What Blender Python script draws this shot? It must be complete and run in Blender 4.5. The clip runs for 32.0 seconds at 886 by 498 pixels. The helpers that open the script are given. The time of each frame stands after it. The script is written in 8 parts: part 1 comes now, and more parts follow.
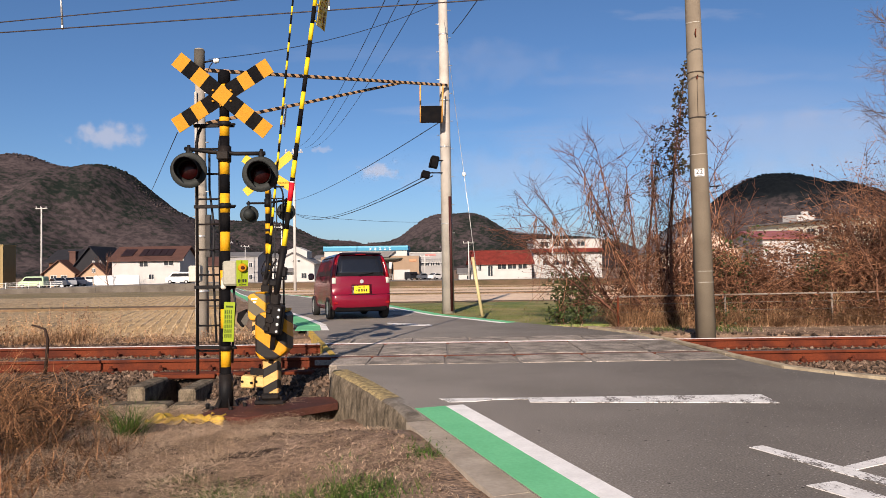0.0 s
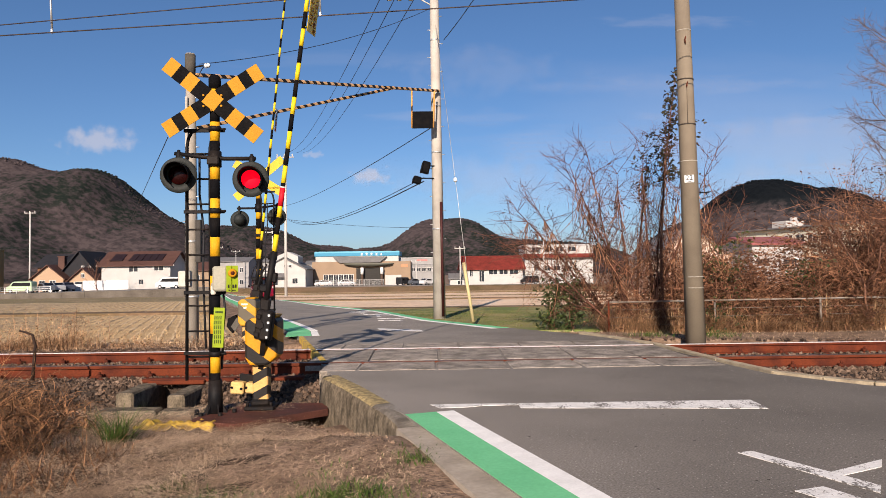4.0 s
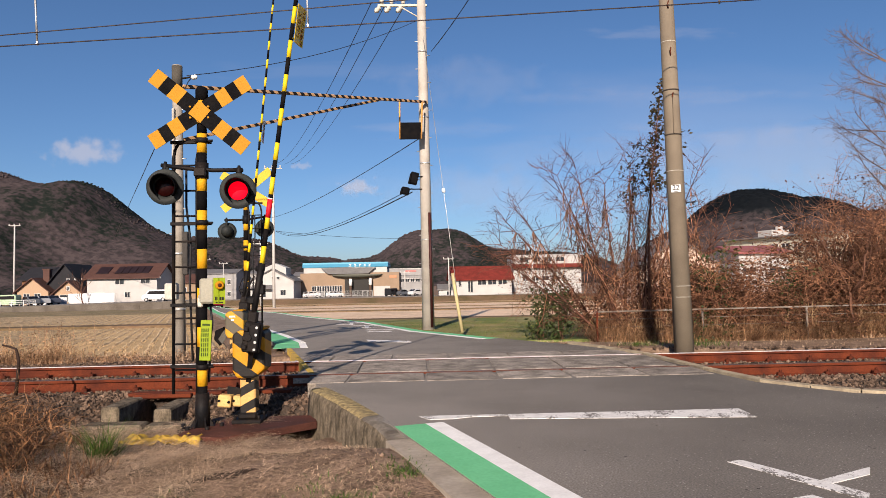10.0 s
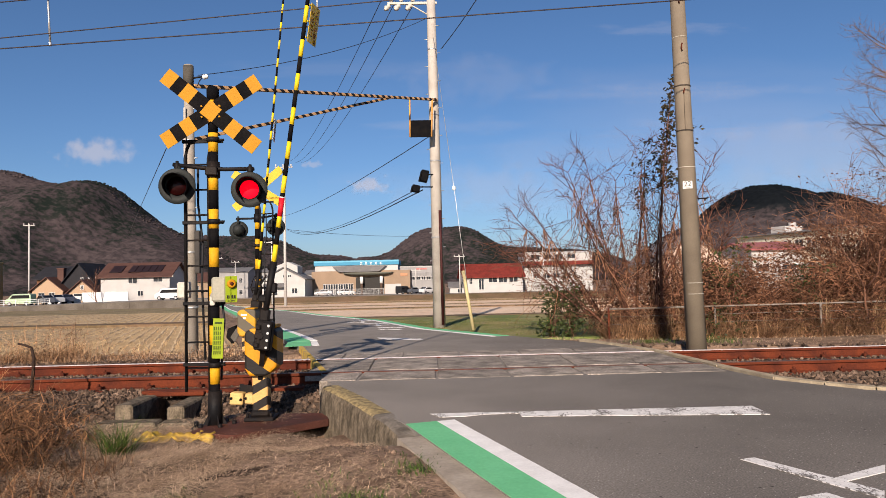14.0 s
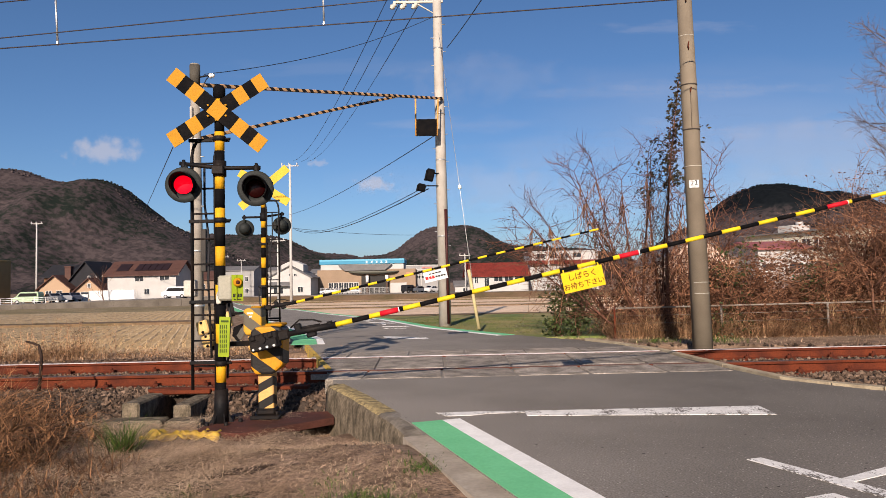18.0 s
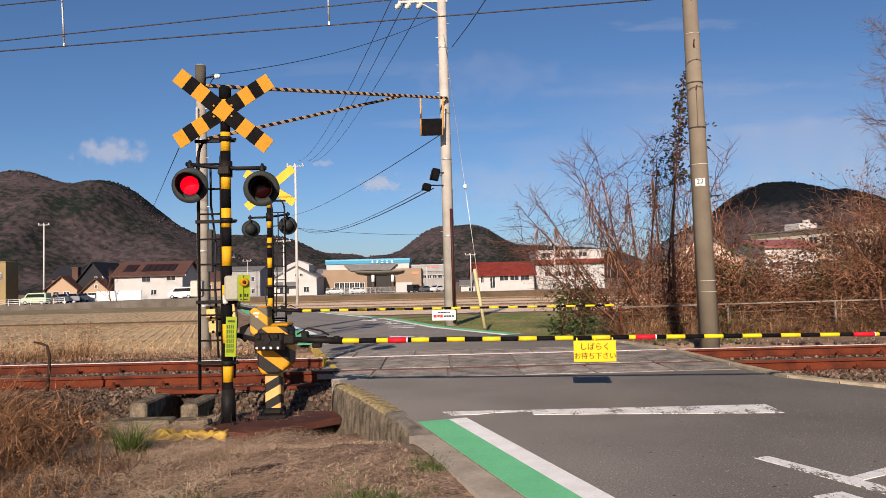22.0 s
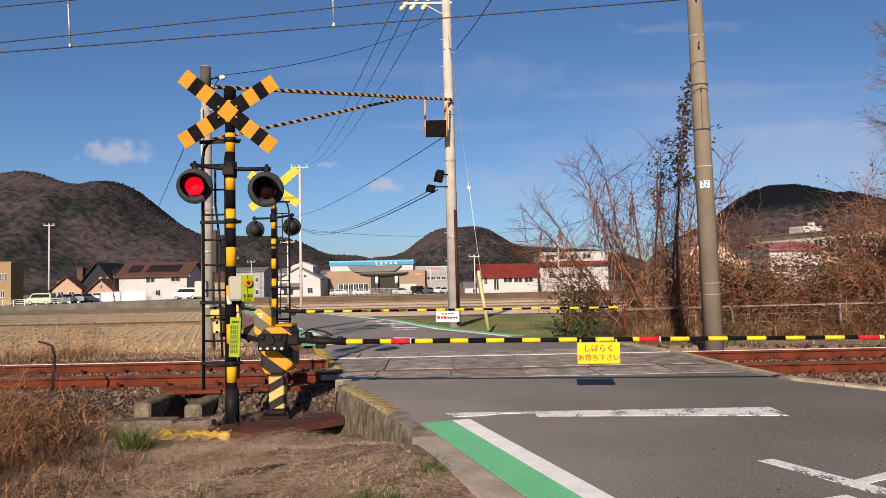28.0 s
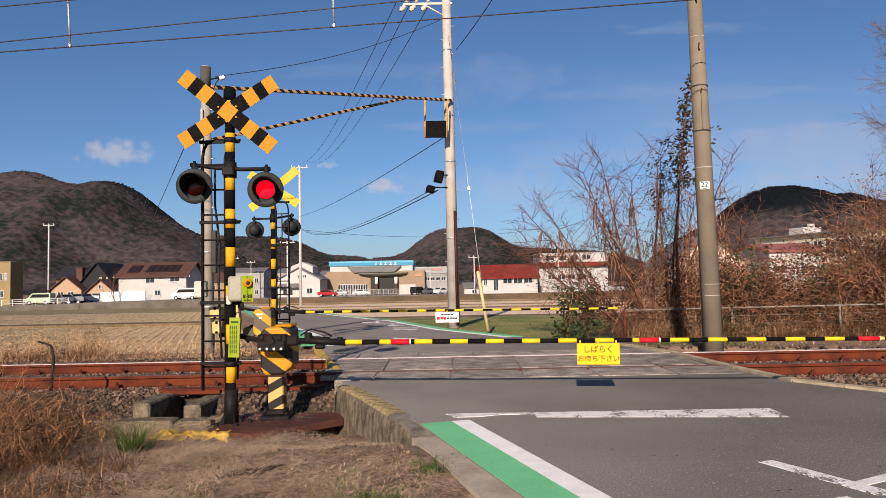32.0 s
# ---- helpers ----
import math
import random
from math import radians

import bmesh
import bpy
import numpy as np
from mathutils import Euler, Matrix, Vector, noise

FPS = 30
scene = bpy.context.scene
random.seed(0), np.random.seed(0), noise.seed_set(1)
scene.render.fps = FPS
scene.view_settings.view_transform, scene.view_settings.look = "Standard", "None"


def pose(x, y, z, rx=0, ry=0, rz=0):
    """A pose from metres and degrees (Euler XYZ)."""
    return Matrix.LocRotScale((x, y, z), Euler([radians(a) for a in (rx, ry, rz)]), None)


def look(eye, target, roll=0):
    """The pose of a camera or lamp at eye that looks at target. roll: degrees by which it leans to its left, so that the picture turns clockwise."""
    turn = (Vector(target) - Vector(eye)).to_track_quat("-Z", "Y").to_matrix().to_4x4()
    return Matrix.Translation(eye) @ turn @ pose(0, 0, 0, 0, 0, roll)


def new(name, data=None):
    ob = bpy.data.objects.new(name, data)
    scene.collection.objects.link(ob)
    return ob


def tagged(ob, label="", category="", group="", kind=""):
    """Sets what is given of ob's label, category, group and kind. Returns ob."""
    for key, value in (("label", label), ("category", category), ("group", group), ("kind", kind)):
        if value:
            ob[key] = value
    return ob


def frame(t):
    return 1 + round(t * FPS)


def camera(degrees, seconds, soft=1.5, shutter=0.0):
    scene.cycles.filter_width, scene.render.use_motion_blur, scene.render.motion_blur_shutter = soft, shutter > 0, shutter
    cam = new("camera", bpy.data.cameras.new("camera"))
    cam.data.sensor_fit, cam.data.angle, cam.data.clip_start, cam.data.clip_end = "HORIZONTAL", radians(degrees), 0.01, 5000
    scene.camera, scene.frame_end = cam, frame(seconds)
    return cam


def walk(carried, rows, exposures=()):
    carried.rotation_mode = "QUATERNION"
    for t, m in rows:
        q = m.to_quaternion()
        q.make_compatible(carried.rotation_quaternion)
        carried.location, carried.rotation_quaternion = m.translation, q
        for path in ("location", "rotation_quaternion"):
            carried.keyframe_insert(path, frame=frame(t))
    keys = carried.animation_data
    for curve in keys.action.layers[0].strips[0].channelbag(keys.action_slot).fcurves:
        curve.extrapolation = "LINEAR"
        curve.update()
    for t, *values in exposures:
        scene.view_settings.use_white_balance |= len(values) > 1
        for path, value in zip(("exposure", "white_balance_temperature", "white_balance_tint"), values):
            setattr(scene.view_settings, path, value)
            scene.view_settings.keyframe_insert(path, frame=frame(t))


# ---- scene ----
cam = camera(65.0, 32.0, soft=0.7)
PATH = [
    (0, (-0.004, -0.01, 1.13), (0.004, 1.989, 1.18), -0.8),
    (0.5, (-0.002, -0.01, 1.13), (0.01, 1.989, 1.18), -0.6),
    (1, (-0.004, -0.015, 1.133), (0.013, 1.985, 1.183), -0.8),
    (1.5, (-0.001, -0.01, 1.133), (0.017, 1.989, 1.19), -1.0),
    (2, (0.003, -0.014, 1.135), (0.024, 1.985, 1.197), -0.9),
    (2.5, (-0.001, -0.015, 1.131), (0.022, 1.983, 1.196), -0.7),
    (3, (0.0, -0.01, 1.131), (0.027, 1.989, 1.197), -0.6),
    (3.5, (0.002, -0.012, 1.133), (0.032, 1.987, 1.198), -0.7),
    (5.5, (0.004, -0.002, 1.131), (0.045, 1.996, 1.196), -0.7),
    (6, (0.001, 0.0, 1.131), (0.051, 1.998, 1.198), -0.9),
    (6.5, (0.009, -0.006, 1.134), (0.066, 1.992, 1.208), -1.2),
    (7, (0.003, -0.001, 1.132), (0.066, 1.997, 1.211), -1.0),
    (7.5, (0.001, 0.001, 1.129), (0.066, 1.998, 1.208), -0.8),
    (8, (0.003, 0.0, 1.132), (0.069, 1.997, 1.211), -0.8),
    (8.5, (0.005, 0.001, 1.131), (0.072, 1.998, 1.213), -0.9),
    (9, (0.004, -0.005, 1.134), (0.071, 1.992, 1.222), -1.2),
    (9.5, (0.004, -0.006, 1.136), (0.073, 1.991, 1.229), -1.2),
    (10, (0.004, -0.003, 1.134), (0.07, 1.994, 1.229), -1.1),
    (10.5, (0.005, -0.001, 1.131), (0.065, 1.995, 1.23), -1.1),
    (11, (0.007, -0.005, 1.136), (0.065, 1.992, 1.237), -1.4),
    (11.5, (0.005, -0.01, 1.134), (0.059, 1.987, 1.236), -1.5),
    (12, (0.007, -0.007, 1.135), (0.058, 1.99, 1.236), -1.3),
    (12.5, (0.003, -0.002, 1.13), (0.047, 1.995, 1.227), -1.2),
    (13, (0.001, 0.0, 1.132), (0.04, 1.997, 1.223), -1.1),
    (13.5, (0.003, 0.002, 1.133), (0.04, 1.999, 1.221), -1.1),
    (14, (0.005, -0.004, 1.134), (0.04, 1.994, 1.223), -1.3),
    (14.5, (0.003, -0.002, 1.129), (0.034, 1.996, 1.22), -1.3),
    (16.5, (0.005, -0.005, 1.137), (0.033, 1.993, 1.223), -1.4),
    (17, (0.003, -0.006, 1.131), (0.029, 1.992, 1.221), -1.4),
    (17.5, (0.001, -0.007, 1.131), (0.026, 1.991, 1.221), -1.2),
    (18, (0.003, -0.004, 1.135), (0.022, 1.994, 1.221), -1.2),
    (18.5, (0.003, -0.004, 1.131), (0.017, 1.994, 1.217), -1.3),
    (19, (0.002, -0.003, 1.132), (0.013, 1.995, 1.214), -1.4),
    (19.5, (0.003, -0.001, 1.131), (0.009, 1.997, 1.211), -1.3),
    (20, (-0.001, -0.005, 1.136), (0.007, 1.993, 1.213), -1.1),
    (20.5, (0.0, -0.003, 1.131), (0.008, 1.995, 1.209), -1.0),
    (21, (0.002, -0.005, 1.132), (0.009, 1.993, 1.211), -1.3),
    (21.5, (0.004, -0.003, 1.131), (0.009, 1.995, 1.215), -1.5),
    (22, (0.001, -0.007, 1.133), (0.004, 1.991, 1.218), -1.4),
    (22.5, (0.0, -0.007, 1.131), (-0.001, 1.991, 1.218), -1.3),
    (23, (0.001, -0.005, 1.132), (0.001, 1.993, 1.219), -1.2),
    (23.5, (0.004, -0.004, 1.134), (0.004, 1.994, 1.222), -1.3),
    (24, (0.001, -0.005, 1.131), (0.001, 1.993, 1.221), -1.4),
    (24.5, (0.003, -0.006, 1.134), (0.002, 1.992, 1.228), -1.4),
    (25, (0.003, -0.01, 1.134), (0.005, 1.988, 1.228), -1.4),
    (25.5, (0.002, -0.005, 1.13), (-0.003, 1.992, 1.226), -1.3),
    (27.5, (0.003, -0.004, 1.132), (-0.002, 1.994, 1.223), -1.3),
    (28, (0.001, -0.008, 1.129), (-0.007, 1.99, 1.219), -1.2),
    (28.5, (0.002, -0.007, 1.132), (-0.006, 1.991, 1.223), -1.3),
    (29, (0.001, -0.003, 1.135), (-0.004, 1.995, 1.227), -1.3),
    (29.5, (0.003, -0.006, 1.132), (0.0, 1.992, 1.226), -1.2),
    (30, (0.0, -0.012, 1.133), (-0.005, 1.986, 1.227), -1.1),
    (30.5, (0.002, -0.007, 1.133), (-0.006, 1.991, 1.228), -1.1),
    (31, (0.004, -0.004, 1.133), (-0.004, 1.993, 1.228), -1.1),
    (31.5, (0.004, -0.006, 1.132), (-0.003, 1.992, 1.226), -1.2),
    (32, (0.0, -0.002, 1.128), (-0.007, 1.996, 1.22), -1.1),
]
walk(cam, [(t, look(eye, target, roll)) for t, eye, target, roll in PATH],
     exposures=[(0.0, 0.70, 6450.0, 17.0), (6.0, 0.68, 6450.0, 17.0), (12.0, 0.62, 6450.0, 17.0), (18.0, 0.59, 6450.0, 17.0), (32.0, 0.56, 6450.0, 17.0)])

# ---- world, sun, exposure ----
SUN_EL, SUN_AZ = 23.5, 9.5     # height of the sun; its light runs this many degrees to the right of the way ahead
world = bpy.data.worlds.new("sky")
scene.world = world
world.use_nodes = True
wn, wl = world.node_tree.nodes, world.node_tree.links
sky = wn.new("ShaderNodeTexSky")
sky.sky_type = "NISHITA"
sky.sun_disc = False
sky.sun_elevation = radians(SUN_EL)
sky.sun_rotation = radians(180 + SUN_AZ)
sky.air_density, sky.dust_density, sky.ozone_density = 0.85, 0.75, 5.0
wn["Background"].inputs["Strength"].default_value = 0.064
deep = wn.new("ShaderNodeHueSaturation")
deep.inputs["Saturation"].default_value = 1.04
deep.inputs["Hue"].default_value = 0.4965
wl.new(sky.outputs["Color"], deep.inputs["Color"])
lilac = wn.new("ShaderNodeMix")
lilac.data_type, lilac.blend_type = "RGBA", "MULTIPLY"
lilac.inputs[0].default_value = 1.0
lilac.inputs[7].default_value = (0.97, 0.985, 1.0, 1)
wl.new(deep.outputs["Color"], lilac.inputs[6])
wl.new(lilac.outputs[2], wn["Background"].inputs["Color"])
sun = new("sun", bpy.data.lights.new("sun", "SUN"))
sun.data.energy, sun.data.angle, sun.data.color = 5.0, radians(0.53), (1.0, 0.865, 0.69)
_az = radians(SUN_AZ)
sun.matrix_world = look((0, 0, 30), (math.sin(_az), math.cos(_az), 30 - math.tan(radians(SUN_EL))))

# ---- materials ----
MATS = {}


def mat(name, col, rough=0.7, metal=0.0, col2=None, scale=6.0, fine=60.0, var=0.18, bump=0.15, emit=0.0, spec=0.18, pick=0.0, stretch=None):
    """Two scales of noise between two colours, with a fine relief. pick: how far pieces differ from one another."""
    if name in MATS:
        return MATS[name]
    m = bpy.data.materials.new(name)
    m.use_nodes = True
    n, l = m.node_tree.nodes, m.node_tree.links
    b = n["Principled BSDF"]
    tc = n.new("ShaderNodeTexCoord")
    a1, a2 = n.new("ShaderNodeTexNoise"), n.new("ShaderNodeTexNoise")
    a1.inputs["Scale"].default_value, a2.inputs["Scale"].default_value = scale, fine
    a1.inputs["Detail"].default_value, a2.inputs["Detail"].default_value = 5, 3
    where = tc.outputs["Object"]
    if stretch:
        mp = n.new("ShaderNodeMapping")
        mp.inputs["Scale"].default_value = stretch
        l.new(where, mp.inputs[0])
        where = mp.outputs[0]
    l.new(where, a1.inputs["Vector"])
    l.new(where, a2.inputs["Vector"])
    mix = n.new("ShaderNodeMix")
    mix.data_type = "RGBA"
    c2 = col2 or tuple(c * (1 - 1.6 * var) for c in col)
    mix.inputs[6].default_value, mix.inputs[7].default_value = (*col, 1), (*c2, 1)
    ramp = n.new("ShaderNodeMapRange")
    ramp.inputs[1].default_value, ramp.inputs[2].default_value = 0.38, 0.66
    l.new(a1.outputs["Fac"], ramp.inputs[0])
    l.new(ramp.outputs[0], mix.inputs[0])
    hsv = n.new("ShaderNodeHueSaturation")
    mr = n.new("ShaderNodeMapRange")
    mr.inputs[1].default_value, mr.inputs[2].default_value = 0.3, 0.7
    mr.inputs[3].default_value, mr.inputs[4].default_value = 1 - var, 1 + var
    l.new(a2.outputs["Fac"], mr.inputs[0])
    l.new(mix.outputs[2], hsv.inputs["Color"])
    val = mr.outputs[0]
    if pick:
        info = n.new("ShaderNodeNewGeometry")
        obi = n.new("ShaderNodeObjectInfo")
        add = n.new("ShaderNodeMath")
        add.operation = "ADD"
        l.new(info.outputs["Random Per Island"], add.inputs[0])
        l.new(obi.outputs["Random"], add.inputs[1])
        fr = n.new("ShaderNodeMath")
        fr.operation = "FRACT"
        l.new(add.outputs[0], fr.inputs[0])
        pr = n.new("ShaderNodeMapRange")
        pr.inputs[3].default_value, pr.inputs[4].default_value = 1 - pick, 1 + pick
        l.new(fr.outputs[0], pr.inputs[0])
        mu = n.new("ShaderNodeMath")
        mu.operation = "MULTIPLY"
        l.new(val, mu.inputs[0])
        l.new(pr.outputs[0], mu.inputs[1])
        val = mu.outputs[0]
    l.new(val, hsv.inputs["Value"])
    l.new(hsv.outputs[0], b.inputs["Base Color"])
    b.inputs["Roughness"].default_value, b.inputs["Metallic"].default_value = rough, metal
    b.inputs["Specular IOR Level"].default_value = spec
    if bump:
        bp = n.new("ShaderNodeBump")
        bp.inputs["Strength"].default_value, bp.inputs["Distance"].default_value = bump, 0.02
        l.new(a2.outputs["Fac"], bp.inputs["Height"])
        l.new(bp.outputs[0], b.inputs["Normal"])
    if emit:
        b.inputs["Emission Color"].default_value, b.inputs["Emission Strength"].default_value = (*col, 1), emit
    MATS[name] = m
    return m


def stripes(name, ca, cb, ax, freq, duty=0.5, rough=0.5):
    """Slanting painted stripes: ax gives the direction across them, freq how many a metre."""
    m = mat(name, ca, rough, var=0.12, scale=5, fine=40, spec=0.2)
    n, l = m.node_tree.nodes, m.node_tree.links
    tc = n.new("ShaderNodeTexCoord")
    dot = n.new("ShaderNodeVectorMath")
    dot.operation = "DOT_PRODUCT"
    dot.inputs[1].default_value = Vector(ax) * freq
    fr, gt = n.new("ShaderNodeMath"), n.new("ShaderNodeMath")
    fr.operation, gt.operation = "FRACT", "GREATER_THAN"
    gt.inputs[1].default_value = duty
    l.new(tc.outputs["Object"], dot.inputs[0])
    l.new(dot.outputs["Value"], fr.inputs[0])
    l.new(fr.outputs[0], gt.inputs[0])
    mx = n.new("ShaderNodeMix")
    mx.data_type = "RGBA"
    l.new(gt.outputs[0], mx.inputs[0])
    bs = n["Principled BSDF"]
    l.new(bs.inputs["Base Color"].links[0].from_socket, mx.inputs[6])
    mx.inputs[7].default_value = (*cb, 1)
    l.new(mx.outputs[2], bs.inputs["Base Color"])
    return m


yellow = mat("yellow_paint", (0.41, 0.19, 0.003), 0.6, spec=0.15, var=0.05, scale=7, col2=(0.375, 0.17, 0.004))
postyel = mat("post_yellow_paint", (0.60, 0.315, 0.006), 0.7, spec=0.2, var=0.1, scale=9, col2=(0.52, 0.26, 0.008))
lemon = mat("lemon_tape", (0.7, 0.5, 0.012), 0.6, spec=0.2, var=0.06)
black = mat("black_paint", (0.004, 0.004, 0.005), 0.8, spec=0.05, var=0.3, col2=(0.008, 0.007, 0.007))
blacksteel = mat("black_steel", (0.006, 0.006, 0.007), 0.6, spec=0.13, var=0.3, col2=(0.014, 0.010, 0.008))
redtape = mat("red_tape", (0.55, 0.01, 0.02), 0.6, spec=0.2, var=0.08)
backyel = mat("yellow_sheet_back", (0.62, 0.40, 0.04), 0.7, spec=0.2, var=0.06)
lampgrey = mat("lamp_housing_grey", (0.016, 0.019, 0.018), 0.65, spec=0.25, var=0.2)
lensdark = mat("dark_red_lens", (0.014, 0.001, 0.001), 0.25, var=0.2, bump=0.05, spec=0.12)
lensglow = mat("lit_red_lens", (1.0, 0.002, 0.012), 0.5, var=0.02, bump=0, emit=0.72, spec=0.1)
rust = mat("rusty_steel", (0.118, 0.026, 0.010), 0.9, 0.0, col2=(0.062, 0.015, 0.008), scale=4, var=0.2, bump=0.2)
rustplate = mat("rusty_plate", (0.095, 0.034, 0.023), 0.75, 0.1, col2=(0.050, 0.021, 0.016), scale=3, var=0.2)
# The sky's sheen on the far railhead is painted in as pale colour.
shine = mat("railhead_sky_sheen", (0.78, 0.72, 0.69), 0.4, 0.3, var=0.1, scale=20)
headrust = mat("dull_railhead", (0.17, 0.10, 0.08), 0.45, 0.6, col2=(0.13, 0.07, 0.05), var=0.15, scale=20)
fencegrey = mat("weathered_pipe", (0.23, 0.205, 0.18), 0.7, 0.2, col2=(0.15, 0.11, 0.08), var=0.15, scale=6)
concrete = mat("concrete", (0.37, 0.315, 0.25), 0.9, col2=(0.27, 0.225, 0.175), scale=3, fine=34, var=0.1, bump=0.08)
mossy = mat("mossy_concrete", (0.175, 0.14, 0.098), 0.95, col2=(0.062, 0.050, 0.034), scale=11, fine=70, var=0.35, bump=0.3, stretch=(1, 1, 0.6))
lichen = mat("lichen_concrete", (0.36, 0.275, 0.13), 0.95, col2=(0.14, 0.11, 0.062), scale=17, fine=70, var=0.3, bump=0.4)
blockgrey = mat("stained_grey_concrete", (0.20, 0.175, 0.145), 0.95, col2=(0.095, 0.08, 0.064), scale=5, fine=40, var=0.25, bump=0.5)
polemat = mat("pole_concrete", (0.43, 0.395, 0.35), 0.85, col2=(0.34, 0.31, 0.27), scale=2.5, fine=80, var=0.1, bump=0.12)
tanpole = mat("tan_pole_concrete", (0.20, 0.165, 0.122), 0.85, col2=(0.15, 0.122, 0.09), scale=1.5, fine=80, var=0.1, bump=0.1)
slabmat = mat("crossing_slab", (0.33, 0.285, 0.24), 0.92, col2=(0.15, 0.13, 0.108), scale=4, fine=42, var=0.4, bump=0.8, pick=0.14)
asphalt = mat("asphalt", (0.150, 0.134, 0.117), 0.92, col2=(0.120, 0.107, 0.093), scale=0.9, fine=85, var=0.34, bump=0.16)
white = mat("road_white", (0.80, 0.78, 0.75), 0.8, col2=(0.70, 0.68, 0.65), scale=6, var=0.05, bump=0.08)
green = mat("road_green", (0.155, 0.50, 0.245), 0.8, col2=(0.125, 0.44, 0.21), scale=2.2, fine=40, var=0.06, bump=0.08)
kerbyel = mat("faded_yellow_kerb", (0.55, 0.36, 0.06), 0.9, col2=(0.36, 0.25, 0.09), scale=5, var=0.2, bump=0.3)
kerbmat = mat("kerb_concrete", (0.40, 0.33, 0.225), 0.9, col2=(0.26, 0.21, 0.145), scale=5, var=0.18, bump=0.3)
stone = mat("ballast_stone", (0.138, 0.094, 0.067), 0.95, col2=(0.046, 0.030, 0.021), scale=10, var=0.15, bump=0.2, pick=0.65)
soil = mat("dry_soil", (0.255, 0.172, 0.117), 0.97, col2=(0.12, 0.077, 0.050), scale=3.2, fine=30, var=0.34, bump=1.0)
straw = mat("dry_straw", (0.52, 0.375, 0.25), 0.9, col2=(0.27, 0.178, 0.11), scale=2, fine=30, var=0.15, bump=0, pick=0.6)
reed = mat("dry_reed", (0.255, 0.128, 0.060), 0.9, col2=(0.052, 0.028, 0.015), scale=2, fine=30, var=0.15, bump=0, pick=0.75)
rank = mat("rank_grass", (0.38, 0.225, 0.12), 0.9, col2=(0.15, 0.078, 0.042), scale=2, fine=30, var=0.15, bump=0, pick=0.65)
litter_shade = mat("dark_litter_shade", (0.060, 0.036, 0.022), 1.0, col2=(0.028, 0.017, 0.011), scale=5, fine=40, var=0.3, bump=0.6)
tuft = mat("dark_green_tuft", (0.042, 0.082, 0.014), 0.8, col2=(0.075, 0.095, 0.02), scale=6, fine=30, var=0.2, bump=0, pick=0.45)
stubble = mat("rice_stubble", (0.56, 0.415, 0.25), 0.95, col2=(0.40, 0.285, 0.16), scale=0.7, fine=14, var=0.25, bump=0.3)
grassgreen = mat("winter_grass", (0.085, 0.118, 0.028), 0.9, col2=(0.17, 0.15, 0.055), scale=1, fine=20, var=0.3, bump=0.2, pick=0.4)
leafgreen = mat("evergreen_leaf", (0.03, 0.046, 0.012), 0.5, col2=(0.045, 0.05, 0.018), scale=4, var=0.2, bump=0, pick=0.5)
twig = mat("bare_twig", (0.15, 0.074, 0.047), 0.9, col2=(0.085, 0.042, 0.028), scale=3, var=0.2, bump=0.2, pick=0.4)
vine = mat("red_brown_vine", (0.30, 0.150, 0.083), 0.9, col2=(0.12, 0.055, 0.033), scale=2, var=0.2, bump=0, pick=0.7)
deadleaf = mat("dead_leaf", (0.14, 0.062, 0.033), 0.9, col2=(0.055, 0.025, 0.015), scale=2, var=0.2, bump=0, pick=0.5)
wirem = mat("black_cable", (0.02, 0.02, 0.022), 0.6, var=0.1, bump=0)
copper = mat("contact_wire", (0.05, 0.035, 0.03), 0.5, 0.5, var=0.1, bump=0)
galv = mat("galvanised_steel", (0.55, 0.55, 0.54), 0.45, 0.7, var=0.12)
signwhite = mat("white_sign", (0.68, 0.68, 0.66), 0.5, var=0.05, bump=0.03)
signyel = mat("yellow_sign", (0.70, 0.46, 0.008), 0.3, spec=0.4, var=0.05, bump=0.03)
ink = mat("black_ink", (0.02, 0.018, 0.016), 0.6, var=0.1, bump=0)
redink = mat("red_ink", (0.5, 0.02, 0.02), 0.6, var=0.1, bump=0)
lime = mat("lime_sheet", (0.225, 0.295, 0.010), 0.45, var=0.06, bump=0.03)
beige = mat("beige_box", (0.30, 0.285, 0.225), 0.5, var=0.08)
boxwhite = mat("off_white_box", (0.52, 0.49, 0.42), 0.55, var=0.1)
striped_arm = stripes("striped_beam", (0.50, 0.30, 0.15), (0.012, 0.010, 0.009), (1, 0, 0.9), 4.2, 0.5)
farhazard = stripes("far_hazard_cabinet", (0.52, 0.27, 0.02), (0.10, 0.085, 0.06), (0.8, 0.0, 1.0), 2.6, 0.42)
hazard = stripes("hazard_cabinet", (0.52, 0.235, 0.008), (0.014, 0.012, 0.011), (0.75, 0.2, 1.0), 3.6, 0.5)
hazardp = stripes("hazard_pedestal", (0.57, 0.33, 0.11), (0.014, 0.012, 0.011), (-0.55, 0.3, 1.0), 5.4, 0.5)



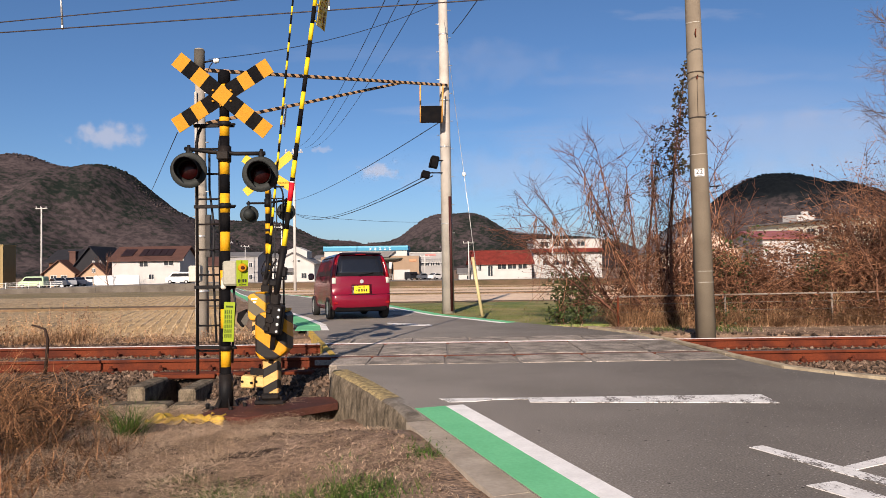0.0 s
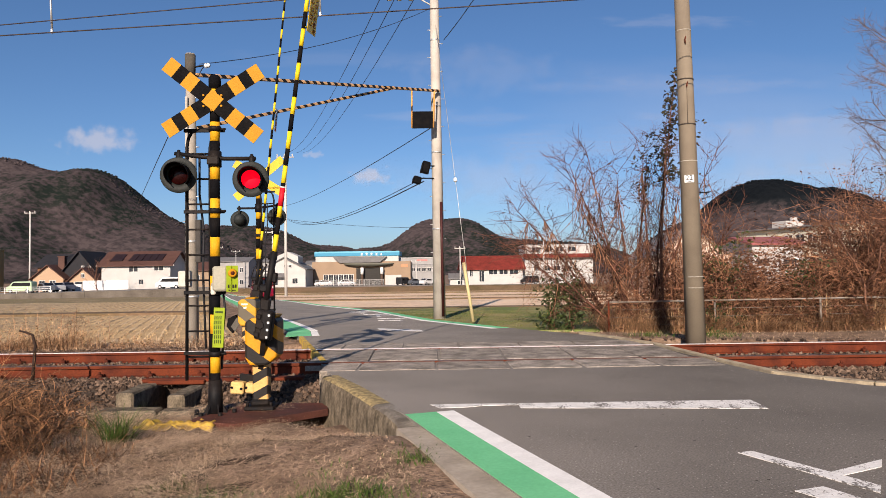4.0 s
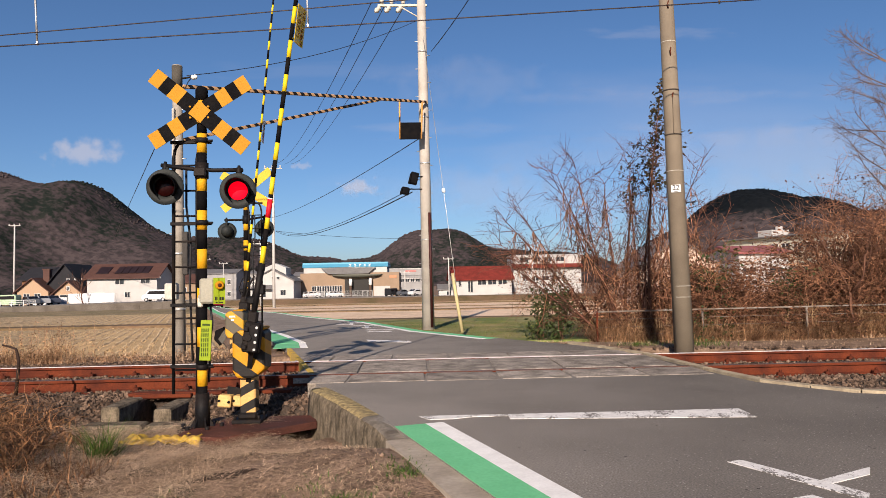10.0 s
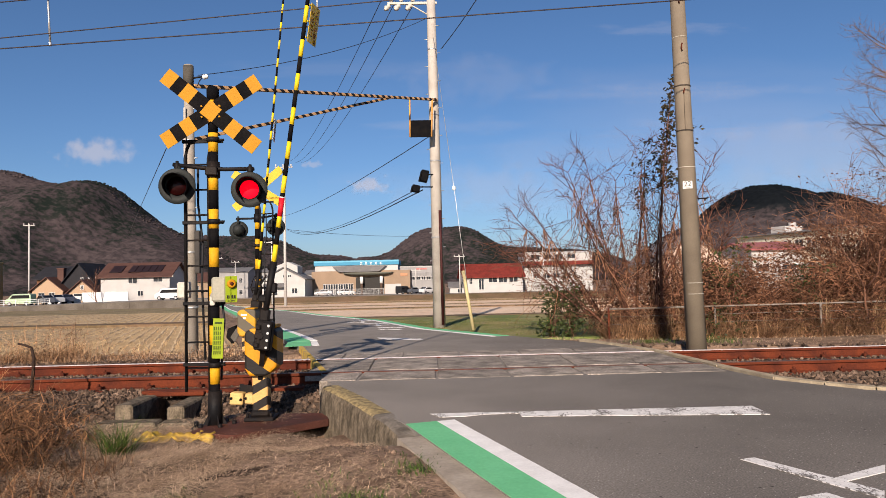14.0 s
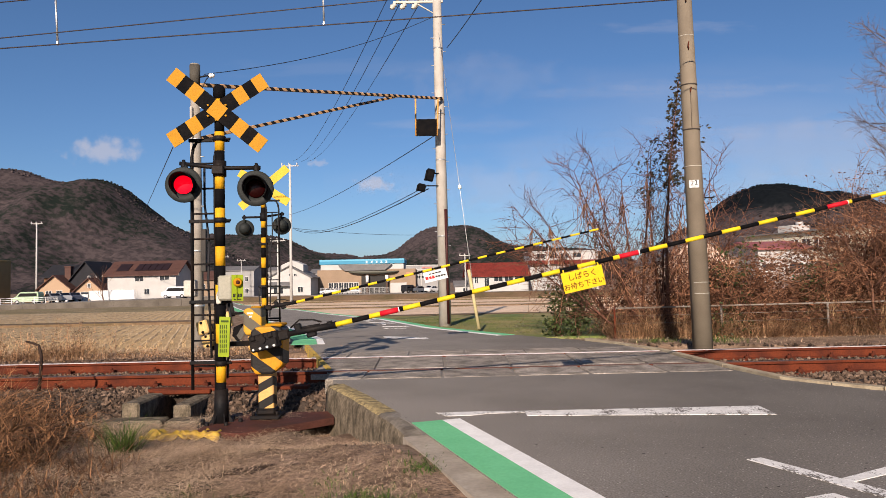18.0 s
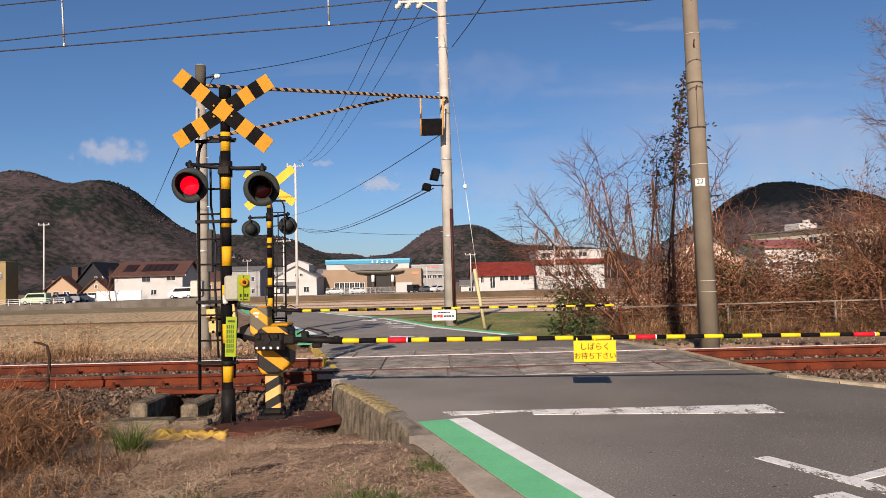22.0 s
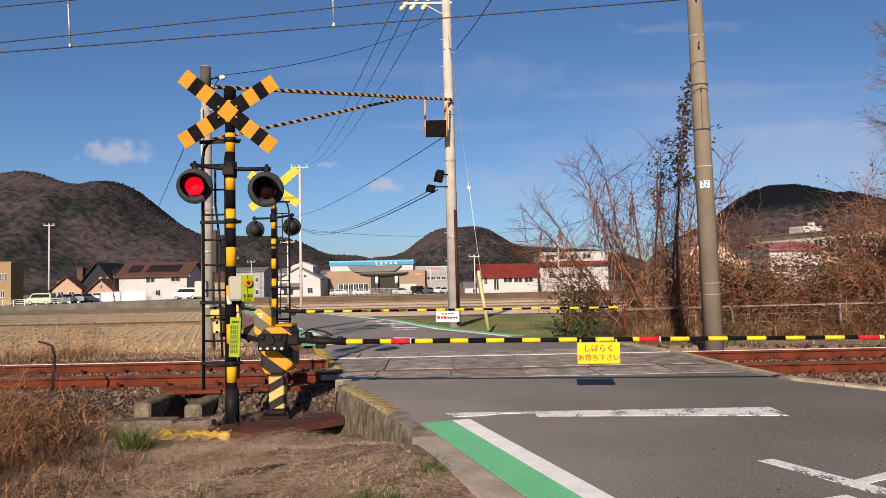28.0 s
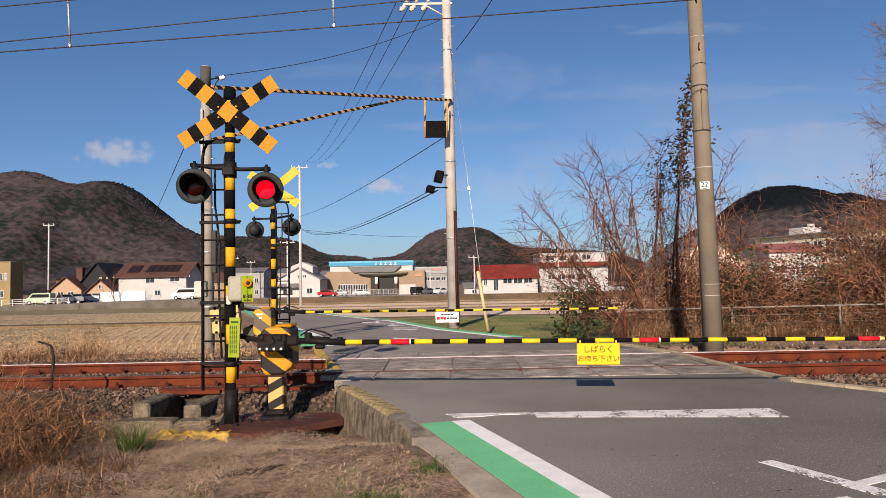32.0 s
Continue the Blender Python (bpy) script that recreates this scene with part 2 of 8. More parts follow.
def paler_edge(m, x0, x1, gain):
    """Paler colour at the road's edge: full gain at x0, none at x1."""
    n, l = m.node_tree.nodes, m.node_tree.links
    tc, sp, mr = n.new("ShaderNodeTexCoord"), n.new("ShaderNodeSeparateXYZ"), n.new("ShaderNodeMapRange")
    mr.inputs[1].default_value, mr.inputs[2].default_value = x0, x1
    mr.inputs[3].default_value, mr.inputs[4].default_value = gain, 1.0
    mr.interpolation_type = "SMOOTHSTEP"
    hsv = n.new("ShaderNodeHueSaturation")
    bs = n["Principled BSDF"]
    l.new(tc.outputs["Object"], sp.inputs[0])
    l.new(sp.outputs["X"], mr.inputs[0])
    l.new(mr.outputs[0], hsv.inputs["Value"])
    l.new(bs.inputs["Base Color"].links[0].from_socket, hsv.inputs["Color"])
    l.new(hsv.outputs[0], bs.inputs["Base Color"])


paler_edge(asphalt, -1.2, 3.4, 1.65)


def flecks(m, col, scale, size, amount):
    """Small pieces of another colour, set in at random: stones in asphalt."""
    n, l = m.node_tree.nodes, m.node_tree.links
    tc, vo, lt, rn, an, mx = (n.new("ShaderNode" + k) for k in ("TexCoord", "TexVoronoi", "Math", "Math", "Math", "Mix"))
    vo.inputs["Scale"].default_value = scale
    l.new(tc.outputs["Object"], vo.inputs["Vector"])
    lt.operation, lt.inputs[1].default_value = "LESS_THAN", size
    l.new(vo.outputs["Distance"], lt.inputs[0])
    sp = n.new("ShaderNodeSeparateColor")
    l.new(vo.outputs["Color"], sp.inputs[0])
    rn.operation, rn.inputs[1].default_value = "LESS_THAN", amount
    l.new(sp.outputs[0], rn.inputs[0])
    an.operation = "MULTIPLY"
    l.new(lt.outputs[0], an.inputs[0])
    l.new(rn.outputs[0], an.inputs[1])
    mx.data_type = "RGBA"
    mx.inputs[7].default_value = (*col, 1)
    bs = n["Principled BSDF"]
    l.new(bs.inputs["Base Color"].links[0].from_socket, mx.inputs[6])
    l.new(an.outputs[0], mx.inputs[0])
    l.new(mx.outputs[2], bs.inputs["Base Color"])


def worn(m, under, scale, lo, hi, stretch=(1, 1, 1)):
    """Paint rubbed through to the surface under it, in crackled patches."""
    n, l = m.node_tree.nodes, m.node_tree.links
    tc, mp, big, fine, ad, mr, mx = (n.new("ShaderNode" + k) for k in ("TexCoord", "Mapping", "TexNoise", "TexNoise", "Math", "MapRange", "Mix"))
    mp.inputs["Scale"].default_value = stretch
    l.new(tc.outputs["Object"], mp.inputs[0])
    big.inputs["Scale"].default_value, fine.inputs["Scale"].default_value = scale * 0.09, scale
    fine.inputs["Detail"].default_value, fine.inputs["Roughness"].default_value = 6, 0.7
    for k in (big, fine):
        l.new(mp.outputs[0], k.inputs["Vector"])
    ad.operation, ad.inputs[1].default_value = "MULTIPLY_ADD", 0.7
    l.new(big.outputs["Fac"], ad.inputs[0])
    l.new(fine.outputs["Fac"], ad.inputs[2])
    mr.inputs[1].default_value, mr.inputs[2].default_value = lo, hi
    l.new(ad.outputs[0], mr.inputs[0])
    mx.data_type = "RGBA"
    mx.inputs[7].default_value = (*under, 1)
    bs = n["Principled BSDF"]
    l.new(bs.inputs["Base Color"].links[0].from_socket, mx.inputs[6])
    l.new(mr.outputs[0], mx.inputs[0])
    l.new(mx.outputs[2], bs.inputs["Base Color"])


flecks(asphalt, (0.34, 0.31, 0.27), 55.0, 0.24, 0.20)
flecks(asphalt, (0.045, 0.038, 0.032), 14.0, 0.13, 0.16)

# ---- mesh building ----
class Mesh:
    def __init__(self):
        self.v, self.f, self.i, self.s = [], [], [], []

    def add(self, vs, fs, mi=0, smooth=False):
        o = len(self.v)
        self.v += [tuple(p) for p in vs]
        self.f += [tuple(k + o for k in q) for q in fs]
        self.i += [mi] * len(fs)
        self.s += [smooth] * len(fs)

    def box(self, c, s, mi=0, ch=0.0, turn=None):
        """A box round c of size s, its edges cut by ch, turned by a matrix."""
        h = [a / 2 for a in s]
        ch = min(ch, min(h) * 0.9)
        if ch <= 0:
            vs = [Vector((x * h[0], y * h[1], z * h[2])) for x in (-1, 1) for y in (-1, 1) for z in (-1, 1)]
            fs = [(0, 1, 3, 2), (4, 6, 7, 5), (0, 4, 5, 1), (2, 3, 7, 6), (0, 2, 6, 4), (1, 5, 7, 3)]
        else:
            vs, ids = [], {}
            for x in (-1, 1):
                for y in (-1, 1):
                    for z in (-1, 1):
                        for a in range(3):
                            p = [x * (h[0] - ch), y * (h[1] - ch), z * (h[2] - ch)]
                            p[a] = (x, y, z)[a] * h[a]
                            ids[x, y, z, a] = len(vs)
                            vs.append(Vector(p))
            fs = []
            for a in range(3):
                b, c2 = (a + 1) % 3, (a + 2) % 3
                for sg in (-1, 1):
                    q = []
                    for u, w in ((-1, -1), (1, -1), (1, 1), (-1, 1)):
                        k = [0, 0, 0]
                        k[a], k[b], k[c2] = sg, u, w
                        q.append(ids[(*k, a)])
                    fs.append(tuple(q) if sg > 0 else tuple(q[::-1]))
                for u in (-1, 1):
                    for w in (-1, 1):
                        q = []
                        for sg, ax in ((-1, b), (1, b), (1, c2), (-1, c2)):
                            k = [0, 0, 0]
                            k[a], k[b], k[c2] = sg, u, w
                            q.append(ids[(*k, ax)])
                        fs.append(tuple(q) if u * w > 0 else tuple(q[::-1]))
            for x in (-1, 1):
                for y in (-1, 1):
                    for z in (-1, 1):
                        q = tuple(ids[x, y, z, a] for a in range(3))
                        fs.append(q if x * y * z > 0 else q[::-1])
        c = Vector(c)
        self.add([(turn @ p if turn else p) + c for p in vs], fs, mi)

    def cyl(self, p0, p1, r0, r1=None, n=12, mi=0, caps=True):
        p0, p1 = Vector(p0), Vector(p1)
        r1 = r0 if r1 is None else r1
        d = (p1 - p0).normalized()
        u = d.cross(Vector((0, 0, 1) if abs(d.z) < 0.9 else (1, 0, 0))).normalized()
        w = d.cross(u)
        vs = []
        for p, r in ((p0, r0), (p1, r1)):
            vs += [p + (u * math.cos(2 * math.pi * k / n) + w * math.sin(2 * math.pi * k / n)) * r for k in range(n)]
        self.add(vs, [(k, (k + 1) % n, n + (k + 1) % n, n + k) for k in range(n)], mi, True)
        if caps:
            o = len(self.v) - 2 * n
            self.f += [tuple(o + k for k in range(n))[::-1], tuple(o + n + k for k in range(n))]
            self.i += [mi, mi]
            self.s += [False, False]

    def tube(self, pts, r, n=6, mi=0, r1=None):
        pts = [Vector(p) for p in pts]
        r1 = r if r1 is None else r1
        vs, m = [], len(pts)
        up = None
        for k, p in enumerate(pts):
            d = (pts[min(k + 1, m - 1)] - pts[max(k - 1, 0)]).normalized()
            if up is None:
                up = d.cross(Vector((0, 0, 1) if abs(d.z) < 0.9 else (1, 0, 0))).normalized()
            up = (up - d * up.dot(d)).normalized()
            w = d.cross(up)
            rr = r + (r1 - r) * k / max(m - 1, 1)
            vs += [p + (up * math.cos(2 * math.pi * a / n) + w * math.sin(2 * math.pi * a / n)) * rr for a in range(n)]
        fs = [(k * n + a, k * n + (a + 1) % n, (k + 1) * n + (a + 1) % n, (k + 1) * n + a) for k in range(m - 1) for a in range(n)]
        self.add(vs, fs, mi, True)
        o = len(self.v) - m * n
        if n > 2:
            self.f += [tuple(o + a for a in range(n))[::-1], tuple(o + (m - 1) * n + a for a in range(n))]
            self.i += [mi, mi]
            self.s += [False, False]

    def prism(self, poly, vec, mi=0, side=None):
        n, vec = len(poly), Vector(vec)
        vs = [Vector(p) for p in poly] + [Vector(p) + vec for p in poly]
        self.add(vs, [tuple(range(n))[::-1], tuple(range(n, 2 * n))], mi)
        o = len(self.v) - 2 * n
        for k in range(n):
            self.f.append((o + k, o + (k + 1) % n, o + n + (k + 1) % n, o + n + k))
            self.i.append(mi if side is None else side)
            self.s.append(False)

    def lathe(self, prof, o, axis=(0, 0, 1), n=20, mi=0):
        """A turned body: prof is (distance along the axis, radius) from o."""
        d, o = Vector(axis).normalized(), Vector(o)
        u = d.cross(Vector((0, 0, 1) if abs(d.z) < 0.9 else (1, 0, 0))).normalized()
        w = d.cross(u)
        vs = []
        for h, r in prof:
            vs += [o + d * h + (u * math.cos(2 * math.pi * k / n) + w * math.sin(2 * math.pi * k / n)) * max(r, 1e-4) for k in range(n)]
        fs = [(j * n + k, j * n + (k + 1) % n, (j + 1) * n + (k + 1) % n, (j + 1) * n + k) for j in range(len(prof) - 1) for k in range(n)]
        self.add(vs, fs, mi, True)

    def ob(self, name, mats, parent=None, label="", loc=None):
        me = bpy.data.meshes.new(name)
        me.from_pydata(self.v, [], self.f)
        for m in (mats if isinstance(mats, (list, tuple)) else [mats]):
            me.materials.append(m)
        me.polygons.foreach_set("material_index", self.i)
        me.polygons.foreach_set("use_smooth", self.s)
        me.update()
        o = new(name, me)
        if parent is not None:
            o.parent = parent
        if loc is not None:
            o.location = loc
        if label:
            tagged(o, label)
        return o


def part(name, m, material, parent, label="", loc=None):
    return m.ob(name, material, parent, label, loc)


def thing(name, loc, label, category, group="", rz=0.0, kind=""):
    e = new(name)
    e.empty_display_size = 0.2
    e.location = loc
    e.rotation_euler = (0, 0, radians(rz))
    return tagged(e, label, category, group, kind)


def structure(name, m, mats, label, category):
    return tagged(m.ob(name, mats), label, category, kind="structure")


def smooth(a, b, x):
    t = min(max((x - a) / (b - a), 0.0), 1.0)
    return t * t * (3 - 2 * t)


# ---- ground, road, track ----
def road_z(y):
    """Height of the road: level over the track, falling away behind it."""
    if y < 11.5:
        return 0.0
    return max(-0.02 * (y - 11.5), -2.4)


EDGES = [((4.12, -8.0), (14.0, -7.0)), ((1.56, 0.0), (14.0, 1.5)), ((0.40, 3.62), (10.0, 4.6)), ((-0.22, 5.55), (5.0, 6.15)),
         ((-0.50, 6.16), (4.13, 6.58)), ((-1.05, 7.6), (3.58, 7.4)), ((-1.2, 8.0), (3.47, 8.1)), ((-1.9, 10.8), (3.18, 10.8)),
         ((-2.4, 12.7), (2.63, 12.4)), ((-2.95, 14.3), (1.6, 14.6)), ((-3.85, 17.2), (0.05, 18.4)), ((-5.9, 23.2), (-1.79, 25.5)),
         ((-8.6, 31.5), (-5.17, 34.2)), ((-12.2, 42.7), (-8.93, 45.7)), ((-17.4, 58.5), (-14.0, 58.5)), ((-26.6, 88.0), (-23.4, 84.0)), ((-44.0, 140.0), (-40.5, 138.0))]


def edge(side, y):
    pts = [e[side] for e in EDGES]
    for (x0, y0), (x1, y1) in zip(pts, pts[1:]):
        if y <= y1:
            return x0 + (x1 - x0) * (y - y0) / (y1 - y0)
    return pts[-1][0] - 0.31 * (y - pts[-1][1])


def ground_z(x, y):
    le, ri = edge(0, y), edge(1, y)
    rz = road_z(y)
    if y < 11.8:
        low = -0.028 - 0.302 * smooth(4.85, 6.1, y) if x < le else -0.12
        if x < le:
            low = min(low, -0.022 - 0.228 * smooth(0.25, 1.9, le - x))
        z = low - 0.12 * smooth(7.6, 8.0, y)
        n = 0.028 * noise.noise(Vector((x * 1.7, y * 1.7, 0))) + 0.014 * noise.noise(Vector((x * 7, y * 7, 3)))
        z += n * (0.4 + smooth(0.0, 0.4, le - x))
        z -= 0.26 * math.exp(-((x + 1.15) / 0.22) ** 2 - ((y - 7.2) / 0.3) ** 2) + 0.34 * math.exp(-((x + 3.02) / 0.14) ** 4 - ((y - 7.95) / 0.42) ** 4)
    else:
        far = rz - 0.17 - 0.06 * smooth(13.4, 15.5, y) if y < 130 else -2.63
        if x < le:
            z = rz - 0.06 + (far - rz + 0.06) * smooth(0.15, 2.0 - 1.3 * smooth(13, 16, y), le - x)
        else:
            z = rz - 0.05 - 0.07 * smooth(0.4, 4.0, x - ri)
            z += (far - z) * smooth(13.6, 15.2, y)
        z += 0.02 * noise.noise(Vector((x * 0.6, y * 0.6, 1)))
    if le < x < ri:
        z = rz - 0.12
    return z


def sweep(lo, hi, step, far, grow=1.22):
    a = list(np.arange(lo, hi, step))
    s, p = step, hi
    right = []
    while p < far:
        right.append(p)
        s *= grow
        p += s
    s, p, left = step, lo, []
    while p > -far:
        s *= grow
        p -= s
        left.append(p)
    return left[::-1] + a + right + [far]


def build_ground():
    xs, ys = sweep(-7, 5, 0.13, 3500), sweep(1.5, 14.5, 0.13, 3500, 1.15)
    m = Mesh()
    m.v = [(x, y, ground_z(x, y)) for y in ys for x in xs]
    w = len(xs)
    m.f = [(j * w + i, j * w + i + 1, (j + 1) * w + i + 1, (j + 1) * w + i) for j in range(len(ys) - 1) for i in range(w - 1)]
    m.i, m.s = [0] * len(m.f), [True] * len(m.f)
    structure("ground", m, soil, "dry brown winter soil with flattened straw", "ground")


def build_road():
    m = Mesh()
    rows = []
    dense = []
    for (a, b), (c, d) in zip(EDGES, EDGES[1:]):
        n = max(1, int((c[1] - a[1]) / 0.6))
        for k in range(n):
            t = k / n
            dense.append(((a[0] + (c[0] - a[0]) * t, a[1] + (c[1] - a[1]) * t), (b[0] + (d[0] - b[0]) * t, b[1] + (d[1] - b[1]) * t)))
    dense.append(EDGES[-1])
    for L, R in dense:
        rows.append([(L[0] + (R[0] - L[0]) * u, L[1] + (R[1] - L[1]) * u) for u in [k / 12 for k in range(13)]])
    vs = [(x, y, road_z(y) - (0.014 if 8.2 < y < 11.0 else 0)) for r in rows for x, y in r]
    fs = [(j * 13 + i, j * 13 + i + 1, (j + 1) * 13 + i + 1, (j + 1) * 13 + i) for j in range(len(rows) - 1) for i in range(12)]
    m.add(vs, fs, 0, True)
    for k, flip in ((0, 1), (12, 0)):
        o = len(m.v)
        for r in rows:
            x, y = r[k]
            m.v += [(x, y, road_z(y)), (x, y, road_z(y) - 0.3)]
        for j in range(len(rows) - 1):
            q = (o + 2 * j, o + 2 * j + 1, o + 2 * j + 3, o + 2 * j + 2)
            m.f.append(q[::-1] if flip else q)
            m.i.append(0)
            m.s.append(False)
    structure("road", m, asphalt, "worn grey asphalt road over the crossing", "road")


def paint(name, pts, material, label, parent=None, h=0.004, base=road_z):
    """A painted patch that follows the road's height."""
    m = Mesh()
    m.prism([(x, y, base(y) + 0.001) for x, y in pts], (0, 0, h))
    return structure(name, m, material, label, "road marking")


def strip(name, a, b, w0, w1, material, label, n=1):
    """A painted band beside the line a-b, between w0 and w1 to its right."""
    a, b = Vector(a), Vector(b)
    d = (b - a).normalized()
    r = Vector((d.y, -d.x))
    m = Mesh()
    for k in range(n):
        p, q = a + (b - a) * (k / n), a + (b - a) * ((k + 1) / n)
        quad = [p + r * w0, p + r * w1, q + r * w1, q + r * w0]
        m.prism([(v.x, v.y, road_z(v.y) + 0.001) for v in quad], (0, 0, 0.005))
    structure(name, m, material, label, "road marking")


wornwhite = mat("worn_road_white", (0.72, 0.70, 0.67), 0.85, col2=(0.60, 0.58, 0.55), scale=12, fine=60, var=0.08, bump=0.15)
worn(wornwhite, (0.155, 0.14, 0.125), 60.0, 0.90, 0.965, (1, 0.55, 1))


def build_markings():
    strip("road_marking_green", (2.6, -3.24), (-0.22, 5.55), 0.0, 0.255, green, "green painted edge strip of the road", 6)
    strip("road_marking_white", (2.6, -3.24), (-0.22, 5.55), 0.258, 0.405, white, "white edge line beside the green strip", 6)
    paint("stop_line", [(0.72, 5.74), (2.69, 5.56), (2.71, 5.93), (0.72, 5.94)], wornwhite, "worn white painted stop line on asphalt")
    paint("stop_line", [(-0.03, 5.95), (0.05, 5.79), (0.26, 5.80), (0.42, 5.865), (0.715, 5.87), (0.715, 5.935), (0.26, 5.955)], wornwhite, "thin worn white stub of the stop line")
    for q in ([(1.86, 4.25, 0.0), (1.96, 4.28, 0.0), (2.3, 3.57, 0.0), (2.22, 3.45, 0.0)], [(2.19, 3.82, 0.0), (2.62, 4.05, 0.0), (2.52, 3.9, 0.0), (2.21, 3.75, 0.0)],
              [(1.82, 3.51, 0.0), (2.0, 3.57, 0.0), (2.16, 3.2, 0.0), (2.02, 3.13, 0.0)]):
        paint("road_hatching", [p[:2] for p in q], wornwhite, "worn white hatching lines on asphalt")
    for a, b in zip(EDGES[9:], EDGES[10:]):
        strip("road_marking_green", a[1], b[1], -0.28, 0.0, green, "green edge strip along the far road", 3)
        strip("road_marking_white", a[1], b[1], -0.42, -0.285, white, "white edge line along the far road", 3)
        strip("road_marking_green", a[0], b[0], 0.0, 0.45, green, "green edge strip along the far road", 3)
        strip("road_marking_white", a[0], b[0], 0.455, 0.6, white, "white edge line along the far road", 3)
    paint("road_marking_green", [(-2.72, 12.9), (-2.25, 13.0), (-2.5, 14.3), (-2.95, 14.3)], green, "green edge strip beside the track")
    paint("road_marking_white", [(-2.24, 13.0), (-2.1, 13.0), (-2.36, 14.3), (-2.49, 14.3)], white, "white edge line beside the track")
    paint("stop_line", [p[:2] for p in ((-1.18, 14.99, -0.07), (-0.25, 14.3, -0.06), (-0.17, 13.75, -0.04), (-1.09, 14.39, -0.06))], wornwhite, "worn white stop line of the far lane")
    # letters painted on the far lane, worn beyond reading
    for a, b, w in LETTERS:
        a, b = Vector(a), Vector(b)
        d = (b - a).normalized() * w
        paint("road_lettering", [(a.x - d.y, a.y + d.x), (a.x + d.y, a.y - d.x), (b.x + d.y, b.y - d.x), (b.x - d.y, b.y + d.x)], wornwhite, "worn white letter strokes on asphalt")


LETTERS = [((-2.95, 25.3), (-2.2, 25.4), 0.12), ((-2.9, 24.2), (-2.25, 24.0), 0.10), ((-2.55, 25.8), (-2.35, 23.5), 0.06), ((-2.2, 22.6), (-1.4, 22.3), 0.12),
           ((-2.0, 21.4), (-1.3, 21.2), 0.10), ((-1.8, 22.9), (-1.6, 20.8), 0.06), ((-1.5, 19.6), (-0.8, 19.3), 0.12), ((-1.4, 18.5), (-0.8, 18.3), 0.10)]
NEAR, FAR_RAIL = 8.85, 10.35


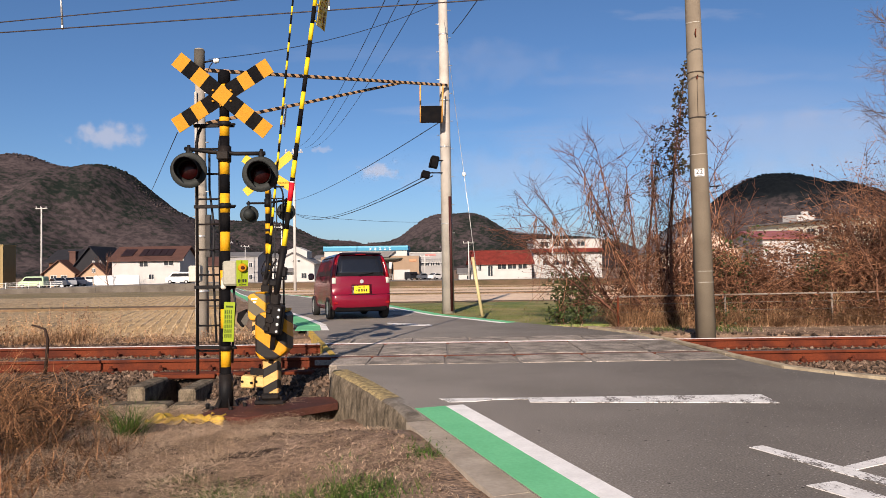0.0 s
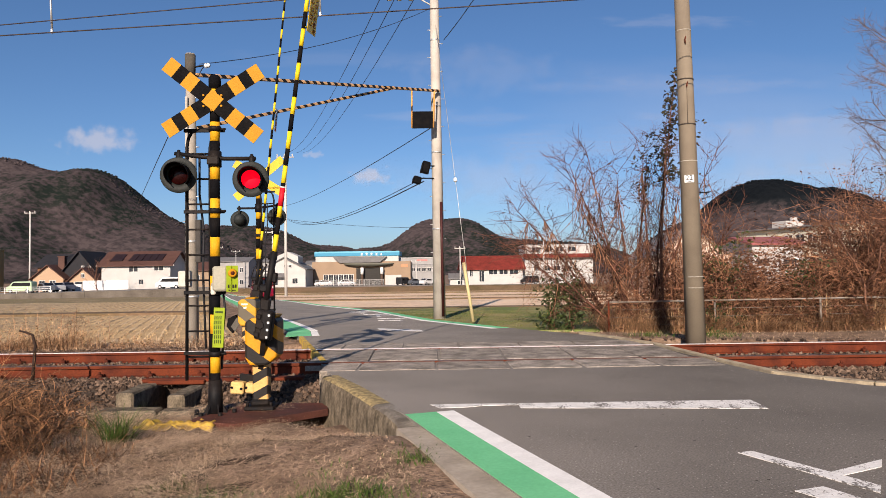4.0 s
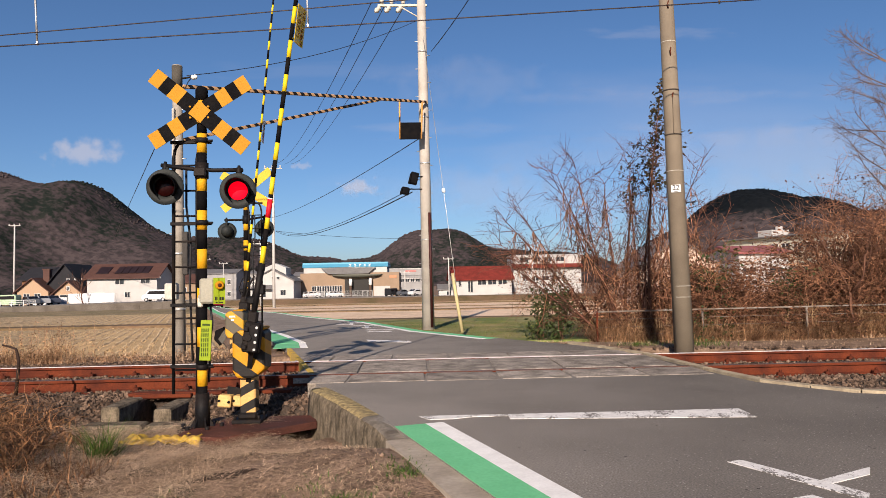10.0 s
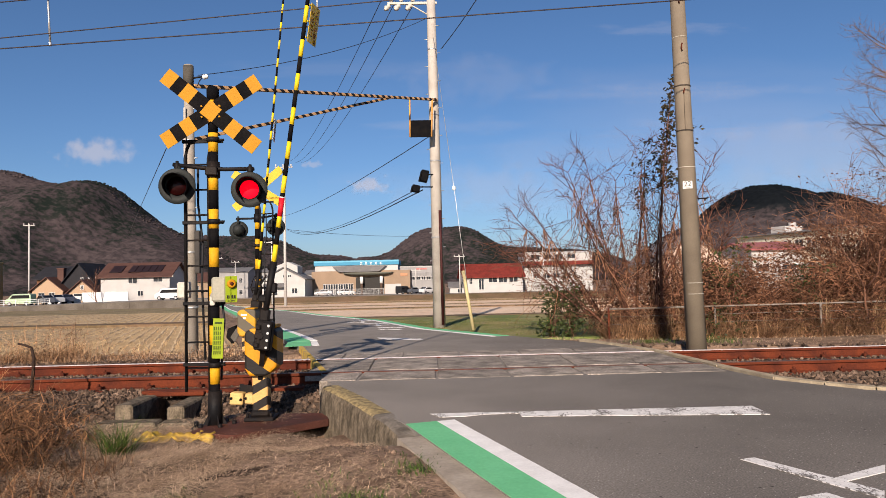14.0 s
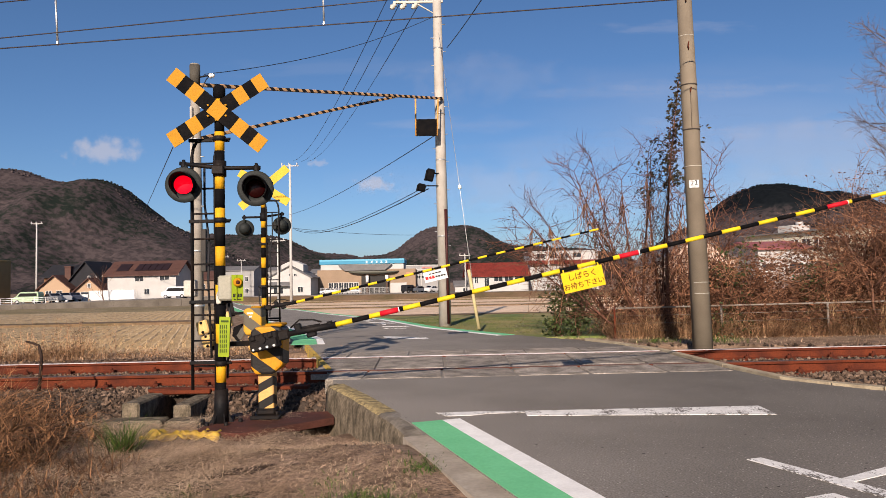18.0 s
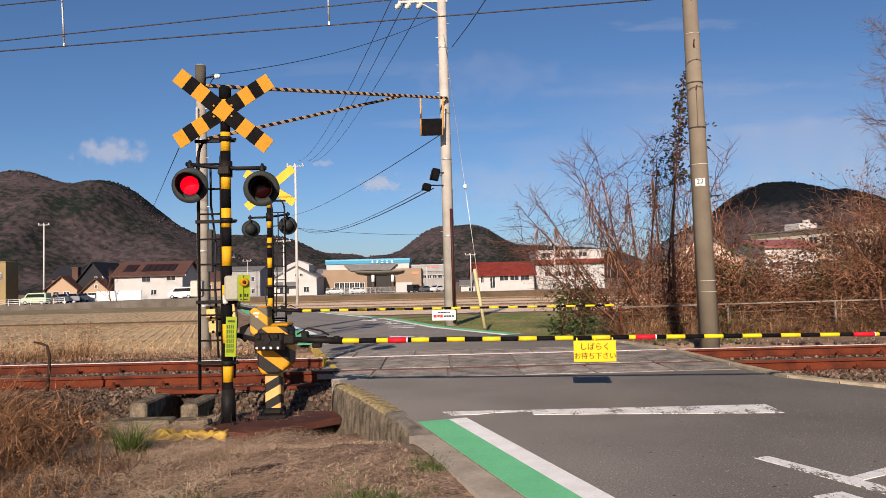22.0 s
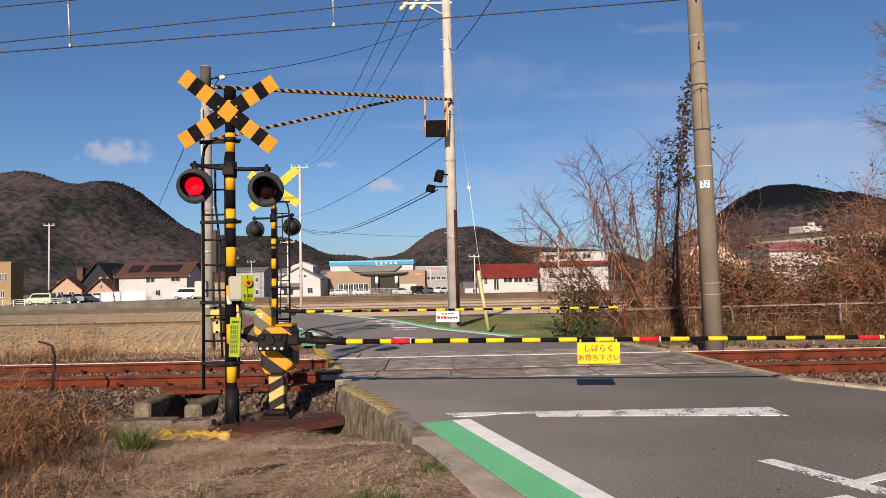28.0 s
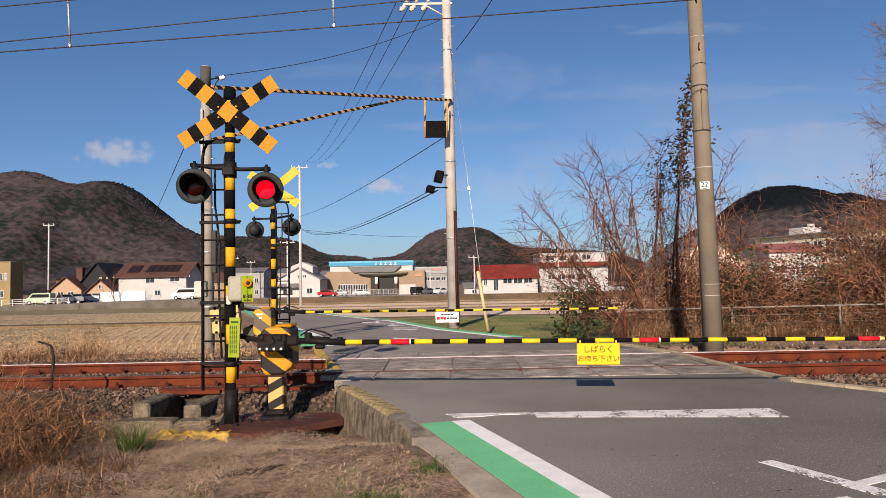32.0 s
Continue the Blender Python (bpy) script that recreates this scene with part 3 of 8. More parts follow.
def build_track():
    prof = [(-0.06, -0.153), (0.06, -0.153), (0.06, -0.143), (0.012, -0.128), (0.009, -0.05), (0.033, -0.036), (0.033, -0.006), (0.027, 0.0),
            (-0.027, 0.0), (-0.033, -0.006), (-0.033, -0.036), (-0.009, -0.05), (-0.012, -0.128), (-0.06, -0.143)]
    for y in (NEAR, FAR_RAIL):
        m = Mesh()
        m.prism([(-70, y + a, b + 0.008) for a, b in prof], (140, 0, 0))
        for k, f in enumerate(m.f):
            if len(f) == 4 and all(m.v[j][2] > (-0.005 if y == FAR_RAIL else -0.001) for j in f):
                m.i[k] = 1
        structure("rail", m, [rust, headrust if y == NEAR else shine], "rusty steel rail with a polished head", "rail")
    # sleepers, with fastenings against both rails
    base = Mesh()
    base.box((0, 0, 0), (0.22, 2.3, 0.16), ch=0.015)
    clip = Mesh()
    clip.box((0, 0, 0.012), (0.16, 0.34, 0.024), 0, 0.006)
    for s in (-1, 1):
        clip.box((0.0, s * 0.105, 0.045), (0.07, 0.07, 0.05), 0, 0.012)
        clip.cyl((0.0, s * 0.12, 0.06), (0.0, s * 0.12, 0.1), 0.017, n=6)
    a = base.ob("sleeper", mat("old_sleeper", (0.12, 0.075, 0.055), 0.95, col2=(0.08, 0.05, 0.04), scale=5, var=0.25, bump=0.5))
    b = clip.ob("rail_chair", rust)
    bed = thing("track_bed", (0, 9.6, -0.16), "wooden sleepers with rusty rail chairs in ballast", "track", kind="structure")
    first = True
    for k in range(-26, 27):
        x = k * 0.62 + 0.2
        if -1.9 < x < 3.4:
            continue
        o = a if first else new("sleeper", a.data)
        o.parent, o.location = bed, (x, 0, -0.075)
        for y in (NEAR, FAR_RAIL):
            c = b if first else new("rail_chair", b.data)
            first = False
            c.parent, c.location = bed, (x, y - 9.6, 0.002)
    # ballast bed
    m = Mesh()
    sec = [(7.62, -0.46), (8.1, -0.17), (8.6, -0.155), (9.6, -0.15), (10.6, -0.155), (11.1, -0.17), (11.75, -0.46)]
    for x0, x1 in ((-70, -3.2), (-2.84, -1.25), (3.5, 70)):
        m.prism([(x0, y, z) for y, z in sec], (x1 - x0, 0, 0))
    # the trough leaves a hollow between its two blocks
    m.prism([(-3.2, y, z) for y, z in [(8.42, -0.46), (8.42, -0.16)] + sec[2:]], (0.36, 0, 0))
    # bed coloured darker than its stones, to give the shade in their gaps
    structure("ballast_bed", m, mat("ballast_bed", (0.075, 0.055, 0.042), 0.97, col2=(0.035, 0.026, 0.02), scale=14, fine=45, var=0.35, bump=1.0), "brown-grey track ballast bed", "ballast")
    rnd = random.Random(4)
    m = Mesh()

    def stones(n, x0, x1, y0, y1, lo=0.022, hi=0.042):
        for _ in range(n):
            x, y = rnd.uniform(x0, x1), rnd.uniform(y0, y1)
            z = None
            for (ya, za), (yb, zb) in zip(sec, sec[1:]):
                if ya <= y <= yb:
                    z = za + (zb - za) * (y - ya) / (yb - ya)
            if z is None:
                z = ground_z(x, y)
            if min(abs(y - NEAR), abs(y - FAR_RAIL)) < 0.07:
                continue
            if -3.45 < x < -2.62 and y < 8.3:
                continue
            r = rnd.uniform(lo, hi)
            e = Euler((rnd.uniform(0, 6), rnd.uniform(0, 6), rnd.uniform(0, 6))).to_matrix()
            pts = [Vector(p) for p in ((1, 0, 0), (-1, 0, 0), (0, 1, 0), (0, -1, 0), (0, 0, 1), (0, 0, -1))]
            vs = [e @ (p * r * rnd.uniform(0.6, 1.15)) + Vector((x, y, z + r * 0.25)) for p in pts]
            m.add(vs, [(0, 2, 4), (2, 1, 4), (1, 3, 4), (3, 0, 4), (2, 0, 5), (1, 2, 5), (3, 1, 5), (0, 3, 5)])
    stones(5200, -7.5, -1.1, 7.7, 8.8)
    stones(3000, -8, -1.8, 8.9, 10.3)
    stones(3600, -11, -2.1, 10.4, 11.8, 0.025, 0.05)
    stones(3800, -15, -3.0, 11.6, 12.5, 0.018, 0.04)
    stones(2600, 3.6, 9.5, 7.7, 8.8)
    stones(3200, 3.3, 10, 8.9, 11.9)
    tagged(m.ob("ballast_stones", stone), "loose brown-grey crushed ballast stones", "ballast", kind="stuff")


def build_crossing():
    deck = thing("crossing_deck", (0, 9.6, 0), "worn concrete slabs between the rails", "crossing deck", kind="structure")
    rnd = random.Random(8)
    for y0, y1, off in ((8.06, 8.79, 0.0), (8.94, 10.27, 0.35), (10.41, 11.1, 0.1)):
        xl, xr = edge(0, (y0 + y1) / 2) - 0.02, edge(1, (y0 + y1) / 2)
        x = xl
        step = 0.45 + off
        while x < xr - 0.05:
            e = min(x + step, xr)
            if xr - e < 0.2:
                e = xr
            m = Mesh()
            dz = rnd.uniform(-0.002, 0.002)
            tip = Euler((rnd.gauss(0, 0.0015), rnd.gauss(0, 0.002), rnd.gauss(0, 0.01))).to_matrix()
            m.box(((x + e) / 2, (y0 + y1) / 2 - 9.6, -0.079 + dz), (e - x - rnd.uniform(0.018, 0.05), y1 - y0 - rnd.uniform(0.014, 0.05), 0.17), 0, rnd.uniform(0.007, 0.013), tip)
            part("slab", m, slabmat, deck)
            x, step = e, rnd.uniform(0.84, 0.96)
    # asphalt-filled flange gaps
    m = Mesh()
    for y in (NEAR - 0.065, NEAR + 0.075, FAR_RAIL - 0.075, FAR_RAIL + 0.065):
        m.box((0.85, y - 9.6, -0.06), (4.9, 0.05, 0.06))
    part("gap_filler", m, asphalt, deck)
    m = Mesh()
    pts = [(-2.36, 12.47, 0.0), (-1.42, 8.98, 0.0)]
    a, b = Vector(pts[0][:2]), Vector(pts[1][:2])
    d = (b - a).normalized()
    n = Vector((d.y, -d.x))
    m.prism([(p.x, p.y, -0.14) for p in (a + n * 0.02, b + n * 0.02, b - n * 0.05, a - n * 0.05)], (0, 0, 0.155))
    structure("kerb_yellow", m, kerbyel, "faded yellow painted concrete kerb beside the track", "kerb")
    line = [(2.62, 12.5), (2.95, 11.49), (3.28, 10.35), (3.45, 8.46), (3.62, 7.39), (3.9, 6.93), (4.2, 6.58), (5.1, 6.18), (7.5, 5.5), (10.0, 4.7)]
    for p, q in zip(line, line[1:]):
        p, q = Vector(p), Vector(q)
        d = (q - p).normalized()
        n = Vector((d.y, -d.x)) * -1
        k = Mesh()
        k.prism([(v.x, v.y, -0.16) for v in (p + d * 0.01, q - d * 0.01, q + n * 0.11 - d * 0.01, p + n * 0.11 + d * 0.01)][::-1], (0, 0, 0.185))
        structure("kerb", k, kerbmat, "pale weathered concrete kerb stone along the road", "kerb")
    # wall that holds the road's corner, its near end rounded down to the gutter
    m = Mesh()
    top = [(-1.22, 7.66, 0.0), (-0.87, 6.85, 0.0), (-0.55, 6.05, -0.003), (-0.38, 5.62, -0.008), (-0.28, 5.32, -0.03), (-0.19, 5.08, -0.07)]
    wide = (0.18, 0.18, 0.17, 0.17, 0.17, 0.15)
    line = []
    for k in range(5):
        for j in range(8):
            u = j / 8
            line.append(([top[k][i] + (top[k + 1][i] - top[k][i]) * u for i in range(3)], wide[k] + (wide[k + 1] - wide[k]) * u))
    line.append((list(top[5]), wide[5]))
    rows = []
    for (x, y, z), w in line:
        g = 0.012 * noise.noise(Vector((x * 6, y * 6, 1)))
        rows.append([(x - 0.06 + g, y - 0.025, -0.75), (x - 0.035 + g, y - 0.015, z - 0.35), (x - 0.012 + g, y - 0.005, z - 0.06), (x + 0.006 + g, y, z - 0.014), (x + 0.03, y + 0.01, z + 0.004 + 0.4 * g),
                     (x + w * 0.55, y + w * 0.25, z + 0.006 + 0.3 * g), (x + w * 0.93, y + w * 0.4, z + 0.005), (x + w * 0.95, y + w * 0.42, -0.75)])
    vs = [q for r in rows for q in r]
    n = len(rows)
    for j in range(n - 1):
        for i in range(7):
            f = (j * 8 + i, j * 8 + i + 1, j * 8 + 9 + i, j * 8 + 8 + i)
            m.f.append(f[::-1])
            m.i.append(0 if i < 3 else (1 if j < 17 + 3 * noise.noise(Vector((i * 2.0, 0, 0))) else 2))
            m.s.append(i < 5 and i != 2)
    m.v = vs
    for f in (tuple(range(8)), tuple((n - 1) * 8 + i for i in range(8))[::-1]):
        m.f.append(f)
        m.i.append(2)
        m.s.append(False)
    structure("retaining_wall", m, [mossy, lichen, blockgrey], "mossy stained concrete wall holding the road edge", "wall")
    m = Mesh()
    a, b = Vector((-0.175, 5.15)), Vector((2.4, -3.2))
    d = (b - a).normalized()
    n = Vector((d.y, -d.x))
    for k in range(5):
        p, q = a + (b - a) * (k / 5), a + (b - a) * ((k + 1) / 5 - 0.0006)
        m.prism([(v.x, v.y, -0.1) for v in (p + n * -0.15, p + n * 0.1, q + n * 0.1, q + n * -0.15)][::-1], (0, 0, 0.09))
    structure("gutter", m, concrete, "narrow concrete gutter beside the green strip", "gutter")


# ---- crossing signal ----
def build_signal(loc, rz, ladder=True, extras=True, label=""):
    s = thing("crossing_signal", loc, label, "crossing signal", "crossing signals", rz)
    m = Mesh()
    m.cyl((0, 0, 0), (0, 0, 0.045), 0.235, n=20)
    m.cyl((0, 0, 0.045), (0, 0, 0.40), 0.075, 0.066, n=16)
    for k in range(6):
        a = k * math.pi / 3
        m.cyl((0.19 * math.cos(a), 0.19 * math.sin(a), 0.04), (0.19 * math.cos(a), 0.19 * math.sin(a), 0.10), 0.022, n=6)
        m.prism([(0.07 * math.cos(a), 0.07 * math.sin(a), 0.045), (0.13 * math.cos(a), 0.13 * math.sin(a), 0.045), (0.07 * math.cos(a), 0.07 * math.sin(a), 0.16)], (-0.012 * math.sin(a), 0.012 * math.cos(a), 0))
    part("base_flange", m, blacksteel, s, "black cast base flange with bolts")
    m = Mesh()
    m.cyl((0, 0, 0.2), (0, 0, 3.38), 0.047, n=18)
    post = part("post", m, black, s, "yellow and black banded steel post")
    z, mi = 0.275, 1
    while z < 3.38:
        h = min(z + 0.196, 3.38)
        m = Mesh()
        m.cyl((0, 0, z), (0, 0, h), 0.0495, n=18)
        part("band", m, black if mi else postyel, post)
        z, mi = h, 1 - mi
    m = Mesh()
    m.lathe([(3.36, 0.05), (3.36, 0.062), (3.47, 0.062), (3.5, 0.045), (3.505, 0.0)], (0, 0, 0), n=18)
    part("cap", m, black, s)
    # crossed blades
    for ang, ln, y in ((-39.5, 1.2, -0.075), (32.5, 1.14, -0.062)):
        m = Mesh()
        half, w = ln / 2, 0.082
        cuts = [-1, -0.79, -0.6, -0.38, -0.13, 0.13, 0.38, 0.6, 0.79, 1]
        e = Matrix.Rotation(radians(-ang), 4, "Y")
        for k, (a, b) in enumerate(zip(cuts, cuts[1:])):
            q = [e @ Vector(p) + Vector((0, y, 3.23)) for p in ((a * half, 0, -w), (b * half, 0, -w), (b * half, 0, w), (a * half, 0, w))]
            m.add(q, [(0, 1, 2, 3)], k % 2)
            m.add([p + Vector((0, 0.008, 0)) for p in q], [(3, 2, 1, 0)], 2)
        for a0, a1, b0, b1 in ((-1, 1, -w, -w), (1, -1, w, w), (1, 1, -w, w), (-1, -1, w, -w)):
            q = [e @ Vector((a0 * half, 0, b0)) + Vector((0, y, 3.23)), e @ Vector((a1 * half, 0, b1)) + Vector((0, y, 3.23))]
            m.add([q[0], q[1], q[1] + Vector((0, 0.008, 0)), q[0] + Vector((0, 0.008, 0))], [(3, 2, 1, 0)], 2)
        part("crossbuck_blade", m, [yellow, black, backyel], s, "yellow blade with black bands")
    m = Mesh()
    for x, zz in ((-0.09, 0.05), (0.09, 0.05), (-0.09, -0.06), (0.09, -0.06)):
        m.cyl((x, -0.09, 3.23 + zz), (x, 0.0, 3.23 + zz), 0.010, n=6)
    m.box((0, -0.03, 3.28), (0.24, 0.03, 0.04), 0, 0.004)
    m.box((0, -0.03, 3.17), (0.24, 0.03, 0.04), 0, 0.004)
    part("blade_bracket", m, yellow, s)
    # lamp bar and lamps
    m = Mesh()
    m.tube([(-0.40, -0.02, 2.70), (-0.12, -0.03, 2.66), (0.12, -0.03, 2.64), (0.42, -0.02, 2.64)], 0.021, 8)
    m.cyl((0, 0, 2.56), (0, 0, 2.72), 0.066, n=14)
    m.box((0.0, -0.06, 2.62), (0.12, 0.05, 0.09), 0, 0.01)
    for x, z in ((-0.36, 2.69), (0.38, 2.64)):
        m.lathe([(-0.03, 0.03), (0.02, 0.03), (0.03, 0.016), (0.045, 0.016), (0.05, 0.0)], (x, -0.02, z), (0, 0, 1), 10)
    part("lamp_bar", m, blacksteel, s)
    discs = []
    for x, z in ((-0.34, 2.47), (0.385, 2.42)):
        yaw = radians(9)
        d = Vector((math.sin(yaw), -math.cos(yaw), -0.06)).normalized()
        c = Vector((x, -0.08, z))
        m = Mesh()
        m.lathe([(-0.17, 0.0), (-0.165, 0.06), (-0.12, 0.105), (-0.02, 0.12), (-0.012, 0.12)], c, d, 22)
        m.cyl(c + Vector((0, 0.02, 0.08)), c + Vector((0, 0.06, 0.2)), 0.022, n=8)
        lamp = part("lamp", m, lampgrey, s, "dark grey round lamp housing")
        m = Mesh()
        m.lathe([(-0.012, 0.098), (-0.012, 0.178), (0.0, 0.181), (0.006, 0.176), (0.006, 0.096), (-0.012, 0.096)], c, d, 32)
        part("backboard", m, lampgrey, lamp, "round black backboard")
        # hood, open below
        m = Mesh()
        side = d.cross(Vector((0, 0, 1))).normalized()
        up = side.cross(d)
        outer, inner = [], []
        n = 26
        for k in range(n + 1):
            a = radians(-50 + 280 * k / n)
            ln = 0.055 + 0.16 * max(0.0, math.sin(a) * 0.5 + 0.5) ** 0.8
            r = side * math.cos(a) + up * math.sin(a)
            for rr, lst in ((0.122, outer), (0.115, inner)):
                lst.append((c + r * rr, c + r * rr * 0.97 + d * ln))
        for lst, fl in ((outer, 0), (inner, 1)):
            vs = [p for pr in lst for p in pr]
            m.add(vs, [(2 * k, 2 * k + 1, 2 * k + 3, 2 * k + 2)[:: -1 if fl else 1] for k in range(n)], 0, True)
        vs = [p for o2, i2 in zip(outer, inner) for p in (o2[1], i2[1])]
        m.add(vs, [(2 * k, 2 * k + 1, 2 * k + 3, 2 * k + 2) for k in range(n)], 0)
        part("hood", m, black, lamp, "black curved lamp hood")
        # lens drum: one face shines, the other is dark
        m = Mesh()
        n = 24
        for sg, mi in ((1, 0), (-1, 1)):
            prof = [(0.012 + 0.016 * (1 - t * t), 0.094 * t) for t in (0.0, 0.35, 0.65, 0.85, 1.0)]
            m.lathe([(h * sg, r) for h, r in (prof if sg < 0 else prof[::-1])], (0, 0, 0), (0, -1, 0), n, mi)
        m.lathe([(-0.012, 0.094), (0.012, 0.094)], (0, 0, 0), (0, -1, 0), n, 1)
        disc = part("lens_drum", m, [lensglow, lensdark], lamp, "round red signal lens")
        base = Matrix.Translation(c) @ pose(0, 0, 0, 0, 0, math.degrees(yaw))
        discs.append((disc, base))
    if ladder:
        for x in (-0.325, -0.085):
            m = Mesh()
            m.tube([(x, 0.11, 0.38), (x, 0.11, 2.78), (x + 0.02, 0.105, 2.88), (x + 0.06, 0.09, 2.94), (x * 0.4 + 0.02, 0.07, 2.965), (0.02, 0.05, 2.965)], 0.017, 8)
            part("ladder_rail", m, blacksteel, s)
        for k in range(9):
            m = Mesh()
            m.cyl((-0.325, 0.11, 0.62 + k * 0.262), (-0.085, 0.11, 0.62 + k * 0.262), 0.011, n=6)
            part("ladder_rung", m, blacksteel, s)
        for z in (0.66, 1.28, 2.11, 2.95):
            m = Mesh()
            m.box((-0.13, 0.07, z), (0.42, 0.03, 0.035), 0, 0.004)
            m.cyl((0, 0, z - 0.025), (0, 0, z + 0.025), 0.062, n=14)
            m.cyl((0.05, 0, z), (0.11, 0, z), 0.012, n=6)
            part("clamp", m, blacksteel, s)
        m = Mesh()
        m.tube([(-0.20, 0.13, 2.72), (-0.21, 0.16, 2.3), (-0.16, 0.15, 1.9), (-0.17, 0.14, 1.5), (-0.14, 0.14, 0.7)], 0.012, 6)
        m.tube([(0.06, 0.06, 1.3), (0.085, 0.05, 1.1), (0.065, 0.05, 0.9), (0.05, 0.05, 0.5)], 0.012, 6)
        part("cable", m, wirem, s)
    if extras:
        m = Mesh()
        m.box((0.085, -0.08, 1.42), (0.15, 0.12, 0.25), 0, 0.018)
        box = part("emergency_box", m, beige, s, "beige emergency button box")
        m = Mesh()
        m.box((0.17, -0.085, 1.42), (0.012, 0.15, 0.26), 0, 0.004, Matrix.Rotation(radians(28), 3, "Z"))
        m.prism([(0.158, -0.155, 1.29), (0.262, -0.115, 1.29), (0.262, -0.115, 1.55), (0.158, -0.155, 1.55)], (-0.01, 0.03, 0))
        part("button_panel", m, lime, box, "lime-green panel round the button")
        m = Mesh()
        m.lathe([(0.0, 0.043), (0.028, 0.043), (0.04, 0.034), (0.034, 0.022), (0.034, 0.0)], (0.212, -0.137, 1.475), (0.36, -0.93, 0), 18)
        button = part("button", m, yellow, box, "round orange-yellow push button")
        m = Mesh()
        m.lathe([(0.0, 0.019), (0.006, 0.018), (0.007, 0.0)], (0.2245, -0.169, 1.475), (0.36, -0.93, 0), 14)
        part("button_centre", m, rust, button)
        m = Mesh()
        for k in range(4):
            m.box((0.178 + 0.021 * k, -0.1505 + 0.0081 * k, 1.345), (0.015, 0.006, 0.032), 0, 0, Matrix.Rotation(radians(21), 3, "Z"))
        m.box((0.21, -0.1385, 1.305), (0.07, 0.006, 0.008), 0, 0, Matrix.Rotation(radians(21), 3, "Z"))
        part("lettering", m, ink, box)
        m = Mesh()
        m.cyl((0.0, -0.055, 1.36), (0.06, -0.1, 1.36), 0.03, n=10)
        m.box((0.0, -0.055, 1.31), (0.05, 0.05, 0.1), 0, 0.01)
        part("box_bracket", m, boxwhite, box)
        m = Mesh()
        t = Matrix.Rotation(radians(2.5), 3, "Y")
        m.box((0.055, -0.07, 0.93), (0.11, 0.008, 0.40), 0, 0.002, t)
        plate = part("notice_plate", m, lime, s, "lime-green notice plate with dark lettering")
        m = Mesh()
        m.box((0.055 + 0.007, -0.0755, 1.085), (0.075, 0.004, 0.02), 0, 0, t)
        for k, x in enumerate((0.02, 0.04, 0.06, 0.08)):
            for j in range(6):
                m.box((x - 0.001 * j, -0.0755, 1.03 - j * 0.048), (0.009, 0.004, 0.036), 0, 0, t)
        part("lettering", m, mat("dark_green_ink", (0.035, 0.06, 0.006), 0.6, bump=0), plate)
        m = Mesh()
        m.box((-0.36, 0.16, 1.42), (0.12, 0.1, 0.17), 0, 0.012)
        part("junction_box", m, boxwhite, s, "off-white junction box")
    return s, discs


# ---- barrier machine with its boom ----
ROOT = (0.03, 0.0, -0.08)


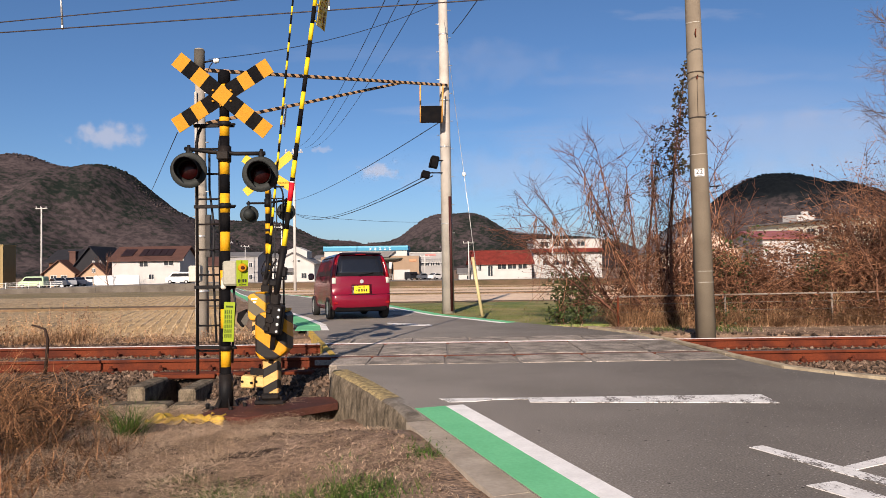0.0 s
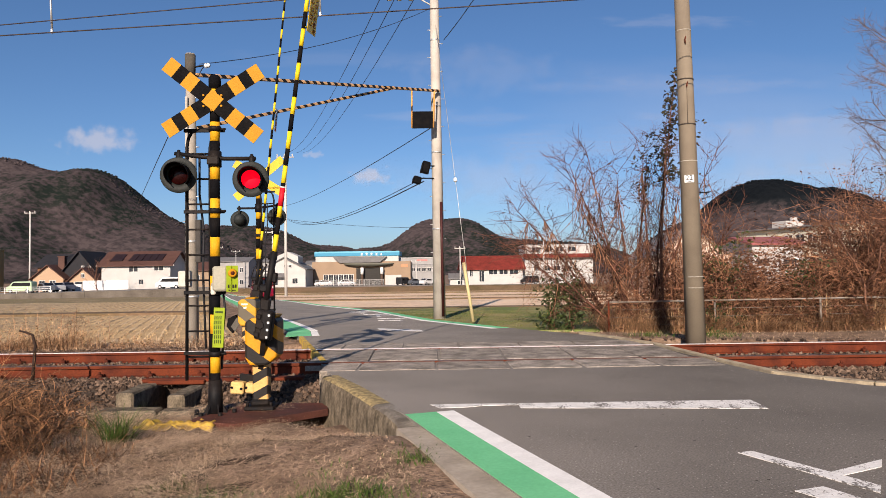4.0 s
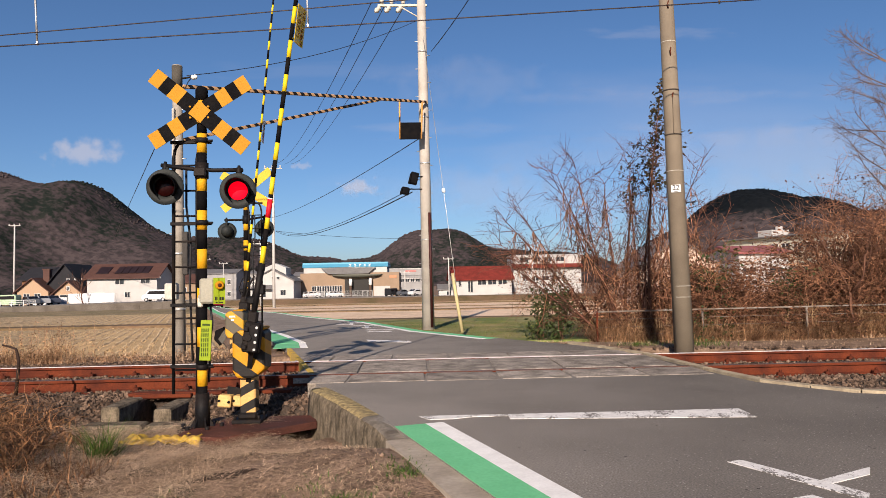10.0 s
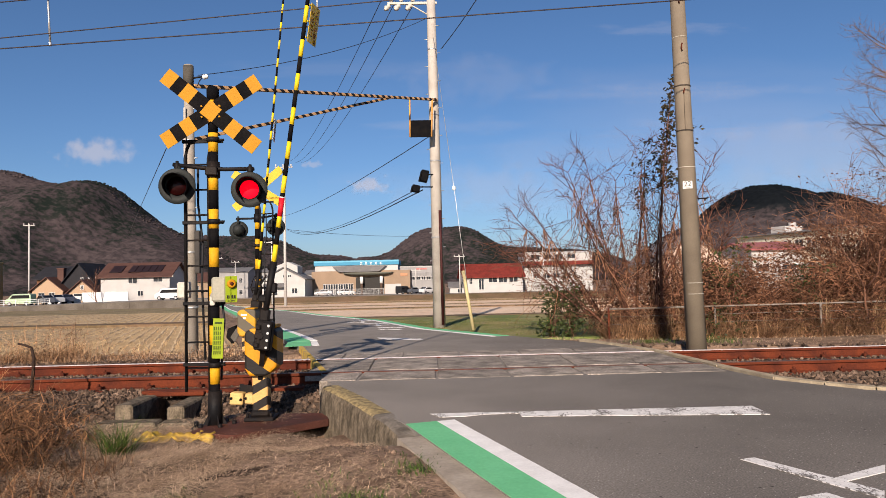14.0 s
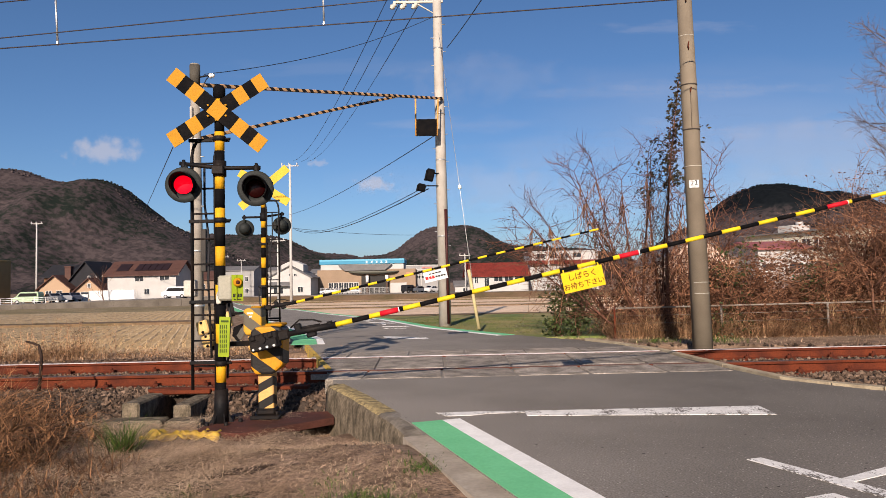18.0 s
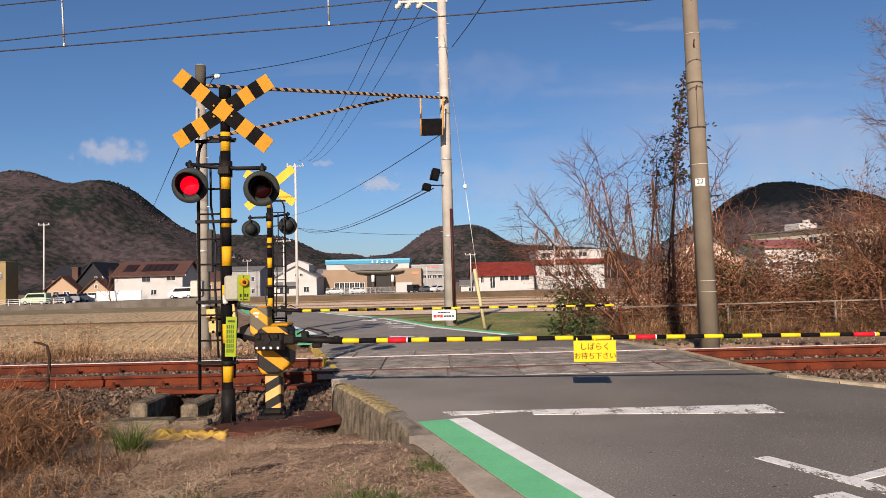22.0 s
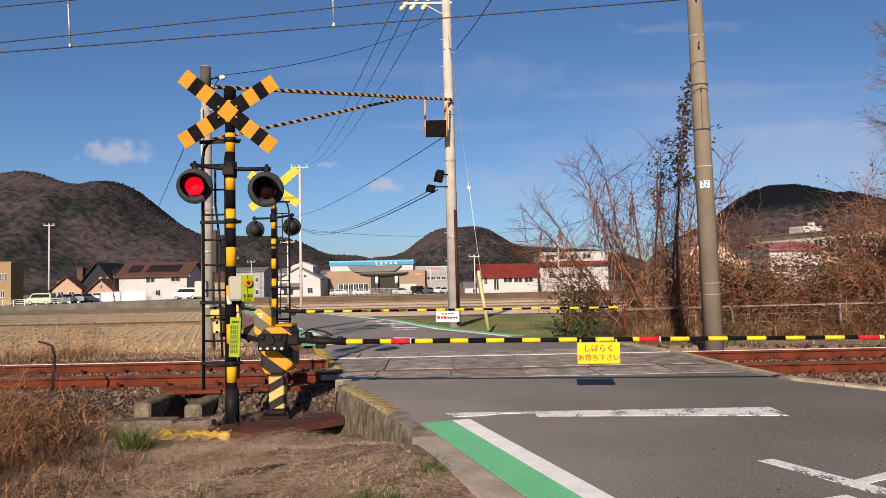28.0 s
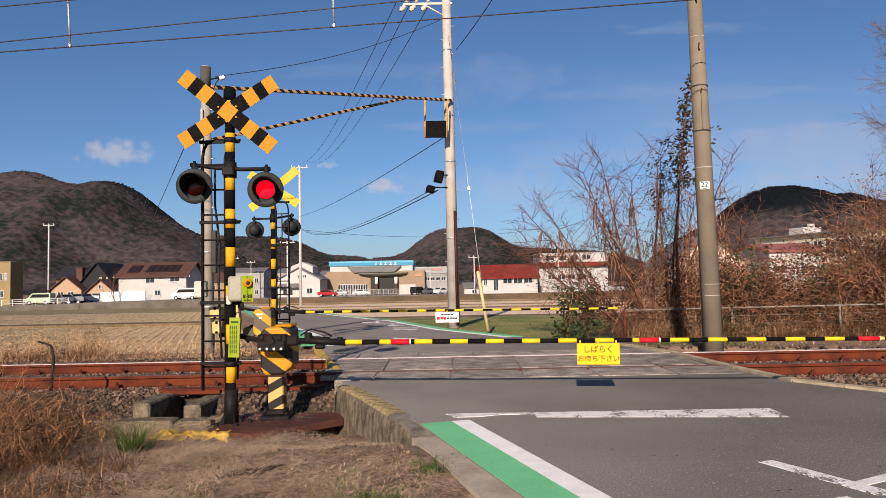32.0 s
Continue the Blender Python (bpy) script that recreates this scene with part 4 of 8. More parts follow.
def build_barrier(loc, pivot, dirz, front, sign, label, up_weight=True, reds=(1.175, 3.555, 5.525), span=6.13):
    """front: -1 when the boom runs before the cabinet, 1 when behind."""
    b = thing("crossing_barrier", loc, label, "crossing barrier", "crossing barriers")
    m = Mesh()
    m.box((0, 0, 0.02), (0.3, 0.3, 0.04), 0, 0.008)
    m.box((0, 0, 0.07), (0.2, 0.2, 0.07), 0, 0.02)
    for x in (-0.12, 0.12):
        for y in (-0.12, 0.12):
            m.cyl((x, y, 0.03), (x, y, 0.08), 0.015, n=6)
    part("base_plate", m, blacksteel, b)
    m = Mesh()
    m.box((0, 0, 0.30), (0.16, 0.16, 0.48), 0, 0.012)
    part("pedestal", m, hazardp, b, "pedestal with slanting black and cream stripes")
    m = Mesh()
    prof = [(-0.12, 0.46), (0.06, 0.46), (0.165, 0.55), (0.165, 0.90), (0.15, 0.935), (0.05, 0.95), (-0.10, 0.945), (-0.165, 0.90), (-0.165, 0.54)]
    m.prism([(x + 0.03, -0.17, z) for x, z in prof], (0, 0.34, 0))
    o = part("cabinet", m, hazard if front < 0 else farhazard, b, "rounded cabinet with yellow and black slanting stripes")
    bv = o.modifiers.new("edge", "BEVEL")
    bv.width, bv.segments, bv.limit_method = 0.025, 2, "ANGLE"
    m = Mesh()
    m.box((0.09, -front * 0.02, 0.956), (0.18, 0.28, 0.03), 0, 0.012)
    part("lid", m, yellow, b)
    if front > 0:
        m = Mesh()
        m.box((-0.01, -0.173, 0.85), (0.11, 0.006, 0.03))
        m.box((0.0, -0.173, 0.79), (0.05, 0.006, 0.03))
        part("lettering", m, signwhite, b)
        # added dark plate and box stand in for the machine's shaded body
        m = Mesh()
        m.prism([(-0.16, -0.12, 0.62), (-0.27, -0.12, 0.45), (-0.20, -0.12, 0.36), (-0.10, -0.12, 0.52)], (0, 0.02, 0))
        part("side_plate", m, mat("dull_grey_plate", (0.10, 0.09, 0.075), 0.7, var=0.15), b, "tilted dull grey plate")
        m = Mesh()
        m.prism([(-0.19, -0.08, 0.66), (-0.33, -0.08, 0.60), (-0.36, -0.08, 0.45), (-0.26, -0.08, 0.33), (-0.20, -0.08, 0.45)], (0, 0.12, 0))
        part("weight_box", m, black, b, "black angular box for the machine's shaded body")
    m = Mesh()
    m.cyl((0.04, front * 0.17, 0.8), (0.04, front * 0.34, 0.8), 0.045, n=14)
    part("shaft", m, blacksteel, b)
    # boom: its own space runs along x from the shaft
    m = Mesh()
    m.box((-0.02, 0, 0), (0.30, 0.09, 0.17), 0, 0.015)
    for k in range(3):
        m.box((-0.12 + 0.09 * k, front * 0.05, 0.055), (0.05, 0.03, 0.05), 0, 0.008)
    m.cyl((-0.02, front * 0.03, 0.02), (-0.02, front * 0.085, 0.02), 0.035, n=12)
    m.box((-0.02, front * 0.055, -0.03), (0.28, 0.03, 0.10), 0, 0.01)
    m.box((0.18, 0, 0.02), (0.12, 0.06, 0.10), 0, 0.015)
    boom = m.ob("boom", blacksteel, b, "black boom carriage with a banded pole")
    m = Mesh()
    m.cyl((0.18, 0, 0.02), (0.72, 0, 0.0), 0.028, 0.036, n=10)
    m.cyl((0.30, 0.03, 0.05), (0.55, 0.03, 0.035), 0.014, n=8)
    m.box((0.34, 0, 0.05), (0.07, 0.05, 0.10), 0, 0.012)
    m.box((0.46, 0, -0.04), (0.10, 0.05, 0.05), 0, 0.012)
    m.tube([(0.26, 0.0, 0.07), (0.36, 0.02, 0.13), (0.50, 0.02, 0.10), (0.58, 0.0, 0.06)], 0.009, 6)
    m.cyl((0.66, 0, -0.03), (0.66, 0, 0.05), 0.03, n=8)
    part("clamp", m, blacksteel, boom)
    for k in range(4):
        x = -0.13 + k * 0.072
        m = Mesh()
        m.cyl((x, front * 0.068, -0.055), (x, front * 0.078, -0.055), 0.013, n=10)
        part("bolt", m, galv, boom)
    x, k = 0.715, 0
    while x < span:
        e = min(x + 0.1737, span)
        r0, r1 = 0.026 - 0.0014 * x, 0.026 - 0.0014 * e
        mi = 0 if k % 2 == 0 else 1
        m = Mesh()
        m.cyl((x, 0, 0), (e, 0, 0), r0, r1, 12)
        part("pole_band", m, (lemon, black, redtape)[mi], boom)
        x, k = e, k + 1
    for x in reds:
        m = Mesh()
        m.cyl((x, 0, 0), (x + 0.185, 0, 0), 0.0285 - 0.0014 * x, n=12)
        m.cyl((x + 0.185, 0, 0), (x + 0.197, 0, 0), 0.0285 - 0.0014 * x, n=12, mi=1)
        part("red_band", m, [redtape, signwhite], boom, "red tape with a white edge")
    if up_weight:
        m = Mesh()
        m.prism([(-0.12, 0.02, -0.02), (-0.12, 0.02, 0.03), (-0.66, 0.32, 0.11), (-0.66, 0.32, 0.06)], (0.01, 0.014, 0))
        m.prism([(-0.60, 0.357, 0.03), (-0.60, 0.357, 0.31), (-0.74, 0.357, 0.31), (-0.74, 0.357, 0.03)], (0, 0.014, 0))
        part("weight_arm", m, blacksteel, boom)
        for x, z, w, h in ((-0.735, 0.29, 0.125, 0.14), (-0.715, 0.14, 0.11, 0.125)):
            m = Mesh()
            z -= 0.0 if reds else 0.22
            m.box((x, 0.30, z), (w, 0.11, h), 0, 0.012, Matrix.Rotation(radians(-4), 3, "Y"))
            for dz in (-0.05, 0.05):
                m.cyl((x, 0.235, z + dz), (x, 0.365, z + dz), 0.014, n=8, mi=1)
            part("counterweight", m, [mat("cream_weight", (0.60, 0.40, 0.15), 0.65, var=0.15), black], boom, "cream-yellow counterweight block")
    # the sign swings freely round the pole
    sx, w, h, material = sign
    m = Mesh()
    m.box((sx, -0.035, -0.125), (w, 0.005, h), 0, 0.002)
    board = m.ob("hanging_sign", material, b, "sign plate hung from the boom")
    for x in (sx - w * 0.42, sx, sx + w * 0.42):
        m = Mesh()
        m.box((x, -0.03, -0.02), (0.014, 0.012, 0.05), 0, 0.003)
        part("sign_hook", m, lemon, board)
    # the shaft lies behind and above the pole's root
    for o in [boom] + list(boom.children):
        o.data.transform(Matrix.Translation(ROOT))
    base = Matrix.Translation(Vector(pivot) - Vector(ROOT) - Vector(loc)) @ pose(0, 0, 0, 0, 0, dirz)
    return b, boom, base, board


def letters(text, size, parent, loc, material, rot=(90, 0, 0)):
    cu = bpy.data.curves.new("lettering", "FONT")
    cu.body, cu.size, cu.align_x, cu.align_y, cu.extrude = text, size, "CENTER", "CENTER", 0.0008
    cu.space_line, cu.space_character, cu.offset = 0.85, 1.0, size * 0.012
    tmp = bpy.data.objects.new("lettering", cu)
    scene.collection.objects.link(tmp)
    me = bpy.data.meshes.new_from_object(tmp.evaluated_get(bpy.context.evaluated_depsgraph_get()))
    bpy.data.objects.remove(tmp)
    me.name = "lettering"
    me.materials.clear()
    me.materials.append(material)
    o = new("lettering", me)
    o.parent = parent
    o.location = loc
    o.rotation_euler = [radians(a) for a in rot]
    return o


# ---- poles and lines ----
def sag(a, b, drop, n=14):
    a, b = Vector(a), Vector(b)
    return [a + (b - a) * (k / n) - Vector((0, 0, drop * 4 * (k / n) * (1 - k / n))) for k in range(n + 1)]


def wire(name, a, b, drop=0.1, r=0.008, material=None, label="thin black overhead cable"):
    m = Mesh()
    m.tube(sag(a, b, drop), r, 5)
    return tagged(m.ob(name, material or wirem), label, "cable", "overhead cables")


def pole(name, base, top, r0, r1, material, label, bands=(), steps=()):
    p = thing(name, base, label, "pole")
    t = Vector(top) - Vector(base)
    m = Mesh()
    m.cyl((0, 0, -0.3), t, r0, r1, 20)
    part("shaft", m, material, p)
    for z in bands:
        k = z / t.z
        m = Mesh()
        r = r0 + (r1 - r0) * k + 0.006
        m.cyl(t * k - Vector((0, 0, 0.02)), t * k + Vector((0, 0, 0.02)), r, n=20)
        part("band", m, galv, p)
    for j, z in enumerate(steps):
        k = z / t.z
        m = Mesh()
        s = 1 if j % 2 else -1
        c = t * k
        m.cyl(c, c + Vector((s * (r0 + 0.05), -0.03, 0)), 0.011, n=6)
        part("step_bolt", m, galv, p)
    return p


def build_poles():
    # tan pole beside the track, with its number plate
    p = pole("track_pole", (4.335, 11.4, -0.12), (4.205, 11.4, 7.2), 0.162, 0.108, tanpole, "tan concrete pole with a small white number plate", (), ())

    def ring(z, h, grow, material):
        m = Mesh()
        r = 0.162 - 0.054 * z / 7.32 + grow
        m.cyl((-0.0178 * z, 0, z), (-0.0178 * z, 0, z + h), r, n=20)
        part("band", m, material, p)
    for z in (0.93, 1.11, 3.02, 5.2):
        ring(z, 0.008, 0.002, boxwhite)
    # two thin darker rings, slightly proud of the shaft
    for z in (3.62, 4.37):
        ring(z, 0.022, 0.004, mat("dark_pole_ring", (0.05, 0.04, 0.032), 0.7, var=0.2))
    # number plate, strapped on the side towards the road
    d = Vector((-0.36, -0.93, 0)).normalized()
    c = Vector((-0.048, 0, 2.72)) + d * 0.146
    m = Mesh()
    m.box(c, (0.15, 0.008, 0.125), 0, 0.003, Matrix.Rotation(radians(-21.2), 3, "Z"))
    pl = part("number_plate", m, signwhite, p, "white plate with a black number")
    q = c + d * 0.0045
    letters("22", 0.115, pl, (q.x, q.y, q.z + 0.012), ink, (90, 0, -21.2))
    m = Mesh()
    m.box(c + d * 0.006 + Vector((0, 0, -0.05)), (0.07, 0.003, 0.008), 0, 0, Matrix.Rotation(radians(-21.2), 3, "Z"))
    part("lettering", m, ink, pl)
    m = Mesh()
    m.box((-0.095, -0.138, 3.95), (0.022, 0.03, 0.62), 0, 0.004)
    part("conduit", m, tanpole, p)
    for z, h in ((4.22, 0.10), (4.95, 0.13), (5.75, 0.12)):
        m = Mesh()
        m.tube([(-0.0178 * z - 0.02, -0.13, z), (-0.0178 * z - 0.035, -0.155, z + h * 0.5), (-0.0178 * z - 0.015, -0.135, z + h)], 0.011, 6)
        part("bracket", m, rust, p)
    m = Mesh()
    m.tube([(0.1, -0.05, 2.5), (0.24, -0.06, 2.5), (0.25, -0.06, 2.53)], 0.01, 6)
    part("step_bolt", m, blacksteel, p)
    # arm that holds the overhead line
    m = Mesh()
    m.cyl((-0.08, 0, 6.5), (-0.05, -2.2, 6.6), 0.03, n=8)
    m.cyl((-0.05, -1.9, 6.6), (-0.05, -1.9, 5.1), 0.012, n=6)
    part("line_arm", m, galv, p)
    # white utility pole across the track
    p = pole("utility_pole", (0.22, 20.8, -0.19), (0.16, 20.8, 11.6), 0.185, 0.12, polemat, "pale concrete utility pole with step bolts", (2.6, 4.9, 6.3, 8.3), [1.9 + 0.42 * k for k in range(18)])
    m = Mesh()
    m.tube([(0.10, -0.17, 0.0), (0.09, -0.165, 2.0), (0.08, -0.155, 3.4)], 0.042, 8)
    part("conduit", m, mat("red_brown_conduit", (0.05, 0.014, 0.013), 0.5, var=0.15), p, "red-brown cable conduit")
    for x, z, w, h in ((-0.36, 4.42, 0.24, 0.36), (-0.62, 4.05, 0.24, 0.22)):
        m = Mesh()
        m.box((x, -0.22, z), (w, 0.22, h), 0, 0.03, Matrix.Rotation(radians(14), 3, "Y"))
        m.cyl((0.0, -0.1, z + 0.06), (x, -0.18, z + 0.06), 0.02, n=6)
        m.box((x - w * 0.5, -0.3, z - 0.02), (0.05, 0.16, h * 0.85), 0, 0.01, Matrix.Rotation(radians(14), 3, "Y"))
        part("loudspeaker", m, black, p, "black boxed loudspeaker")
    m = Mesh()
    m.box((-0.62, 0, 9.75), (1.5, 0.07, 0.07), 0, 0.006)
    m.tube([(0, 0, 9.3), (-0.7, 0, 9.72)], 0.02, 6)
    for x in (-1.25, -0.95, -0.6):
        m.lathe([(0, 0.03), (0.03, 0.07), (0.06, 0.04), (0.09, 0.08), (0.13, 0.03), (0.15, 0.0)], (x, 0, 9.8), (0, 0, 1), 10)
        m.lathe([(0, 0.03), (0.05, 0.08), (0.10, 0.05), (0.15, 0.09), (0.25, 0.03)], (x - 0.05, 0, 9.7), (-0.6, -0.3, -0.7), 10)
    part("crossarm", m, boxwhite, p, "steel crossarm with white insulators")
    # pole beside the far side of the track, which carries the striped beams
    p = pole("beam_pole", (-4.78, 14.0, -0.3), (-4.83, 14.0, 5.6), 0.122, 0.09, mat("grey_pole_concrete", (0.30, 0.27, 0.23), 0.85, col2=(0.22, 0.195, 0.16), scale=2.5, fine=60, var=0.15, bump=0.12), "grey concrete pole carrying striped beams", (1.0, 2.1, 4.35, 5.2), [1.5 + 0.5 * k for k in range(8)])
    m = Mesh()
    m.cyl((-0.05, 0, 5.45), (-0.05, 0, 5.88), 0.104, n=18)
    part("cap", m, mat("dark_cap", (0.075, 0.068, 0.056), 0.9), p)
    m = Mesh()
    m.box((0.16, -0.14, 2.1), (0.10, 0.1, 0.85), 0, 0.012)
    part("cable_box", m, mat("dark_box", (0.05, 0.045, 0.04), 0.7), p)
    m = Mesh()
    m.box((-0.08, -0.135, 2.7), (0.05, 0.05, 4.6), 0, 0.012)
    part("conduit", m, polemat, p)
    m = Mesh()
    m.cyl((-0.05, 0, 5.62), (0.26, -0.02, 5.66), 0.018, n=6)
    m.tube([(0.02, -0.08, 5.5), (0.12, -0.1, 5.35), (0.2, -0.08, 5.55), (0.26, -0.02, 5.66)], 0.01, 5)
    part("wire_bracket", m, blacksteel, p)
    m = Mesh()
    m.lathe([(0, 0.02), (0.02, 0.05), (0.05, 0.05), (0.06, 0.03), (0.08, 0.055), (0.12, 0.02)], (0.24, -0.02, 5.64), (1, 0, 0.2), 10)
    part("insulator", m, signwhite, p)
    # the striped beams end at a hanger with a black board
    b = thing("striped_beam", (-4.75, 14.0, 5.1), "black and cream striped overhead beams with a black board", "overhead beam")
    o = Vector(b.location)
    a1, a2, c1, c2 = Vector((-4.72, 14.0, 5.17)) - o, Vector((0.28, 20.6, 6.53)) - o, Vector((-4.79, 14.0, 4.07)) - o, Vector((-1.05, 19.2, 6.24)) - o
    for nm, a, c in (("upper_beam", a1, a2), ("lower_beam", c1, c2)):
        d = c - a
        m = Mesh()
        m.box((d.length / 2, 0, 0), (d.length, 0.07, 0.072), 0, 0.008)
        q = part(nm, m, striped_arm, b, "slanting beam with black and cream stripes")
        q.location = a
        q.rotation_mode = "QUATERNION"
        q.rotation_quaternion = d.to_track_quat("X", "Z")
    h0, h1, h2, h3 = Vector((-0.52, 20.2, 6.48)) - o, Vector((-0.53, 20.2, 5.34)) - o, Vector((0.1, 20.2, 5.33)) - o, Vector((0.14, 20.2, 6.41)) - o
    m = Mesh()
    for a, c in ((h0, h1), (h3, h2)):
        m.cyl(a, c, 0.025, n=8)
    part("hanger", m, mat("orange_hanger", (0.62, 0.30, 0.08), 0.6), b)
    m = Mesh()
    mid = (h1 + h2) / 2
    m.box((mid.x, mid.y, mid.z + 0.24), ((h2 - h1).x, 0.03, 0.50), 0, 0.006)
    part("board", m, black, b, "plain black board")
    # far poles
    palepole = mat("pale_far_pole", (0.46, 0.45, 0.43), 0.85, var=0.06)
    for (x, y, z), h, r in (((-16.31, 78.0, -1.19), 15.6, 0.17), ((-21.64, 95.0, -1.5), 8.5, 0.13), ((-68.7, 120.0, -1.52), 13.8, 0.16), ((-60.19, 150.0, -1.87), 6.0, 0.1), ((-44.85, 160.0, -0.53), 7.0, 0.1),
                            ((5.1, 125.0, -1.52), 7.0, 0.12), ((19.4, 120.0, -1.71), 8.5, 0.12), ((-3.14, 140.0, -1.65), 5.0, 0.1), ((60.12, 120.0, 1.33), 5.0, 0.12), ((-45.71, 150.0, -0.96), 8.0, 0.12)):
        p = pole("distant_pole", (x, y, min(z - 0.5, road_z(y) - 0.2)), (x, y, z + h), r, r * 0.7, palepole, "distant grey concrete utility pole with a crossarm")
        m = Mesh()
        h += z - p.location.z
        m.box((0, 0, h - 0.2), (2.0, 0.1, 0.1))
        for k in (-0.9, -0.1, 0.8):
            m.cyl((k, 0, h - 0.2), (k, 0, h + 0.15), 0.07, n=6)
        part("crossarm", m, palepole, p)


def build_wires():
    # overhead line of the railway: contact wire, carrier and droppers
    wire("contact_wire", (-18.54, 9.9, 3.88), (12.53, 9.3, 5.39), 0.0, 0.009, copper, "dark copper contact wire over the track")
    wire("carrier_wire", (-18.52, 9.9, 3.7), (4.93, 9.5, 5.48), 0.0, 0.008, copper, "dark carrier wire over the track")
    wire("carrier_wire", (-18.56, 9.9, 4.32), (-1.22, 9.6, 5.48), 0.0, 0.008, copper, "dark carrier wire over the track")
    for x0, y0, y1 in ((115, 79, -5), (585, 44, -40)):
        m = Mesh()
        a, c = Vector((-5.28, 9.72, 4.57)) if x0 == 115 else Vector((-1.51, 9.62, 4.75)), Vector((-5.32, 9.72, 5.38)) if x0 == 115 else Vector((-1.52, 9.62, 5.58))
        m.tube([a, c], 0.014, 6)
        m.box(a, (0.03, 0.03, 0.06), 0, 0.006)
        tagged(m.ob("dropper", galv), "pale metal dropper of the overhead line", "dropper")
    for top, end in (((-1.34, 20.8, 9.66), (-15.93, 78.0, 14.79)), ((-0.91, 20.8, 9.62), (-15.04, 78.0, 14.7)), ((-0.31, 20.8, 9.6), (-14.34, 78.0, 14.69))):
        wire("power_line", top, end, 1.1, 0.012)
    wire("power_line", (-4.64, 14.0, 5.39), (-0.01, 20.8, 9.07), 0.25, 0.008)
    wire("guy_wire", (0.17, 20.7, 5.53), (-14.99, 70.0, 7.88), 0.4, 0.014)
    wire("phone_cable", (-0.2, 20.7, 3.84), (-16.09, 78.0, 7.18), 0.9, 0.018)
    wire("phone_cable", (-0.2, 20.7, 3.95), (-16.09, 78.0, 7.3), 0.9, 0.012)
    wire("phone_cable", (-16.09, 78.0, 7.18), (16.79, 95.0, 8.51), 1.2, 0.02)
    wire("stay_wire", (-5.28, 14.0, 3.91), (-26.06, 60.0, 5.33), 0.0, 0.009)
    wire("service_wire", (0.45, 20.8, 8.14), (1.4, 16.0, 7.98), 0.05, 0.012)
    wire("phone_cable", (-68.75, 120.0, 11.45), (-16.24, 78.0, 4.95), 0.6, 0.025)
    wire("phone_cable", (1.69, 130.0, 6.58), (28.91, 120.0, 6.66), 0.5, 0.03)
    wire("phone_cable", (-98.12, 150.0, 8.05), (-32.24, 150.0, 5.82), 0.8, 0.03)
    # guy of the pale pole, with its insulator and yellow sleeve
    a, c = Vector((0.2, 20.7, 8.6)), Vector((1.01, 17.16, -0.11))
    g = thing("pole_stay", c, "pale yellow sleeve on a guy wire", "guy wire")
    m = Mesh()
    m.tube([(0, 0, 0), a - c], 0.008, 5)
    part("strand", m, galv, g)
    d = (Vector((0.79, 17.2, 1.35)) - c)
    m = Mesh()
    m.cyl((0, 0, 0), d, 0.042, 0.042, 10)
    part("sleeve", m, mat("cream_sleeve", (0.50, 0.42, 0.22), 0.7, var=0.1), g, "cream-yellow plastic sleeve")
    m = Mesh()
    k = (a - c) * 0.42
    m.lathe([(0, 0.02), (0.02, 0.05), (0.10, 0.05), (0.12, 0.02)], k, (a - c), 10)
    part("insulator", m, signwhite, g)


